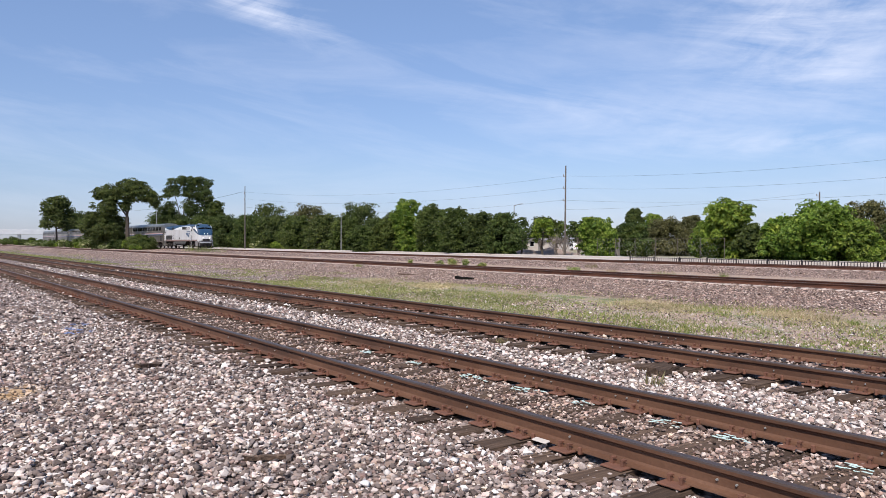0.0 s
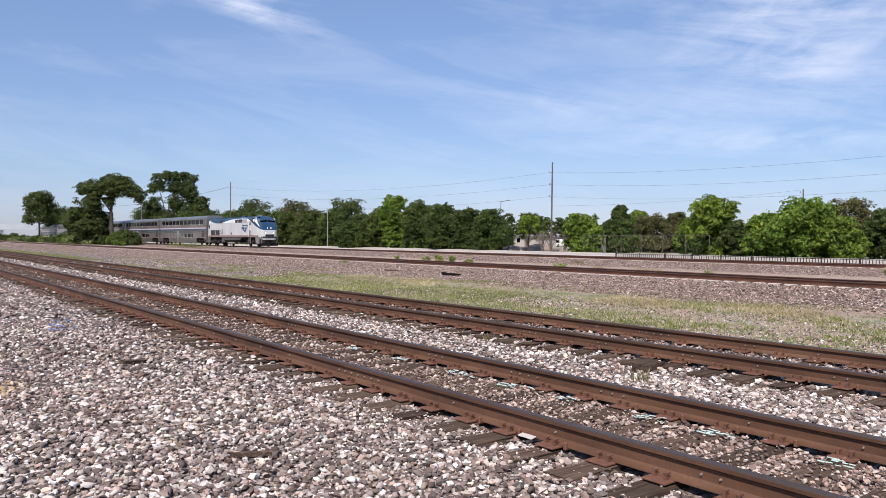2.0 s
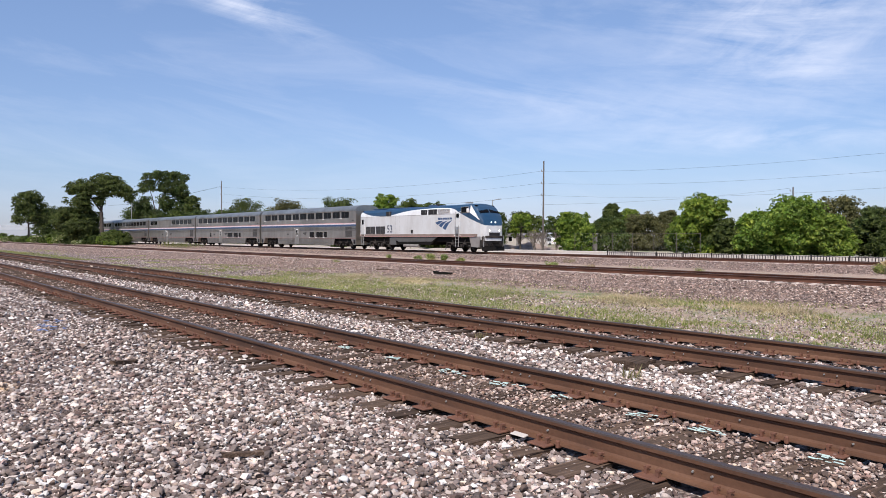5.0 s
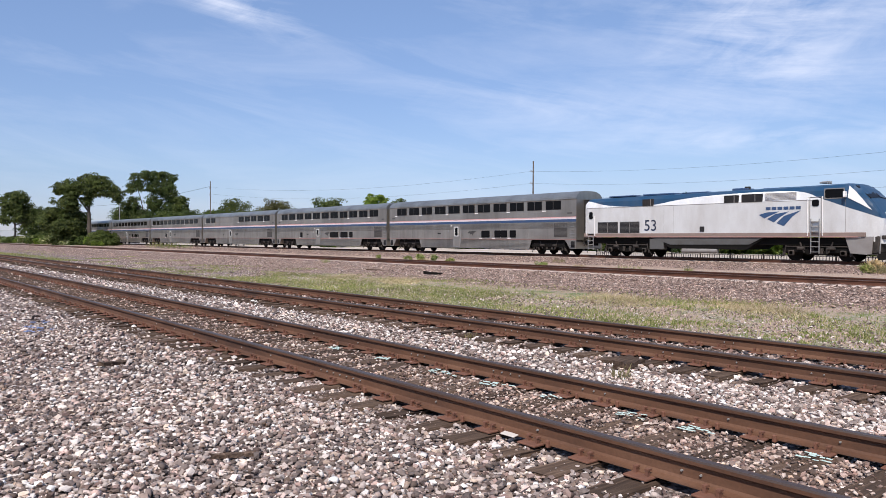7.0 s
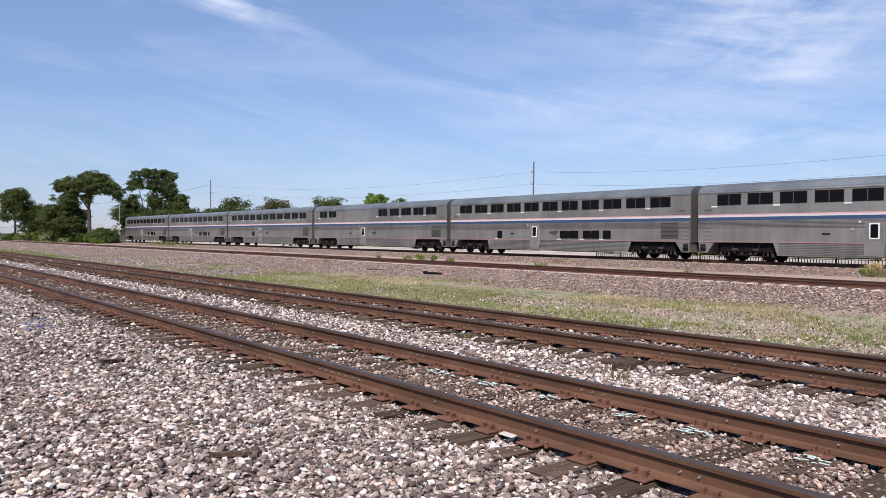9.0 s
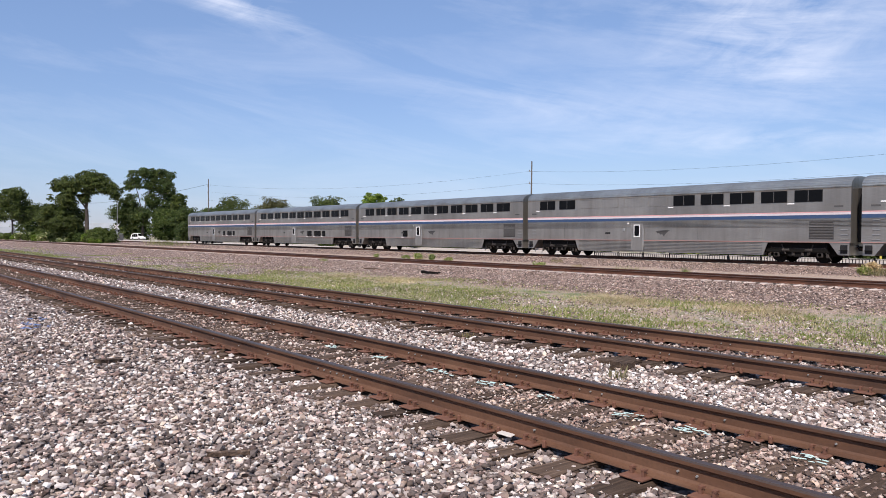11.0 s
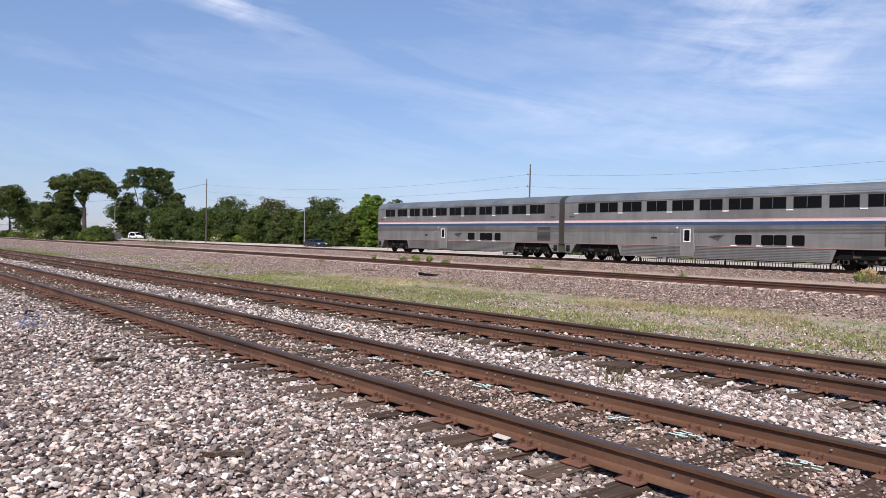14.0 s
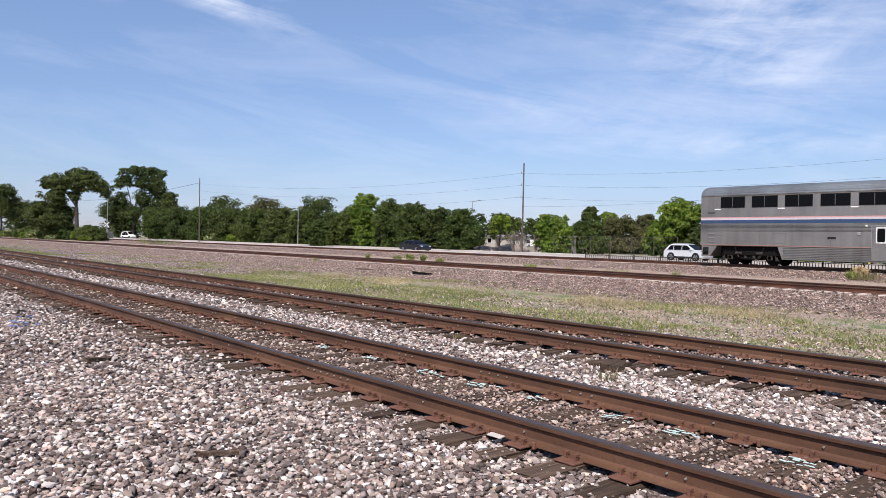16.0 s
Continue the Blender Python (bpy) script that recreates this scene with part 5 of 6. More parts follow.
TREES = [
    (-255.5, 40, 16.3, 13.0, 'dark', 'crown'),
    (-341.7, 62, 14.8, 14.3, 'dark', 'full'),
    (-195.4, 40.5, 8.4, 8.3, 'dark', 'full'),
    (-175.0, 38, 5.2, 7.5, 'dark', 'full'),
    (-231.3, 82, 16.2, 6.5, 'dark', 'full'),
    (-255.0, 74, 12.3, 13.3, 'dark', 'full'),
    (-214.9, 72, 9.6, 9.9, 'mid', 'full'),
    (-196.5, 72, 9.4, 9.2, 'dark', 'full'),
    (-180.5, 72, 9.0, 10.0, 'mid', 'full'),
    (-162.5, 71, 8.2, 9.2, 'dark', 'full'),
    (-149.0, 71, 8.0, 8.7, 'mid', 'full'),
    (-135.1, 70, 7.8, 8.0, 'dark', 'full'),
    (-126.4, 70, 7.3, 6.6, 'mid', 'full'),
    (-221.8, 95, 14.5, 14.3, 'dark', 'full'),
    (-198.8, 98, 13.5, 12.7, 'olive', 'full'),
    (-164.2, 95, 12.5, 11.5, 'dark', 'full'),
    (-113.5, 66, 4.9, 4.6, 'mid', 'full'),
    (-108.3, 68, 6.3, 5.8, 'mid', 'full'),
    (-104.8, 70, 9.8, 5.8, 'bright', 'full'),
    (-96.8, 69, 8.1, 5.4, 'mid', 'full'),
    (-89.0, 68, 7.6, 6.5, 'mid', 'full'),
    (-84.2, 69, 6.6, 5.0, 'dark', 'full'),
    (-78.0, 68, 6.2, 5.5, 'mid', 'full'),
    (-80.1, 73.3, 5.9, 4.2, 'dark', 'airy'),
    (-78.2, 75.8, 5.7, 4.6, 'bright', 'airy'),
    (-83.5, 84, 5.5, 5.9, 'mid', 'airy'),
    (-64.2, 72, 5.4, 5.0, 'bright', 'full'),
    (-79.4, 84.4, 5.4, 5.0, 'mid', 'airy'),
    (-105.6, 130, 10.2, 5.6, 'dark', 'crown'),
    (-84.5, 110, 7.5, 5.1, 'bright', 'full'),
    (-64.0, 78, 4.7, 6.0, 'mid', 'full'),
    (-67.2, 90, 5.6, 7.4, 'olive', 'full'),
    (-66.4, 95, 6.5, 4.2, 'olive', 'full'),
    (-49.5, 74, 4.6, 3.8, 'bright', 'full'),
    (-45.8, 72, 6.9, 5.1, 'bright', 'full'),
    (-43.1, 72, 4.0, 3.5, 'dark', 'full'),
    (-38.7, 70, 4.4, 4.4, 'bright', 'full'),
    (-35.1, 70, 6.1, 6.9, 'bright', 'full'),
    (-37.5, 70.5, 4.9, 5.0, 'bright', 'full'),
    (-31.7, 70, 4.2, 4.1, 'bright', 'full'),
    (-41.8, 95, 7.5, 7.6, 'olive', 'full'),
    (-31.7, 80, 5.3, 5.0, 'dark', 'full'),
    (-27.1, 78, 5.6, 6.2, 'mid', 'full'),
    (-22.8, 78, 4.9, 6.9, 'bright', 'full'),
    (-112.1, 100, 6.1, 6.9, 'dark', 'full'),
    (-167.0, 162, 10.4, 10.5, 'dark', 'full'),
    (-148.4, 162, 8.6, 9.9, 'dark', 'full'),
    (-139.7, 90, 9.0, 7.6, 'dark', 'full'),
    (-157.1, 40, 2.9, 5.7, 'mid', 'full'),
    (-198.7, 76, 8.5, 9.4, 'dark', 'full'),
    (-165.7, 76, 7.8, 8.2, 'dark', 'full'),
    (-142.7, 76, 7.2, 7.3, 'dark', 'full'),
    (-125.2, 76, 6.7, 6.7, 'dark', 'full'),
]

for k, row in enumerate(TREES):
    tree(*row, 100 + k)


def bare_tree(x, y, h, seed):
    """A leafless small tree of forked grey branches."""
    rr = random.Random(seed)
    t = thing("bare_tree", "leafless grey small tree before the yard", "tree", "bare trees by the yard", at=(x, y, float(ground_z(y))))
    bm = bmesh.new()

    def limb(a, way, length, r, depth):
        b = a + way * length
        between(a, b, r, r * 0.65, 6 if depth > 2 else 4, bm)
        if depth == 0:
            return
        for k in range(3 if depth > 1 else 2):
            w = (way + Vector((rr.uniform(-0.8, 0.8), rr.uniform(-0.8, 0.8), rr.uniform(-0.1, 0.5)))).normalized()
            limb(a.lerp(b, rr.uniform(0.6, 1.0)), w, length * rr.uniform(0.6, 0.85), r * 0.6, depth - 1)

    for k in range(3):
        limb(Vector((rr.uniform(-0.2, 0.2), rr.uniform(-0.2, 0.2), -0.1)), Vector((rr.uniform(-0.35, 0.35), rr.uniform(-0.35, 0.35), 1)).normalized(), h * 0.36, 0.075, 4)
    part("bough", bm, M["twig"], t)


for k, (x, y, h) in enumerate([(-74.1, 74.7, 3.5), (-76.3, 78.5, 3.3), (-72.2, 77.0, 2.8), (-82.6, 79.6, 3.2)]):
    bare_tree(x, y, h, 30 + k)


def earth_mound():
    """A low long heap of dark earth with an uneven top."""
    rng = np.random.default_rng(8)
    nx, ny = 36, 16
    u, w = np.meshgrid(np.linspace(-1, 1, nx), np.linspace(-1, 1, ny), indexing="ij")
    z = 1.15 * np.clip(1 - u ** 2, 0, 1) ** 0.8 * np.clip(1 - w ** 2, 0, 1) ** 0.8 * (0.8 + 0.25 * np.sin(u * 7 + w * 2)) + rng.normal(0, 0.035, u.shape) - 0.05
    v = np.stack([u * 5.6, w * 2.4, z], -1).reshape(-1, 3)
    i = (np.arange(nx - 1)[:, None] * ny + np.arange(ny - 1)[None, :]).ravel()
    f = np.stack([i, i + ny, i + ny + 1, i + 1], -1)
    ob = part("earth_mound", raw_mesh("earth_mound", v, f), M["earth"], None, "", pose(-80.9, 79.0, float(ground_z(79.0)), 0, 0, 53))
    tagged(ob, "low heap of brown bare earth before the yard", "earth mound")


earth_mound()


def weed(x, y, h, w, mat, seed, label, n=160):
    """A clump of narrow blades and stems."""
    rng = np.random.default_rng(seed)
    a, d = rng.uniform(0, 6.28, n), rng.random(n) ** 0.6 * w / 2
    base = np.stack([d * np.cos(a), d * np.sin(a), np.full(n, -0.02)], 1)
    hh = h * rng.uniform(0.4, 1.0, n)
    lean = rng.normal(size=(n, 2)) * 0.28
    tip = base + np.stack([lean[:, 0] * hh, lean[:, 1] * hh, hh], 1)
    side = rng.normal(size=(n, 3)) * np.array([1, 1, 0.15])
    side /= np.linalg.norm(side, axis=1)[:, None]
    wd = 0.006 + 0.016 * h * rng.random(n)
    mid = (base + tip) / 2 + np.stack([lean[:, 1] * hh * 0.1, lean[:, 0] * hh * 0.1, hh * 0.05], 1)
    v = np.stack([base, mid - side * wd[:, None], tip, mid + side * wd[:, None]], 1).reshape(-1, 3)
    i = np.arange(n)[:, None] * 4
    f = np.concatenate([i + np.array([[0, 1, 2]]), i + np.array([[0, 2, 3]])], 0)
    ob = part("weed", raw_mesh("weed", v, f), M[mat], None, "", (x, y, float(ground_z(y))))
    return tagged(ob, label, "weed", "weeds by the tracks")


for k, (x, y, h, w, mat, lab) in enumerate([
        (-24.1, 32.0, 0.35, 1.6, "grass", "low green weeds in sandy gravel"), (-26.6, 31.0, 0.35, 0.6, "straw", "pale dry grass tuft"),
        (-20.1, 31.2, 0.42, 0.45, "grass", "small green weed in gravel"), (-14.2, 38.3, 0.55, 1.0, "straw", "pale yellow dry grass tuft"), (-12.6, 36.8, 0.3, 1.2, "grass", "low green weed in gravel"),
        (-34, 37.5, 0.4, 0.9, "straw", "pale dry grass tuft"), (-40, 30.6, 0.4, 0.8, "straw", "pale dry grass tuft"), (-110, 38, 1.0, 5, "grass", "green weed patch beside the rails"), (-118, 38.5, 1.2, 5, "grass", "green weed patch beside the rails"),
        (-5.3, 6.9, 0.22, 0.2, "straw", "dry straw tuft in white ballast"), (-9.2, 8.0, 0.18, 0.15, "straw", "dry straw tuft in white ballast"), (-42, 24.2, 0.3, 0.5, "grass", "small green weed in gravel")]):
    weed(x, y, h, w, mat, 400 + k, lab, 24 if h < 0.3 else 90 if h < 0.5 else 170)


def bush(x, y, h, w, mat, seed, label, leaves=1800, leaf=0.09):
    rng = np.random.default_rng(seed)
    nb = 10
    a, d = rng.uniform(0, 6.28, nb), rng.random(nb) * w / 2
    cs = np.stack([d * np.cos(a), d * np.sin(a) * 0.5, h * rng.uniform(0.25, 0.6, nb)], 1)
    rs = h * rng.uniform(0.3, 0.48, nb)
    v, f = leaf_cloud(rng, cs, rs, leaves, leaf + h * 0.05)
    t = thing("bush", label, "bush", "bushes by the tracks", at=(x, y, float(ground_z(y))))
    part("leaves", raw_mesh("leaves", v, f), M[mat], t)
    part("inner_leaves", inner_leaves(rng, cs, rs, leaves // 3, leaf + h * 0.05), M[mat], t)


for k, (x, y, h, w, mat) in enumerate([(-250, 38, 2.0, 16, "flower"), (-232, 38, 2.2, 16, "leaf_mid"), (-215, 38, 2.3, 14, "flower"), (-200, 37.5, 2.4, 12, "leaf_mid"), (-188, 37.5, 2.2, 11, "flower"), (-176, 37.5, 2.3, 9, "flower"),
                                       (-168, 37.5, 1.9, 8, "leaf_mid"), (-160, 38, 1.8, 8, "leaf_bright"), (-152, 38.5, 1.4, 7, "leaf_mid"), (-270, 38, 2.2, 18, "leaf_mid"), (-300, 38, 2.7, 24, "leaf_dark"), (-340, 38, 3.4, 30, "leaf_mid"),
                                       (-166, 69, 2.4, 9, "flower"), (-158, 69.5, 1.8, 7, "leaf_bright"), (-390, 38, 3.4, 40, "flower"), (-243, 36.8, 1.5, 14, "leaf_mid"), (-225, 36.6, 1.6, 14, "leaf_bright"), (-208, 36.6, 1.5, 12, "leaf_mid"), (-194, 36.4, 1.5, 11, "leaf_bright"), (-182, 36.4, 1.5, 10, "leaf_mid"), (-171, 36.4, 1.4, 9, "flower"),
                                       (-261, 36.8, 1.8, 16, "flower"), (-284, 37, 2.0, 20, "leaf_bright"), (-318, 37, 2.4, 26, "leaf_mid"), (-147, 36.6, 0.9, 7, "leaf_bright")]):
    bush(x, y, h, w, mat, 500 + k, {"flower": "white-flowering weed bush beside the track", "leaf_mid": "green bush beside the track", "leaf_bright": "light green bush beside the road", "leaf_dark": "dark green bush beside the track"}[mat])


for k, (x, y, h, w, mat, lab) in enumerate([(-42.2, 32.0, 0.6, 0.5, "grass", "leafy green weed clump beside the rails"), (-41.0, 32.3, 0.5, 0.4, "grass", "leafy green weed clump beside the rails"), (-48.3, 32.5, 0.4, 0.5, "grass", "leafy green weed clump beside the rails"),
                                            (-38.4, 31.6, 0.4, 0.9, "grass", "low leafy weed in sandy gravel"), (-45.0, 33.0, 0.35, 1.0, "grass", "low leafy weed in sandy gravel"), (-14.6, 38.6, 0.7, 0.8, "drygrass", "yellowed leafy weed beside the gravel"), (-14.9, 38.3, 0.5, 0.7, "grass", "green weed among yellowed stalks"), (-30.5, 32.2, 0.3, 1.1, "grass", "low leafy weed in sandy gravel")]):
    bush(x, y, h, w, mat, 560 + k, lab, 420, 0.02)


# ---------------------------------------------------------------- poles, wires, fences
def utility_pole(x, y, h, arms, lean=0.0):
    p = thing("utility_pole", "tall weathered wooden utility pole carrying wires", "utility pole", "poles beside the road", at=pose(x, y, float(ground_z(y)), 0, lean, 0))
    part("post", between((0, 0, -0.3), (0, 0, h), 0.14, 0.09, 10), M["pole"], p)
    for z in arms:
        a = part("bracket", box(0.5, 0.08, 0.08, (-0.22, 0, z), 0.015), M["galv"], p, "grey insulator bracket")
        part("insulator", tube(0.06, 0.05, 0.3, 8, Matrix.Translation((-0.45, 0, z))), M["grey"], a)
    return p


def wire(a, b, sag, r=0.012):
    pts = [Vector(a).lerp(Vector(b), k / 16) - Vector((0, 0, 4 * sag * (k / 16) * (1 - k / 16))) for k in range(17)]
    bm = bmesh.new()
    rings = [[bm.verts.new(p + Vector((0, r * math.cos(a), r * math.sin(a)))) for a in (0.5, 2.6, 4.7)] for p in pts]
    for p, q in zip(rings, rings[1:]):
        for k in range(3):
            bm.faces.new((p[k], p[(k + 1) % 3], q[(k + 1) % 3], q[k]))
    tagged(part("overhead_wire", bm, M["black"]), "thin dark overhead wire between poles", "wire", "overhead wires")


utility_pole(-73.9, 76, 12.7, (11.2, 9.5, 7.8), 0.6)
utility_pole(-157.5, 62, 14.0, (12.4, 11.0))
utility_pole(-55.1, 110, 9.6, (9.0,))
utility_pole(-259, 80, 13.0, (12.0,))
utility_pole(18, 72, 13.5, (12.6, 11.2, 9.8))
for z1, z2, z3 in ((10.75, 12.6, 13.9), (9.05, 11.0, 12.4), (7.35, 9.6, 10.6)):
    wire((-74.3, 76, z1), (18, 72, z2 - 0.4), 2.3, 0.010)
    wire((-74.3, 76, z1), (-157.9, 62, z3 - 1.6), 1.6, 0.011)
wire((-74.3, 76, 6.0), (-55.5, 110, 8.8), 0.5, 0.012)
wire((-157.9, 62, 12.4), (-300, 62, 12.6), 1.5, 0.03)


def light_pole(x, y, h, label="slim grey steel street lamp pole"):
    p = thing("street_lamp", label, "street lamp", at=(x, y, float(ground_z(y))))
    part("post", between((0, 0, -0.2), (0, 0, h), 0.09, 0.06, 10), M["galv"], p)
    part("base", tube(0.16, 0.12, 0.3, 10), M["concrete"], p)
    return p


light_pole(-122.4, 60.6 + 6.2, 7.3)
lp = light_pole(-93.5, 84, 8.2, "grey street lamp with a short arm above the trees")
part("arm", between((0, 0, 8.1), (1.6, 0, 8.3), 0.05), M["galv"], lp)
part("lantern", box(0.7, 0.25, 0.14, (1.8, 0, 8.3), 0.04), M["galv"], lp)


def railing():
    """Low black picket railing along the road."""
    r = thing("railing", "low black metal picket railing between track and road", "railing", at=(-41.0, 50.0, -0.5))
    xs = np.arange(0, 82, 2.46)
    post = as_mesh("post", box(0.08, 0.08, 0.8, (0, 0, 0.36), 0.01), M["black"])
    picket = as_mesh("picket", box(0.04, 0.035, 0.64, (0, 0, 0.34)), M["black"])
    for x in xs:
        part("post", post, None, r, at=(x, 0, 0))
    for x in np.arange(0.22, 41, 0.2):
        part("picket", picket, None, r, at=(x, 0, 0))
    bm = bmesh.new()
    for x in np.arange(41.1, 82, 0.2):
        box(0.04, 0.035, 0.64, (x, 0, 0.34), 0, bm)
    tagged(part("picket_row", bm, M["black"], r), kind="stuff")
    for z in (0.08, 0.65):
        part("bar", box(82, 0.045, 0.045, (41, 0, z), 0.006), M["black"], r)
    w = part("plinth", box(82, 0.35, 0.5, (41, 0.4, -0.2), 0.02), M["concrete"], r, "pale concrete plinth")


railing()


def chain_fence():
    f = thing("chain_link_fence", "rusty chain-link fence with concrete posts before trees", "fence", at=(-62.0, 69.4, float(ground_z(69))))
    post = as_mesh("post", between((0, 0, -0.1), (0, 0, 2.4), 0.035, 0.035, 8), M["pole"])
    for k in range(7):
        part("post", post, None, f, at=(k * 2.9, 0, 0))
    bm = bmesh.new()
    for x in np.arange(0, 16.4, 0.4):
        between((x, 0, 0), (x + 1.0, 0, 2.2), 0.0025, None, 3, bm)
        between((x + 1.0, 0, 0), (x, 0, 2.2), 0.0025, None, 3, bm)
    part("wire_mesh", bm, M["galv"], f, "grey wire mesh")
    for z in (0.1, 2.3):
        part("rail_pipe", between((0, 0, z), (17.4, 0, z), 0.015, None, 6), M["pole"], f)


chain_fence()


# ---------------------------------------------------------------- buildings and the far bridge
def shed(x, y, w, d, h, label, mat, roof):
    s = thing("shed", label, "building", "small buildings behind the trees", at=(x, y, float(ground_z(y))))
    part("wall", box(w, d, h, (0, 0, h / 2), 0.03), M[mat], s)
    part("roof", plate([(-w / 2 - 0.3, h), (w / 2 + 0.3, h), (w / 2 + 0.3, h + 0.12), (0, h + 0.6), (-w / 2 - 0.3, h + 0.12)], -d / 2 - 0.3, d / 2 + 0.3), M[roof], s)
    part("door", box(0.95, 0.08, 2.05, (w * 0.2, -d / 2 - 0.02, 1.03), 0.02), M["grey"], s)
    for k in (-0.3, -0.05):
        wn = part("window", frame_bm(1.1, 0.9, 0.06, 0.08), M["white"], s, at=(w * k, -d / 2 - 0.02, 1.6))
        part("pane", box(1.1, 0.03, 0.9), M["glass"], wn, at=(0, 0.0, 0))


shed(-113, 110, 9, 6, 2.2, "low pale building glimpsed between trees", "concrete", "grey")
shed(-97, 118, 7, 6, 2.2, "low white building glimpsed between trees", "white", "grey")
gatepost = thing("pillar", "pale stained concrete gate pillar behind the fence", "pillar", at=(-63.2, 74.5, -0.55))
part("shaft", box(0.5, 0.5, 2.3, (0, 0, 1.15), 0.03), M["hutwall"], gatepost)
part("cap", box(0.6, 0.6, 0.12, (0, 0, 2.36), 0.02), M["concrete"], gatepost)
shed(-48, 78, 5, 3, 1.6, "low stained wall of a yard hut behind bushes", "hutwall", "rust")


def shelter(x, y):
    """A small tan-roofed shelter on yellow posts."""
    t = thing("shelter", "small shelter with tan shingle roof on yellow posts", "shelter", at=(x, y, float(ground_z(y))))
    for dx in (0.0, 3.0):
        for dy in (0.0, 2.2):
            part("post", between((dx, dy, -0.1), (dx, dy, 2.1), 0.09, 0.09, 8), M["yellow"], t, "yellow post")
    part("roof", plate([(-0.6, 2.1), (3.6, 2.1), (3.6, 2.2), (1.5, 3.0), (-0.6, 2.2)], -0.6, 2.8), M["shingle"], t, "tan shingle roof")
    part("bench", box(1.8, 0.4, 0.06, (1.5, 1.6, 0.48), 0.02), M["shingle"], t)
    for dx in (0.8, 2.2):
        part("bench_leg", box(0.08, 0.36, 0.46, (dx, 1.6, 0.23), 0.01), M["grey"], t)


shelter(-25.2, 68)


def overpass():
    b = thing("road_bridge", "long grey concrete road bridge far beyond the trees", "bridge", at=(-640, 40, 0))
    b.matrix_basis = Matrix.Translation((-640, 75, -0.5)) @ pose(0, 0, 0, 0, 0, 78)
    part("deck", box(420, 9, 2.6, (0, 0, 7.8), 0.1), M["farconcrete"], b)
    part("parapet", box(420, 0.4, 1.2, (0, -4.3, 9.7), 0.05), M["farconcrete"], b)
    for k in range(-6, 7):
        pr = part("pier", box(2.0, 6, 8.0, (k * 30, 0, 2.8), 0.2), M["farconcrete"], b)
    return b


overpass()


def crossing_signal(x, y):
    s = thing("crossing_signal", "grey level-crossing signal post with crossed boards", "signal", at=(x, y, float(ground_z(y))))
    part("post", between((0, 0, 0), (0, 0, 4.2), 0.09, 0.07, 8), M["galv"], s)
    for a in (-45, 45):
        part("crossbuck", box(0.05, 1.6, 0.25, (0.1, 0, 3.7), 0.01, rot=pose(0, 0, 0, a, 0, 0)), M["white"], s, "white crossed board")
    lp = part("light_bar", box(0.1, 1.4, 0.12, (0.1, 0, 2.7), 0.02), M["black"], s)
    for k in (-0.5, 0.5):
        part("lamp_hood", disc(0.28, 0.1, (0, 0, 0), 14), M["black"], lp, at=pose(0.2, k, 2.7, 0, 0, 90))
    part("cabinet", box(0.9, 1.2, 1.8, (1.6, 0.5, 0.9), 0.04), M["tankgrey"], s)


crossing_signal(-192, 52.4)
light_pole(-194.2, 53.2, 11.2, "tall grey steel pole beside the level crossing")


# ---------------------------------------------------------------- road vehicles
TYRE = None


def spoked_rim(s):
    """Five flat spokes between a hub and an outer ring."""
    bm = disc(0.07, 0.02, (0, s * 0.115 - 0.01, 0), 10)
    for k in range(5):
        box(0.05, 0.02, 0.2, (0, 0, 0), 0, bm, Matrix.Translation((0, s * 0.115, 0)) @ Matrix.Rotation(k * 1.2566, 4, "Y") @ Matrix.Translation((0, 0, 0.12)))
    for k in range(14):
        box(0.1, 0.02, 0.03, (0, 0, 0), 0, bm, Matrix.Translation((0, s * 0.115, 0)) @ Matrix.Rotation(k * 0.4488, 4, "Y") @ Matrix.Translation((0, 0, 0.21)))
    return bm


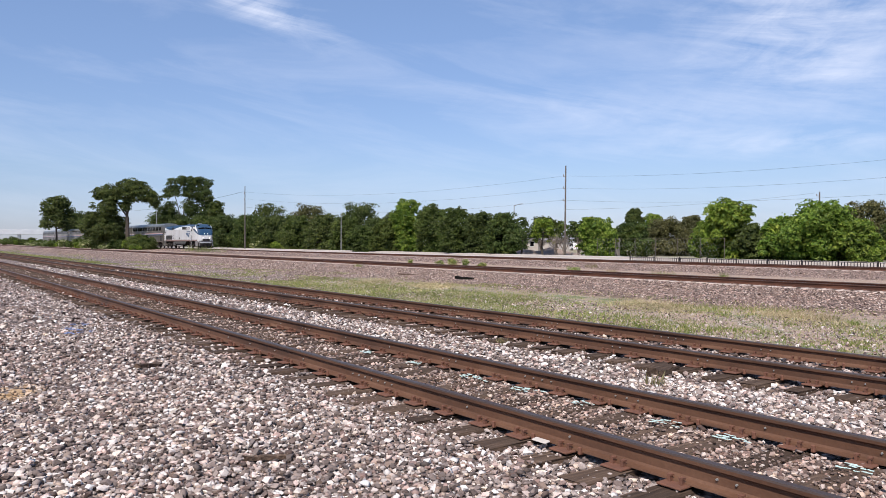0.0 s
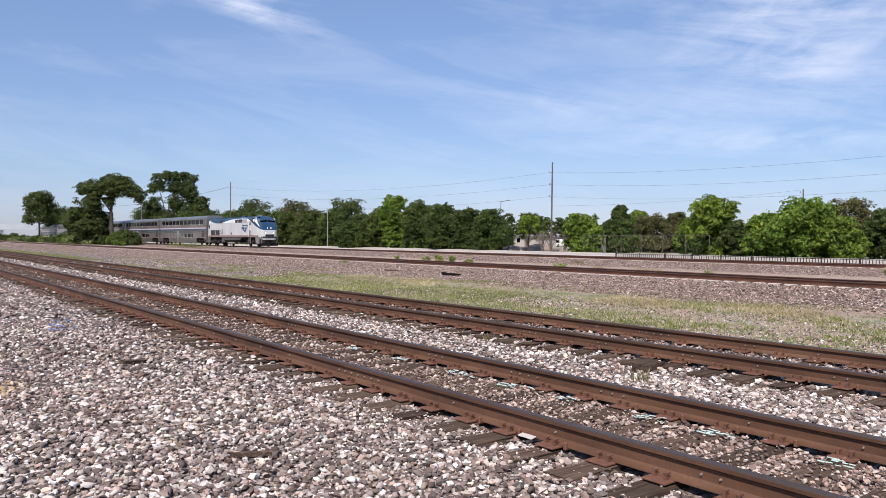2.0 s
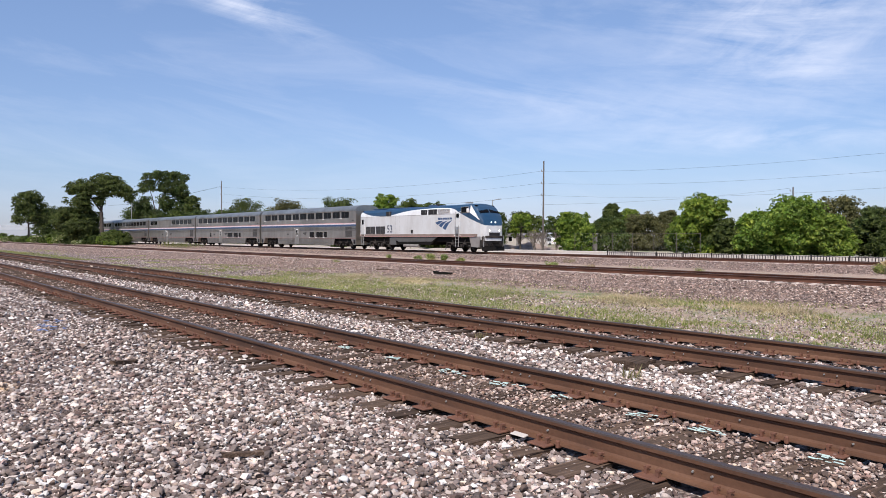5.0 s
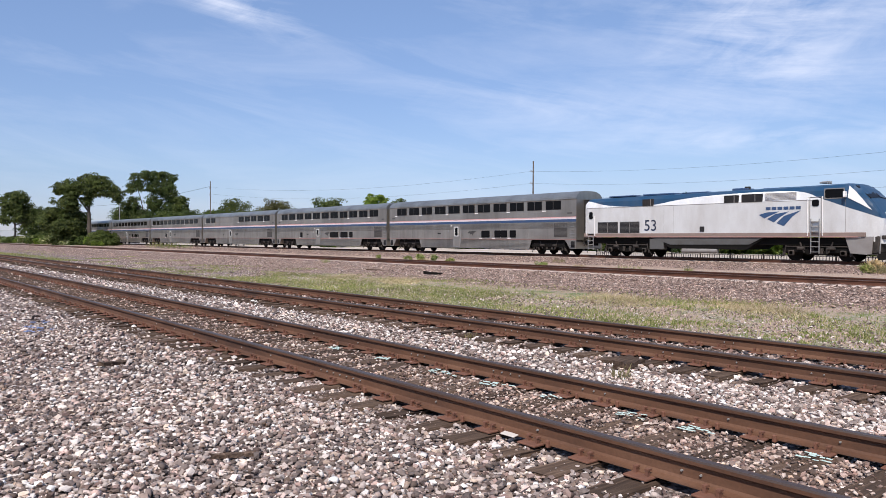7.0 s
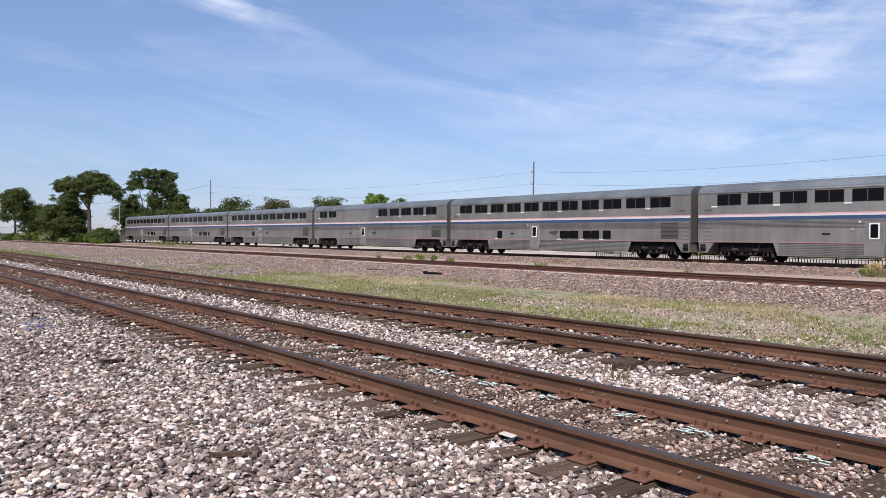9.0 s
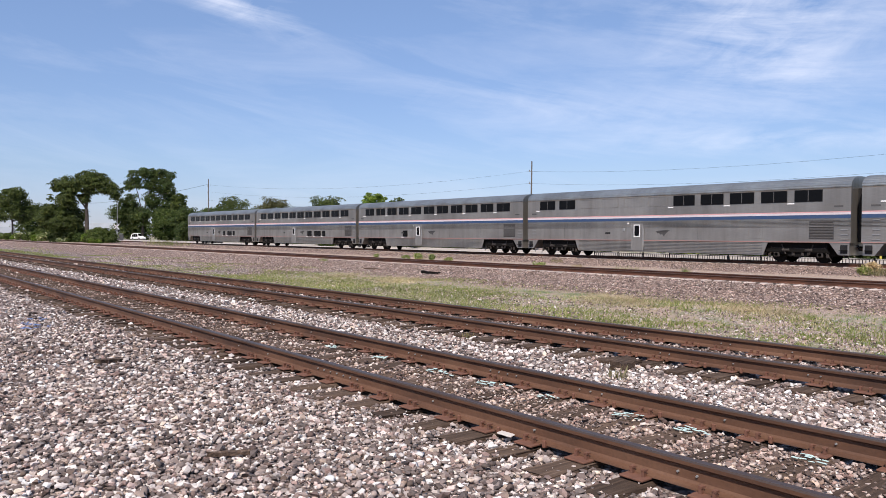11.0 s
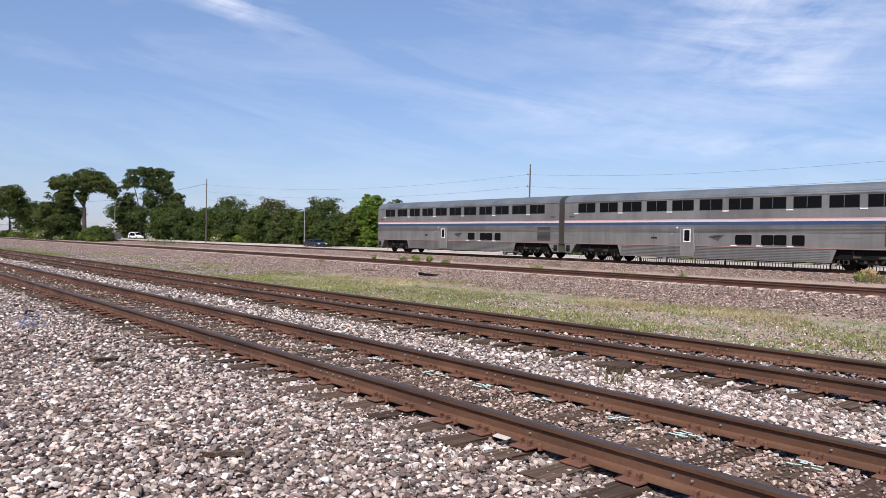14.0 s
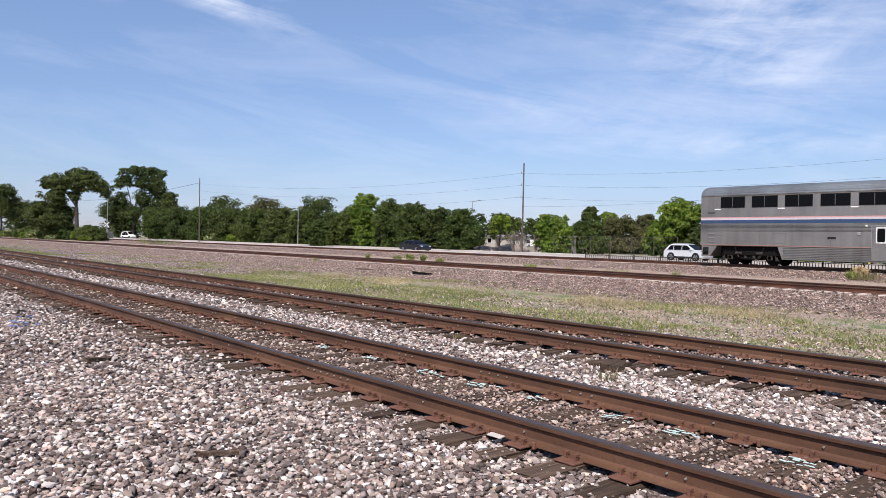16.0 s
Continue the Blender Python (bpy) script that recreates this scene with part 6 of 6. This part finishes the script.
def vehicle(name, label, category, length, height, width, paint, suv):
    """A car along +x; the body is drawn as a side outline, the cabin narrows to the roof."""
    global TYRE
    v = thing(name, label, category, "cars on the road")
    h, L = height, length
    lower = [(-L / 2, 0.38), (-L / 2 + 0.02, 0.75), (-L / 2 + 0.12, 0.95), (-L * 0.2, 0.98), (L * 0.24, 0.97), (L / 2 - 0.35, 0.85 if not suv else 0.9), (L / 2 - 0.08, 0.7), (L / 2, 0.45), (L / 2 - 0.1, 0.25), (-L / 2 + 0.1, 0.25)]
    bm = plate(lower, -width / 2, width / 2)
    bmesh.ops.bevel(bm, geom=[e for e in bm.edges if abs((e.verts[0].co - e.verts[1].co).y) < 0.01], offset=0.07, segments=2, affect="EDGES")
    part("body", bm, paint, v)
    if suv:
        roof = [(-L / 2 + 0.1, 0.93), (-L / 2 + 0.46, h - 0.24), (-L / 2 + 0.85, h - 0.05), (-L * 0.14, h), (0, h - 0.01), (L * 0.08, h - 0.1), (L * 0.3, 0.95)]
    else:
        roof = [(-L * 0.42, 0.93), (-L * 0.22, h - 0.06), (-L * 0.08, h), (L * 0.06, h - 0.04), (L * 0.27, 0.93)]
    bm = bmesh.new()
    ys = lambda z: width / 2 - 0.03 - 0.16 * max(0, z - 0.93) / (h - 0.93)
    a = [bm.verts.new((x, -ys(z), z)) for x, z in roof]
    b = [bm.verts.new((x, ys(z), z)) for x, z in roof]
    n = len(roof)
    bm.faces.new(a)
    bm.faces.new(b[::-1])
    for i in range(n):
        bm.faces.new((a[(i + 1) % n], a[i], b[i], b[(i + 1) % n]))
    bmesh.ops.recalc_face_normals(bm, faces=bm.faces[:])
    bmesh.ops.bevel(bm, geom=bm.edges[:], offset=0.04, segments=2, affect="EDGES", clamp_overlap=True)
    part("cabin", bm, paint, v)
    z0, z1 = (1.0, h - 0.18) if suv else (1.0, h - 0.13)
    for x0, x1, t0, t1 in (((-0.4, -0.25, -0.32, -0.25), (-0.235, -0.045, -0.235, -0.045), (-0.03, 0.22, -0.03, 0.07)) if suv else ((-0.28, -0.08, -0.19, -0.08), (-0.06, 0.2, -0.06, 0.085))):
        for s in (-1, 1):
            bm = bmesh.new()
            pts = [(x0 * L, z0), (x1 * L, z0), (t1 * L, z1), (t0 * L, z1)]
            o = [bm.verts.new((x, s * (ys(z) + 0.012), z)) for x, z in pts]
            i_ = [bm.verts.new((x, s * (ys(z) - 0.03), z)) for x, z in pts]
            bm.faces.new(o)
            bm.faces.new(i_[::-1])
            for k in range(4):
                bm.faces.new((o[k], i_[k], i_[(k + 1) % 4], o[(k + 1) % 4]))
            bmesh.ops.recalc_face_normals(bm, faces=bm.faces[:])
            part("side_window", bm, M["glass"], v)
    # sloped front glass between the pillars
    fx0, fz0, fx1, fz1 = (L * 0.27, 1.0, L * 0.095, h - 0.13) if suv else (L * 0.255, 0.97, L * 0.085, h - 0.09)
    bm = bmesh.new()
    o = [bm.verts.new((x + 0.03, s * (ys(z) - 0.12), z + 0.035)) for x, z, s in ((fx0, fz0, -1), (fx0, fz0, 1), (fx1, fz1, 1), (fx1, fz1, -1))]
    q = [bm.verts.new(v_.co - Vector((0.05, 0, 0.05))) for v_ in o]
    bm.faces.new(o)
    bm.faces.new(q[::-1])
    for k in range(4):
        bm.faces.new((o[k], q[k], q[(k + 1) % 4], o[(k + 1) % 4]))
    bmesh.ops.recalc_face_normals(bm, faces=bm.faces[:])
    part("windshield", bm, M["glass"], v)
    if suv:
        for s in (-1, 1):
            part("roof_rail", between((-L * 0.34, s * (width / 2 - 0.22), h + 0.03), (L * 0.02, s * (width / 2 - 0.22), h + 0.02), 0.02, None, 6), M["black"], v)
    TYRE = TYRE or as_mesh("tyre", disc(0.34, 0.22, (0, -0.11, 0), 20), M["rubber"])
    for x in (-L * 0.3, L * 0.31):
        for s in (-1, 1):
            w = part("wheel", TYRE, None, v, at=(x, s * (width / 2 - 0.07), 0.34))
            part("rim", spoked_rim(s), M["galv"], w, "grey alloy rim")
    for x in (-L * 0.3, L * 0.31):
        for s in (-1, 1):
            part("wheel_arch", disc(0.4, 0.03, (x, s * (width / 2 - 0.005) - 0.015, 0.36), 18), M["black"], v)
    for s in (-1, 1):
        part("headlight", box(0.2, 0.32, 0.14, (L / 2 - 0.1, s * (width / 2 - 0.25), 0.7), 0.03), M["white"], v)
        part("tail_light", box(0.1, 0.25, 0.2, (-L / 2 + 0.04, s * (width / 2 - 0.2), 0.8), 0.02), M["red"], v)
    part("mirror", box(0.14, 0.2, 0.12, (L * 0.2, -width / 2 - 0.08, 1.03), 0.03), paint, v)
    part("sill_trim", box(L * 0.5, 0.04, 0.14, (0, -width / 2 - 0.0, 0.32), 0.01), M["black"], v)
    return v


def car_paint(name, color):
    n = Nodes(name)
    n.set("Base Color", n.mix(n.noise(6, 3, 0.5, n.obj), color, tuple(c * 0.85 for c in color)))
    n.set("Roughness", 0.3)
    n.set("Coat Weight", 0.6)
    return n.mat


SEDAN = vehicle("sedan", "dark blue-black sedan driving along the road", "car", 4.45, 1.42, 1.8, car_paint("dark_car_paint", (0.008, 0.009, 0.013)), False)
SUV = vehicle("suv", "pale silver sport utility car driving along the road", "car", 4.3, 1.62, 1.82, car_paint("silver_car_paint", (0.6, 0.62, 0.64)), True)
VAN = vehicle("van", "white van parked far beyond the crossing", "van", 5.2, 2.1, 1.95, M["white"], True)
VAN.matrix_basis = pose(-240, 72, -0.4, 0, 0, 20)
for x, y, turn, scale in ((-140.2, 129.9, 25, 0.95), (-138.2, 132.3, 200, 0.9), (-135.4, 136.4, 40, 0.9), (-133.0, 139.3, 170, 0.9), (-130.8, 142.0, 20, 0.85)):
    w = vehicle("van", "white van parked in the yard behind the earth heap", "van", 5.2 * scale, 2.2 * scale, 1.95, M["white"], True)
    w.matrix_basis = pose(x, y, float(ground_z(y)), 0, 0, turn)




# ---------------------------------------------------------------- small things on the ballast
MARKS = [(-2.45, 0.3, 4), (-3.47, 0.3, -6), (-4.12, 0.26, 10), (-5.1, 0.2, -12), (-6.0, 0.24, 8), (-6.92, 0.3, -5), (-8.1, 0.2, 10), (-9.3, 0.22, 0)]
for x, l, a in MARKS:
    mk = thing("paint_mark", "pale teal sprayed paint mark on a tie and stones", "paint mark", "paint marks on the ties", at=pose(x, 5.49, -0.166, 0, 0, a))
    rr = random.Random(int(x * 100))
    for k in range(5):
        px, py = rr.uniform(-l / 2, -l / 4), -0.07 + k * 0.035 + rr.uniform(-0.02, 0.02)
        for q in range(rr.randint(1, 4)):
            ln = l * rr.uniform(0.1, 0.32)
            part("paint_streak", box(ln, rr.uniform(0.01, 0.026), 0.006, (px + ln / 2, py + rr.uniform(-0.012, 0.012), rr.uniform(-0.004, 0.006)), 0.002, rot=pose(0, 0, 0, 0, 0, rr.uniform(-14, 14))), M["teal"], mk)
            px += ln * rr.uniform(0.9, 1.9)

for k, (x, y) in enumerate([(-14.9, 2.56), (-14.4, 2.75), (-15.5, 2.9), (-14.1, 2.4)]):
    mk = thing("paint_mark", "faded blue sprayed paint on ballast stones", "paint mark", "blue paint on the stones", at=pose(x, y, -0.165, 0, 0, 30 * k))
    rr = random.Random(k)
    for q in range(6):
        part("paint_streak", box(rr.uniform(0.04, 0.12), rr.uniform(0.02, 0.04), 0.012, (rr.uniform(-0.2, 0.2), rr.uniform(-0.08, 0.08), rr.uniform(-0.01, 0.015)), 0.003, rot=pose(0, 0, 0, rr.uniform(-12, 12), rr.uniform(-12, 12), rr.uniform(0, 180))), M["bluemark"], mk)

scrap = thing("metal_plate", "pale metal plate lying beside the rail", "scrap", at=pose(-4.28, 4.14, -0.15, 6, 3, 8))
part("sheet", box(0.14, 0.065, 0.012, (0, 0, 0), 0.004), M["concrete"], scrap)


def plank(x, y, z, l, w, h, rz, seed, label, wood="tie"):
    rr = random.Random(seed)
    bm = box(l, w, h, (0, 0, 0))
    bmesh.ops.subdivide_edges(bm, edges=[e for e in bm.edges if e.calc_length() > l * 0.9], cuts=5)
    for v in bm.verts:
        v.co += Vector((0, rr.uniform(-0.07, 0.07) * w, rr.uniform(-0.15, 0.1) * h - 0.25 * h * (v.co.x / l)))
        v.co.x += rr.uniform(-0.08, 0.08) * l if abs(v.co.x) > l * 0.45 else 0
    ob = part("wood_scrap", bm, M[wood], None, "", pose(x, y, z, 2, 3, rz))
    tagged(ob, label, "wood scrap", "wood scraps on the stones")


plank(-9.93, 2.66, -0.17, 0.42, 0.1, 0.05, 112, 1, "weathered grey board splinter lying on ballast")
plank(-5.18, 2.23, -0.17, 0.36, 0.04, 0.03, 75, 2, "thin grey wood splinter lying on ballast")
plank(-27.9, 21.9, -0.31, 0.85, 0.14, 0.12, 45, 3, "dark broken tie end lying on the gravel slope", "dark")
plank(-5.85, 7.78, -0.185, 0.2, 0.42, 0.12, 8, 4, "dark broken wooden tie end in ballast")
plank(-10.5, 9.4, -0.17, 0.5, 0.12, 0.06, 40, 6, "weathered grey board splinter lying on ballast")
plank(-33.0, 22.0, -0.33, 0.9, 0.06, 0.06, 60, 7, "dark stick lying on gravel")


# ---------------------------------------------------------------- loose ballast and grass
def broken_stone(seed):
    """A crushed stone: the hull of a few spread points on a ball; returns verts and triangles."""
    rng = np.random.default_rng(seed)
    p = rng.normal(size=(8, 3))
    for _ in range(25):
        p /= np.linalg.norm(p, axis=1)[:, None]
        gap = p[:, None] - p[None]
        p += 0.06 * (gap / (np.linalg.norm(gap, axis=2)[..., None] ** 3 + 0.05)).sum(1)
    p /= np.linalg.norm(p, axis=1)[:, None]
    p *= rng.uniform(0.82, 1.15, (8, 1))
    bm = bmesh.new()
    for q in p:
        bm.verts.new(q)
    bmesh.ops.convex_hull(bm, input=bm.verts[:])
    bmesh.ops.triangulate(bm, faces=bm.faces[:])
    bm.verts.index_update()
    bmesh.ops.recalc_face_normals(bm, faces=bm.faces[:])
    v = np.array([q.co[:] for q in bm.verts])
    f = np.array([[q.index for q in g.verts] for g in bm.faces])
    bm.free()
    return v, f


def stones():
    rng = np.random.default_rng(11)
    # far stones are simple wedges: four upper faces and a two-piece base
    octa = np.array([(1, 0, -0.35), (-1, 0, -0.35), (0, 1, -0.35), (0, -1, -0.35), (0, 0, 0.9)])
    octa_tri = np.array([(0, 2, 4), (2, 1, 4), (1, 3, 4), (3, 0, 4), (2, 0, 3), (2, 3, 1)])
    P = []
    for d0, d1, dens, k in ((3.8, 9.0, 1500, 0.99), (9.0, 16.0, 400, 1.2), (16.0, 30.0, 95, 1.5), (30.0, 62.0, 24, 1.9)):
        n = int(dens * 1.31 / 2 * (d1 * d1 - d0 * d0))
        d = np.sqrt(rng.uniform(d0 * d0, d1 * d1, n))
        a = rng.uniform(radians(16), radians(91), n)
        P.append(np.stack([-d * np.sin(a), d * np.cos(a), np.full(n, k)], 1))
    # the gravel shoulder of the third track
    n = 38000
    P.append(np.stack([rng.uniform(-62, -6, n), 25.2 - 5.0 * rng.random(n) ** 1.2, rng.choice((0.85, 1.15, 1.45), n)], 1))
    P.append(np.stack([rng.uniform(-62, -6, 7000), rng.uniform(36.5, 44, 7000), np.full(7000, 1.5)], 1))
    # sparse stones in the grass, thickest beside the second track, and bare gravel farther along
    P.append(np.stack([rng.uniform(-36, -3, 24000), 11.6 + 6.5 * rng.random(24000) ** 1.2, rng.choice((0.7, 0.95, 1.25), 24000)], 1))
    P.append(np.stack([rng.uniform(-66, -33, 11000), rng.uniform(11.5, 21, 11000), np.full(11000, 1.35)], 1))
    extra = 38000 + 7000 + 24000 + 11000
    P = np.concatenate(P)
    y = P[:, 1]
    keep = ((y < 11.7) | (np.arange(len(P)) >= len(P) - extra)) & (y > -3)
    for yr in (4.2735, 5.7785, 8.4565, 9.9615):
        keep &= abs(y - yr) > 0.085
    on_track = (abs(y - 5.026) < 1.3) | (abs(y - 9.209) < 1.3)
    first = np.where(abs(y - 5.026) < 1.4, 1.585, 1.4)
    ph = np.mod(first - P[:, 0] + 0.2565, 0.513) - 0.2565
    on_tie = on_track & (abs(ph) < 0.13)
    between_rails = (abs(y - 5.026) < 0.75) | (abs(y - 9.209) < 0.75)
    roll = rng.random(len(P))
    keep &= ~on_tie | (roll < np.where(between_rails, np.where(np.hypot(P[:, 0], y) < 10, 0.3, 0.55), np.where(P[:, 0] > -7.5, 0.3, 0.1)))
    P, on_tie = P[keep], on_tie[keep]
    n = len(P)
    r = np.clip(rng.lognormal(math.log(0.0186), 0.27, n), 0.01, 0.036) * P[:, 2]
    inner = abs(P[:, 1] - 5.026) < 0.72
    r = np.where(on_tie, r * 0.62, np.where(inner, r * 0.88, r))
    z = ground_z(P[:, 1]) + r * rng.uniform(-0.5, 1.3, n) + np.where(on_tie, 0.022, 0)
    # most stones have settled on a flat side
    turn, lean, tilt = rng.uniform(0, math.pi, n), rng.uniform(0, 2 * math.pi, n), rng.normal(size=n) * 0.24
    q = np.stack([np.cos(turn) * np.cos(tilt), np.sin(tilt) * np.cos(lean), np.sin(tilt) * np.sin(lean), np.sin(turn) * np.cos(tilt)], 1)
    q /= np.linalg.norm(q, axis=1)[:, None]
    w_, x_, y_, z_ = q.T
    R = np.stack([np.stack([1 - 2 * (y_ ** 2 + z_ ** 2), 2 * (x_ * y_ - z_ * w_), 2 * (x_ * z_ + y_ * w_)], 1), np.stack([2 * (x_ * y_ + z_ * w_), 1 - 2 * (x_ ** 2 + z_ ** 2), 2 * (y_ * z_ - x_ * w_)], 1),
                  np.stack([2 * (x_ * z_ - y_ * w_), 2 * (y_ * z_ + x_ * w_), 1 - 2 * (x_ ** 2 + y_ ** 2)], 1)], 1)
    far = np.hypot(P[:, 0], P[:, 1])
    verts, faces, soft, base = [], [], [], 0
    kinds = [broken_stone(k) for k in range(7)]
    which = rng.integers(0, len(kinds), n)
    sets = [(*s, (far < 13.0) & (which == k), 0.06) for k, s in enumerate(kinds)] + [(octa, octa_tri, far >= 13.0, 0.2)]
    for shape, tri, pick, jit in sets:
        c, k = int(pick.sum()), len(shape)
        v = (shape[None] + rng.normal(size=(c, k, 3)) * jit) * rng.uniform(0.92, 1.08, (c, k, 1)) * np.array([1.36, 1.0, 0.74])
        v = v * rng.uniform(0.8, 1.2, (c, 1, 3))
        v = np.einsum("nij,nkj->nki", R[pick], v) * r[pick][:, None, None]
        v += np.stack([P[pick, 0], P[pick, 1], z[pick]], 1)[:, None]
        verts.append(v.reshape(-1, 3))
        faces.append((base + np.arange(c)[:, None, None] * k + tri[None]).reshape(-1, 3))
        # some stones are broken sharp, others worn round
        soft.append(np.repeat(rng.random(c) < 0.28, len(tri)))
        base += c * k
    soft = np.concatenate(soft)
    ob = part("ballast_stones", raw_mesh("ballast_stones", np.concatenate(verts), np.concatenate(faces), soft), M["stone"])
    tagged(ob, "loose angular crushed ballast stones, grey, pinkish and white", "gravel", kind="stuff")


def grass():
    rng = np.random.default_rng(12)
    n = 300000
    x, y = rng.uniform(-75, 0, n), rng.uniform(12.2, 21.3, n)
    patch = np.sin(x * 0.9 + 2 * np.sin(y * 0.8)) + np.sin(x * 0.37 - y * 1.3) + rng.normal(size=n) * 0.6
    lush = lambda x0, x1, y0, y1: np.clip(np.minimum(np.minimum(x - x0, x1 - x) / 1.2, np.minimum(y - y0, y1 - y) / 0.5), -1, 1)
    grow = np.maximum.reduce([lush(-34.5, -16.5, 12.6, 17.6) * 1.7, lush(-19, -11, 12.2, 15.6) * 1.0, lush(-13, 0, 12.1, 14.6) * 0.5, lush(-52, -38, 11.8, 13.6) * 0.9, lush(-76, -64, 12.0, 15.0) * 1.6])
    k = patch * 0.8 + grow > 0.75
    k |= (rng.random(n) < 0.1) & (x > -34)
    x, y = x[k], y[k]
    n = len(x)
    h = rng.uniform(0.02, 0.1, n)
    base = np.stack([x, y, ground_z(y) - 0.01], 1)
    tip = base + np.stack([rng.normal(size=n) * h * 0.4, rng.normal(size=n) * h * 0.4, h], 1)
    s = np.stack([rng.uniform(0.006, 0.016, n), rng.uniform(-0.01, 0.01, n), np.zeros(n)], 1)
    v = np.stack([base - s, base + s, tip], 1).reshape(-1, 3)
    # tufts: bunches of taller blades round common roots
    c = 3600
    cx, cy = rng.uniform(-46, -4, c), 12.3 + 6.2 * rng.random(c)
    wave = np.sin(cx * 0.55 + 1.3 * np.sin(cy * 1.1)) + 0.7 * np.sin(cx * 1.7 - cy * 0.9) + rng.normal(size=c) * 0.5
    near = (wave > np.where(cx < -16, -0.35, 0.8)) & ((cy < 15.2) | (cy > 17.0) | (rng.random(c) < 0.25))
    cx, cy = cx[near], cy[near]
    q = 16
    tx, ty = np.repeat(cx, q) + rng.normal(size=len(cx) * q) * 0.07, np.repeat(cy, q) + rng.normal(size=len(cx) * q) * 0.07
    th = np.repeat(rng.uniform(0.045, 0.13, len(cx)), q) * rng.uniform(0.5, 1.0, len(tx))
    base = np.stack([tx, ty, ground_z(ty) - 0.01], 1)
    tip = base + np.stack([rng.normal(size=len(tx)) * th * 0.55, rng.normal(size=len(tx)) * th * 0.55, th], 1)
    s = np.stack([rng.uniform(0.006, 0.013, len(tx)), rng.uniform(-0.008, 0.008, len(tx)), np.zeros(len(tx))], 1)
    v = np.concatenate([v, np.stack([base - s, base + s, tip], 1).reshape(-1, 3)])
    # coarser growth farther along the strip
    m = 45000
    x, y = rng.uniform(-240, -70, m), rng.uniform(12.2, 20.5, m)
    k = np.sin(x * 0.11 + np.sin(y * 0.7)) * 0.7 + rng.normal(size=m) * 0.6 + np.where(y < 15, 0.7, -1.1) > 0.35
    x, y = x[k], y[k]
    m = len(x)
    h = rng.uniform(0.05, 0.2, m)
    base = np.stack([x, y, ground_z(y) - 0.01], 1)
    tip = base + np.stack([rng.normal(size=m) * h * 0.4, rng.normal(size=m) * h * 0.4, h], 1)
    s = np.stack([rng.uniform(0.02, 0.05, m), rng.uniform(-0.03, 0.03, m), np.zeros(m)], 1)
    v = np.concatenate([v, np.stack([base - s, base + s, tip], 1).reshape(-1, 3)])
    f = np.arange(len(v)).reshape(-1, 3)
    tagged(part("grass", raw_mesh("grass", v, f), M["grass"]), "short patchy green and dry grass on the strip", "grass", kind="stuff")


def straw():
    """Bleached dry grass along the foot of the third track's gravel slope and in bare patches."""
    rng = np.random.default_rng(21)
    n = 60000
    x, y = rng.uniform(-40, -4, n), 18.5 + rng.normal(size=n) * 1.0
    keep = (np.sin(x * 0.42 + 0.6) + 0.8 * np.sin(x * 1.15 + y) + rng.normal(size=n) * 0.5 > 0.95) & (y < 21.2)
    x, y = x[keep], y[keep]
    n = len(x)
    h = rng.uniform(0.03, 0.16, n)
    base = np.stack([x, y, ground_z(y) - 0.01], 1)
    tip = base + np.stack([rng.normal(size=n) * h * 0.9, rng.normal(size=n) * h * 0.9, h * 0.8], 1)
    s = np.stack([rng.uniform(0.006, 0.014, n), rng.uniform(-0.01, 0.01, n), np.zeros(n)], 1)
    v = np.stack([base - s, base + s, tip], 1).reshape(-1, 3)
    tagged(part("dry_grass", raw_mesh("dry_grass", v, np.arange(len(v)).reshape(-1, 3)), M["drygrass"]), "bleached dry grass at the foot of the gravel slope", "dry grass", kind="stuff")


stones()
grass()
straw()


# ---------------------------------------------------------------- what moves
def motions():
    train = [(0.0, -156.4), (2.0, -122.7), (4.2, -85.5), (7.0, -38.0), (9.0, -2.1), (12.5, 61.8), (14.0, 90.2), (16.0, 128.5)]
    walk(ENGINE, [(t, pose(x, 45.75, 0)) for t, x in train])
    for k, car in enumerate(CARS):
        walk(car, [(t, pose(x - 25.91 * k, 45.75, 0)) for t, x in train])
    times = [k / FPS for k in range(int(16 * FPS) + 1)]
    road = [(0.0, -230.0), (16.0, -39.55)]
    for thing_, path, radius in ((ENGINE, train, 0.46), *((car, train, 0.46) for car in CARS)):
        xs = np.interp(times, [t for t, x in path], [x for t, x in path])
        for bogie in thing_.children:
            for w in bogie.children:
                if w.name.startswith("wheel"):
                    rest = w.matrix_basis.copy()
                    hub = Matrix.Translation(rest.translation)
                    turn = hub.inverted() @ rest
                    walk(w, [(t, hub @ Matrix.Rotation((x - xs[0]) / radius, 4, "Y") @ turn) for t, x in zip(times, xs)])
    cruise = [(0.0, -290.0), (13.0, -114.5), (14.5, -94.1), (16.0, -74.1)]
    for car, path in ((SEDAN, cruise), (SUV, road)):
        xs = np.interp(times, [t for t, x in path], [x for t, x in path])
        for w in car.children:
            if w.name.startswith("wheel") and "arch" not in w.name:
                hub = w.matrix_basis.copy()
                walk(w, [(t, hub @ Matrix.Rotation((x - xs[0]) / 0.34, 4, "Y")) for t, x in zip(times, xs)])
    walk(SEDAN, [(t, pose(x, 57, -0.4)) for t, x in cruise])
    walk(SUV, [(t, pose(x, 63.4, -0.4)) for t, x in road])


motions()
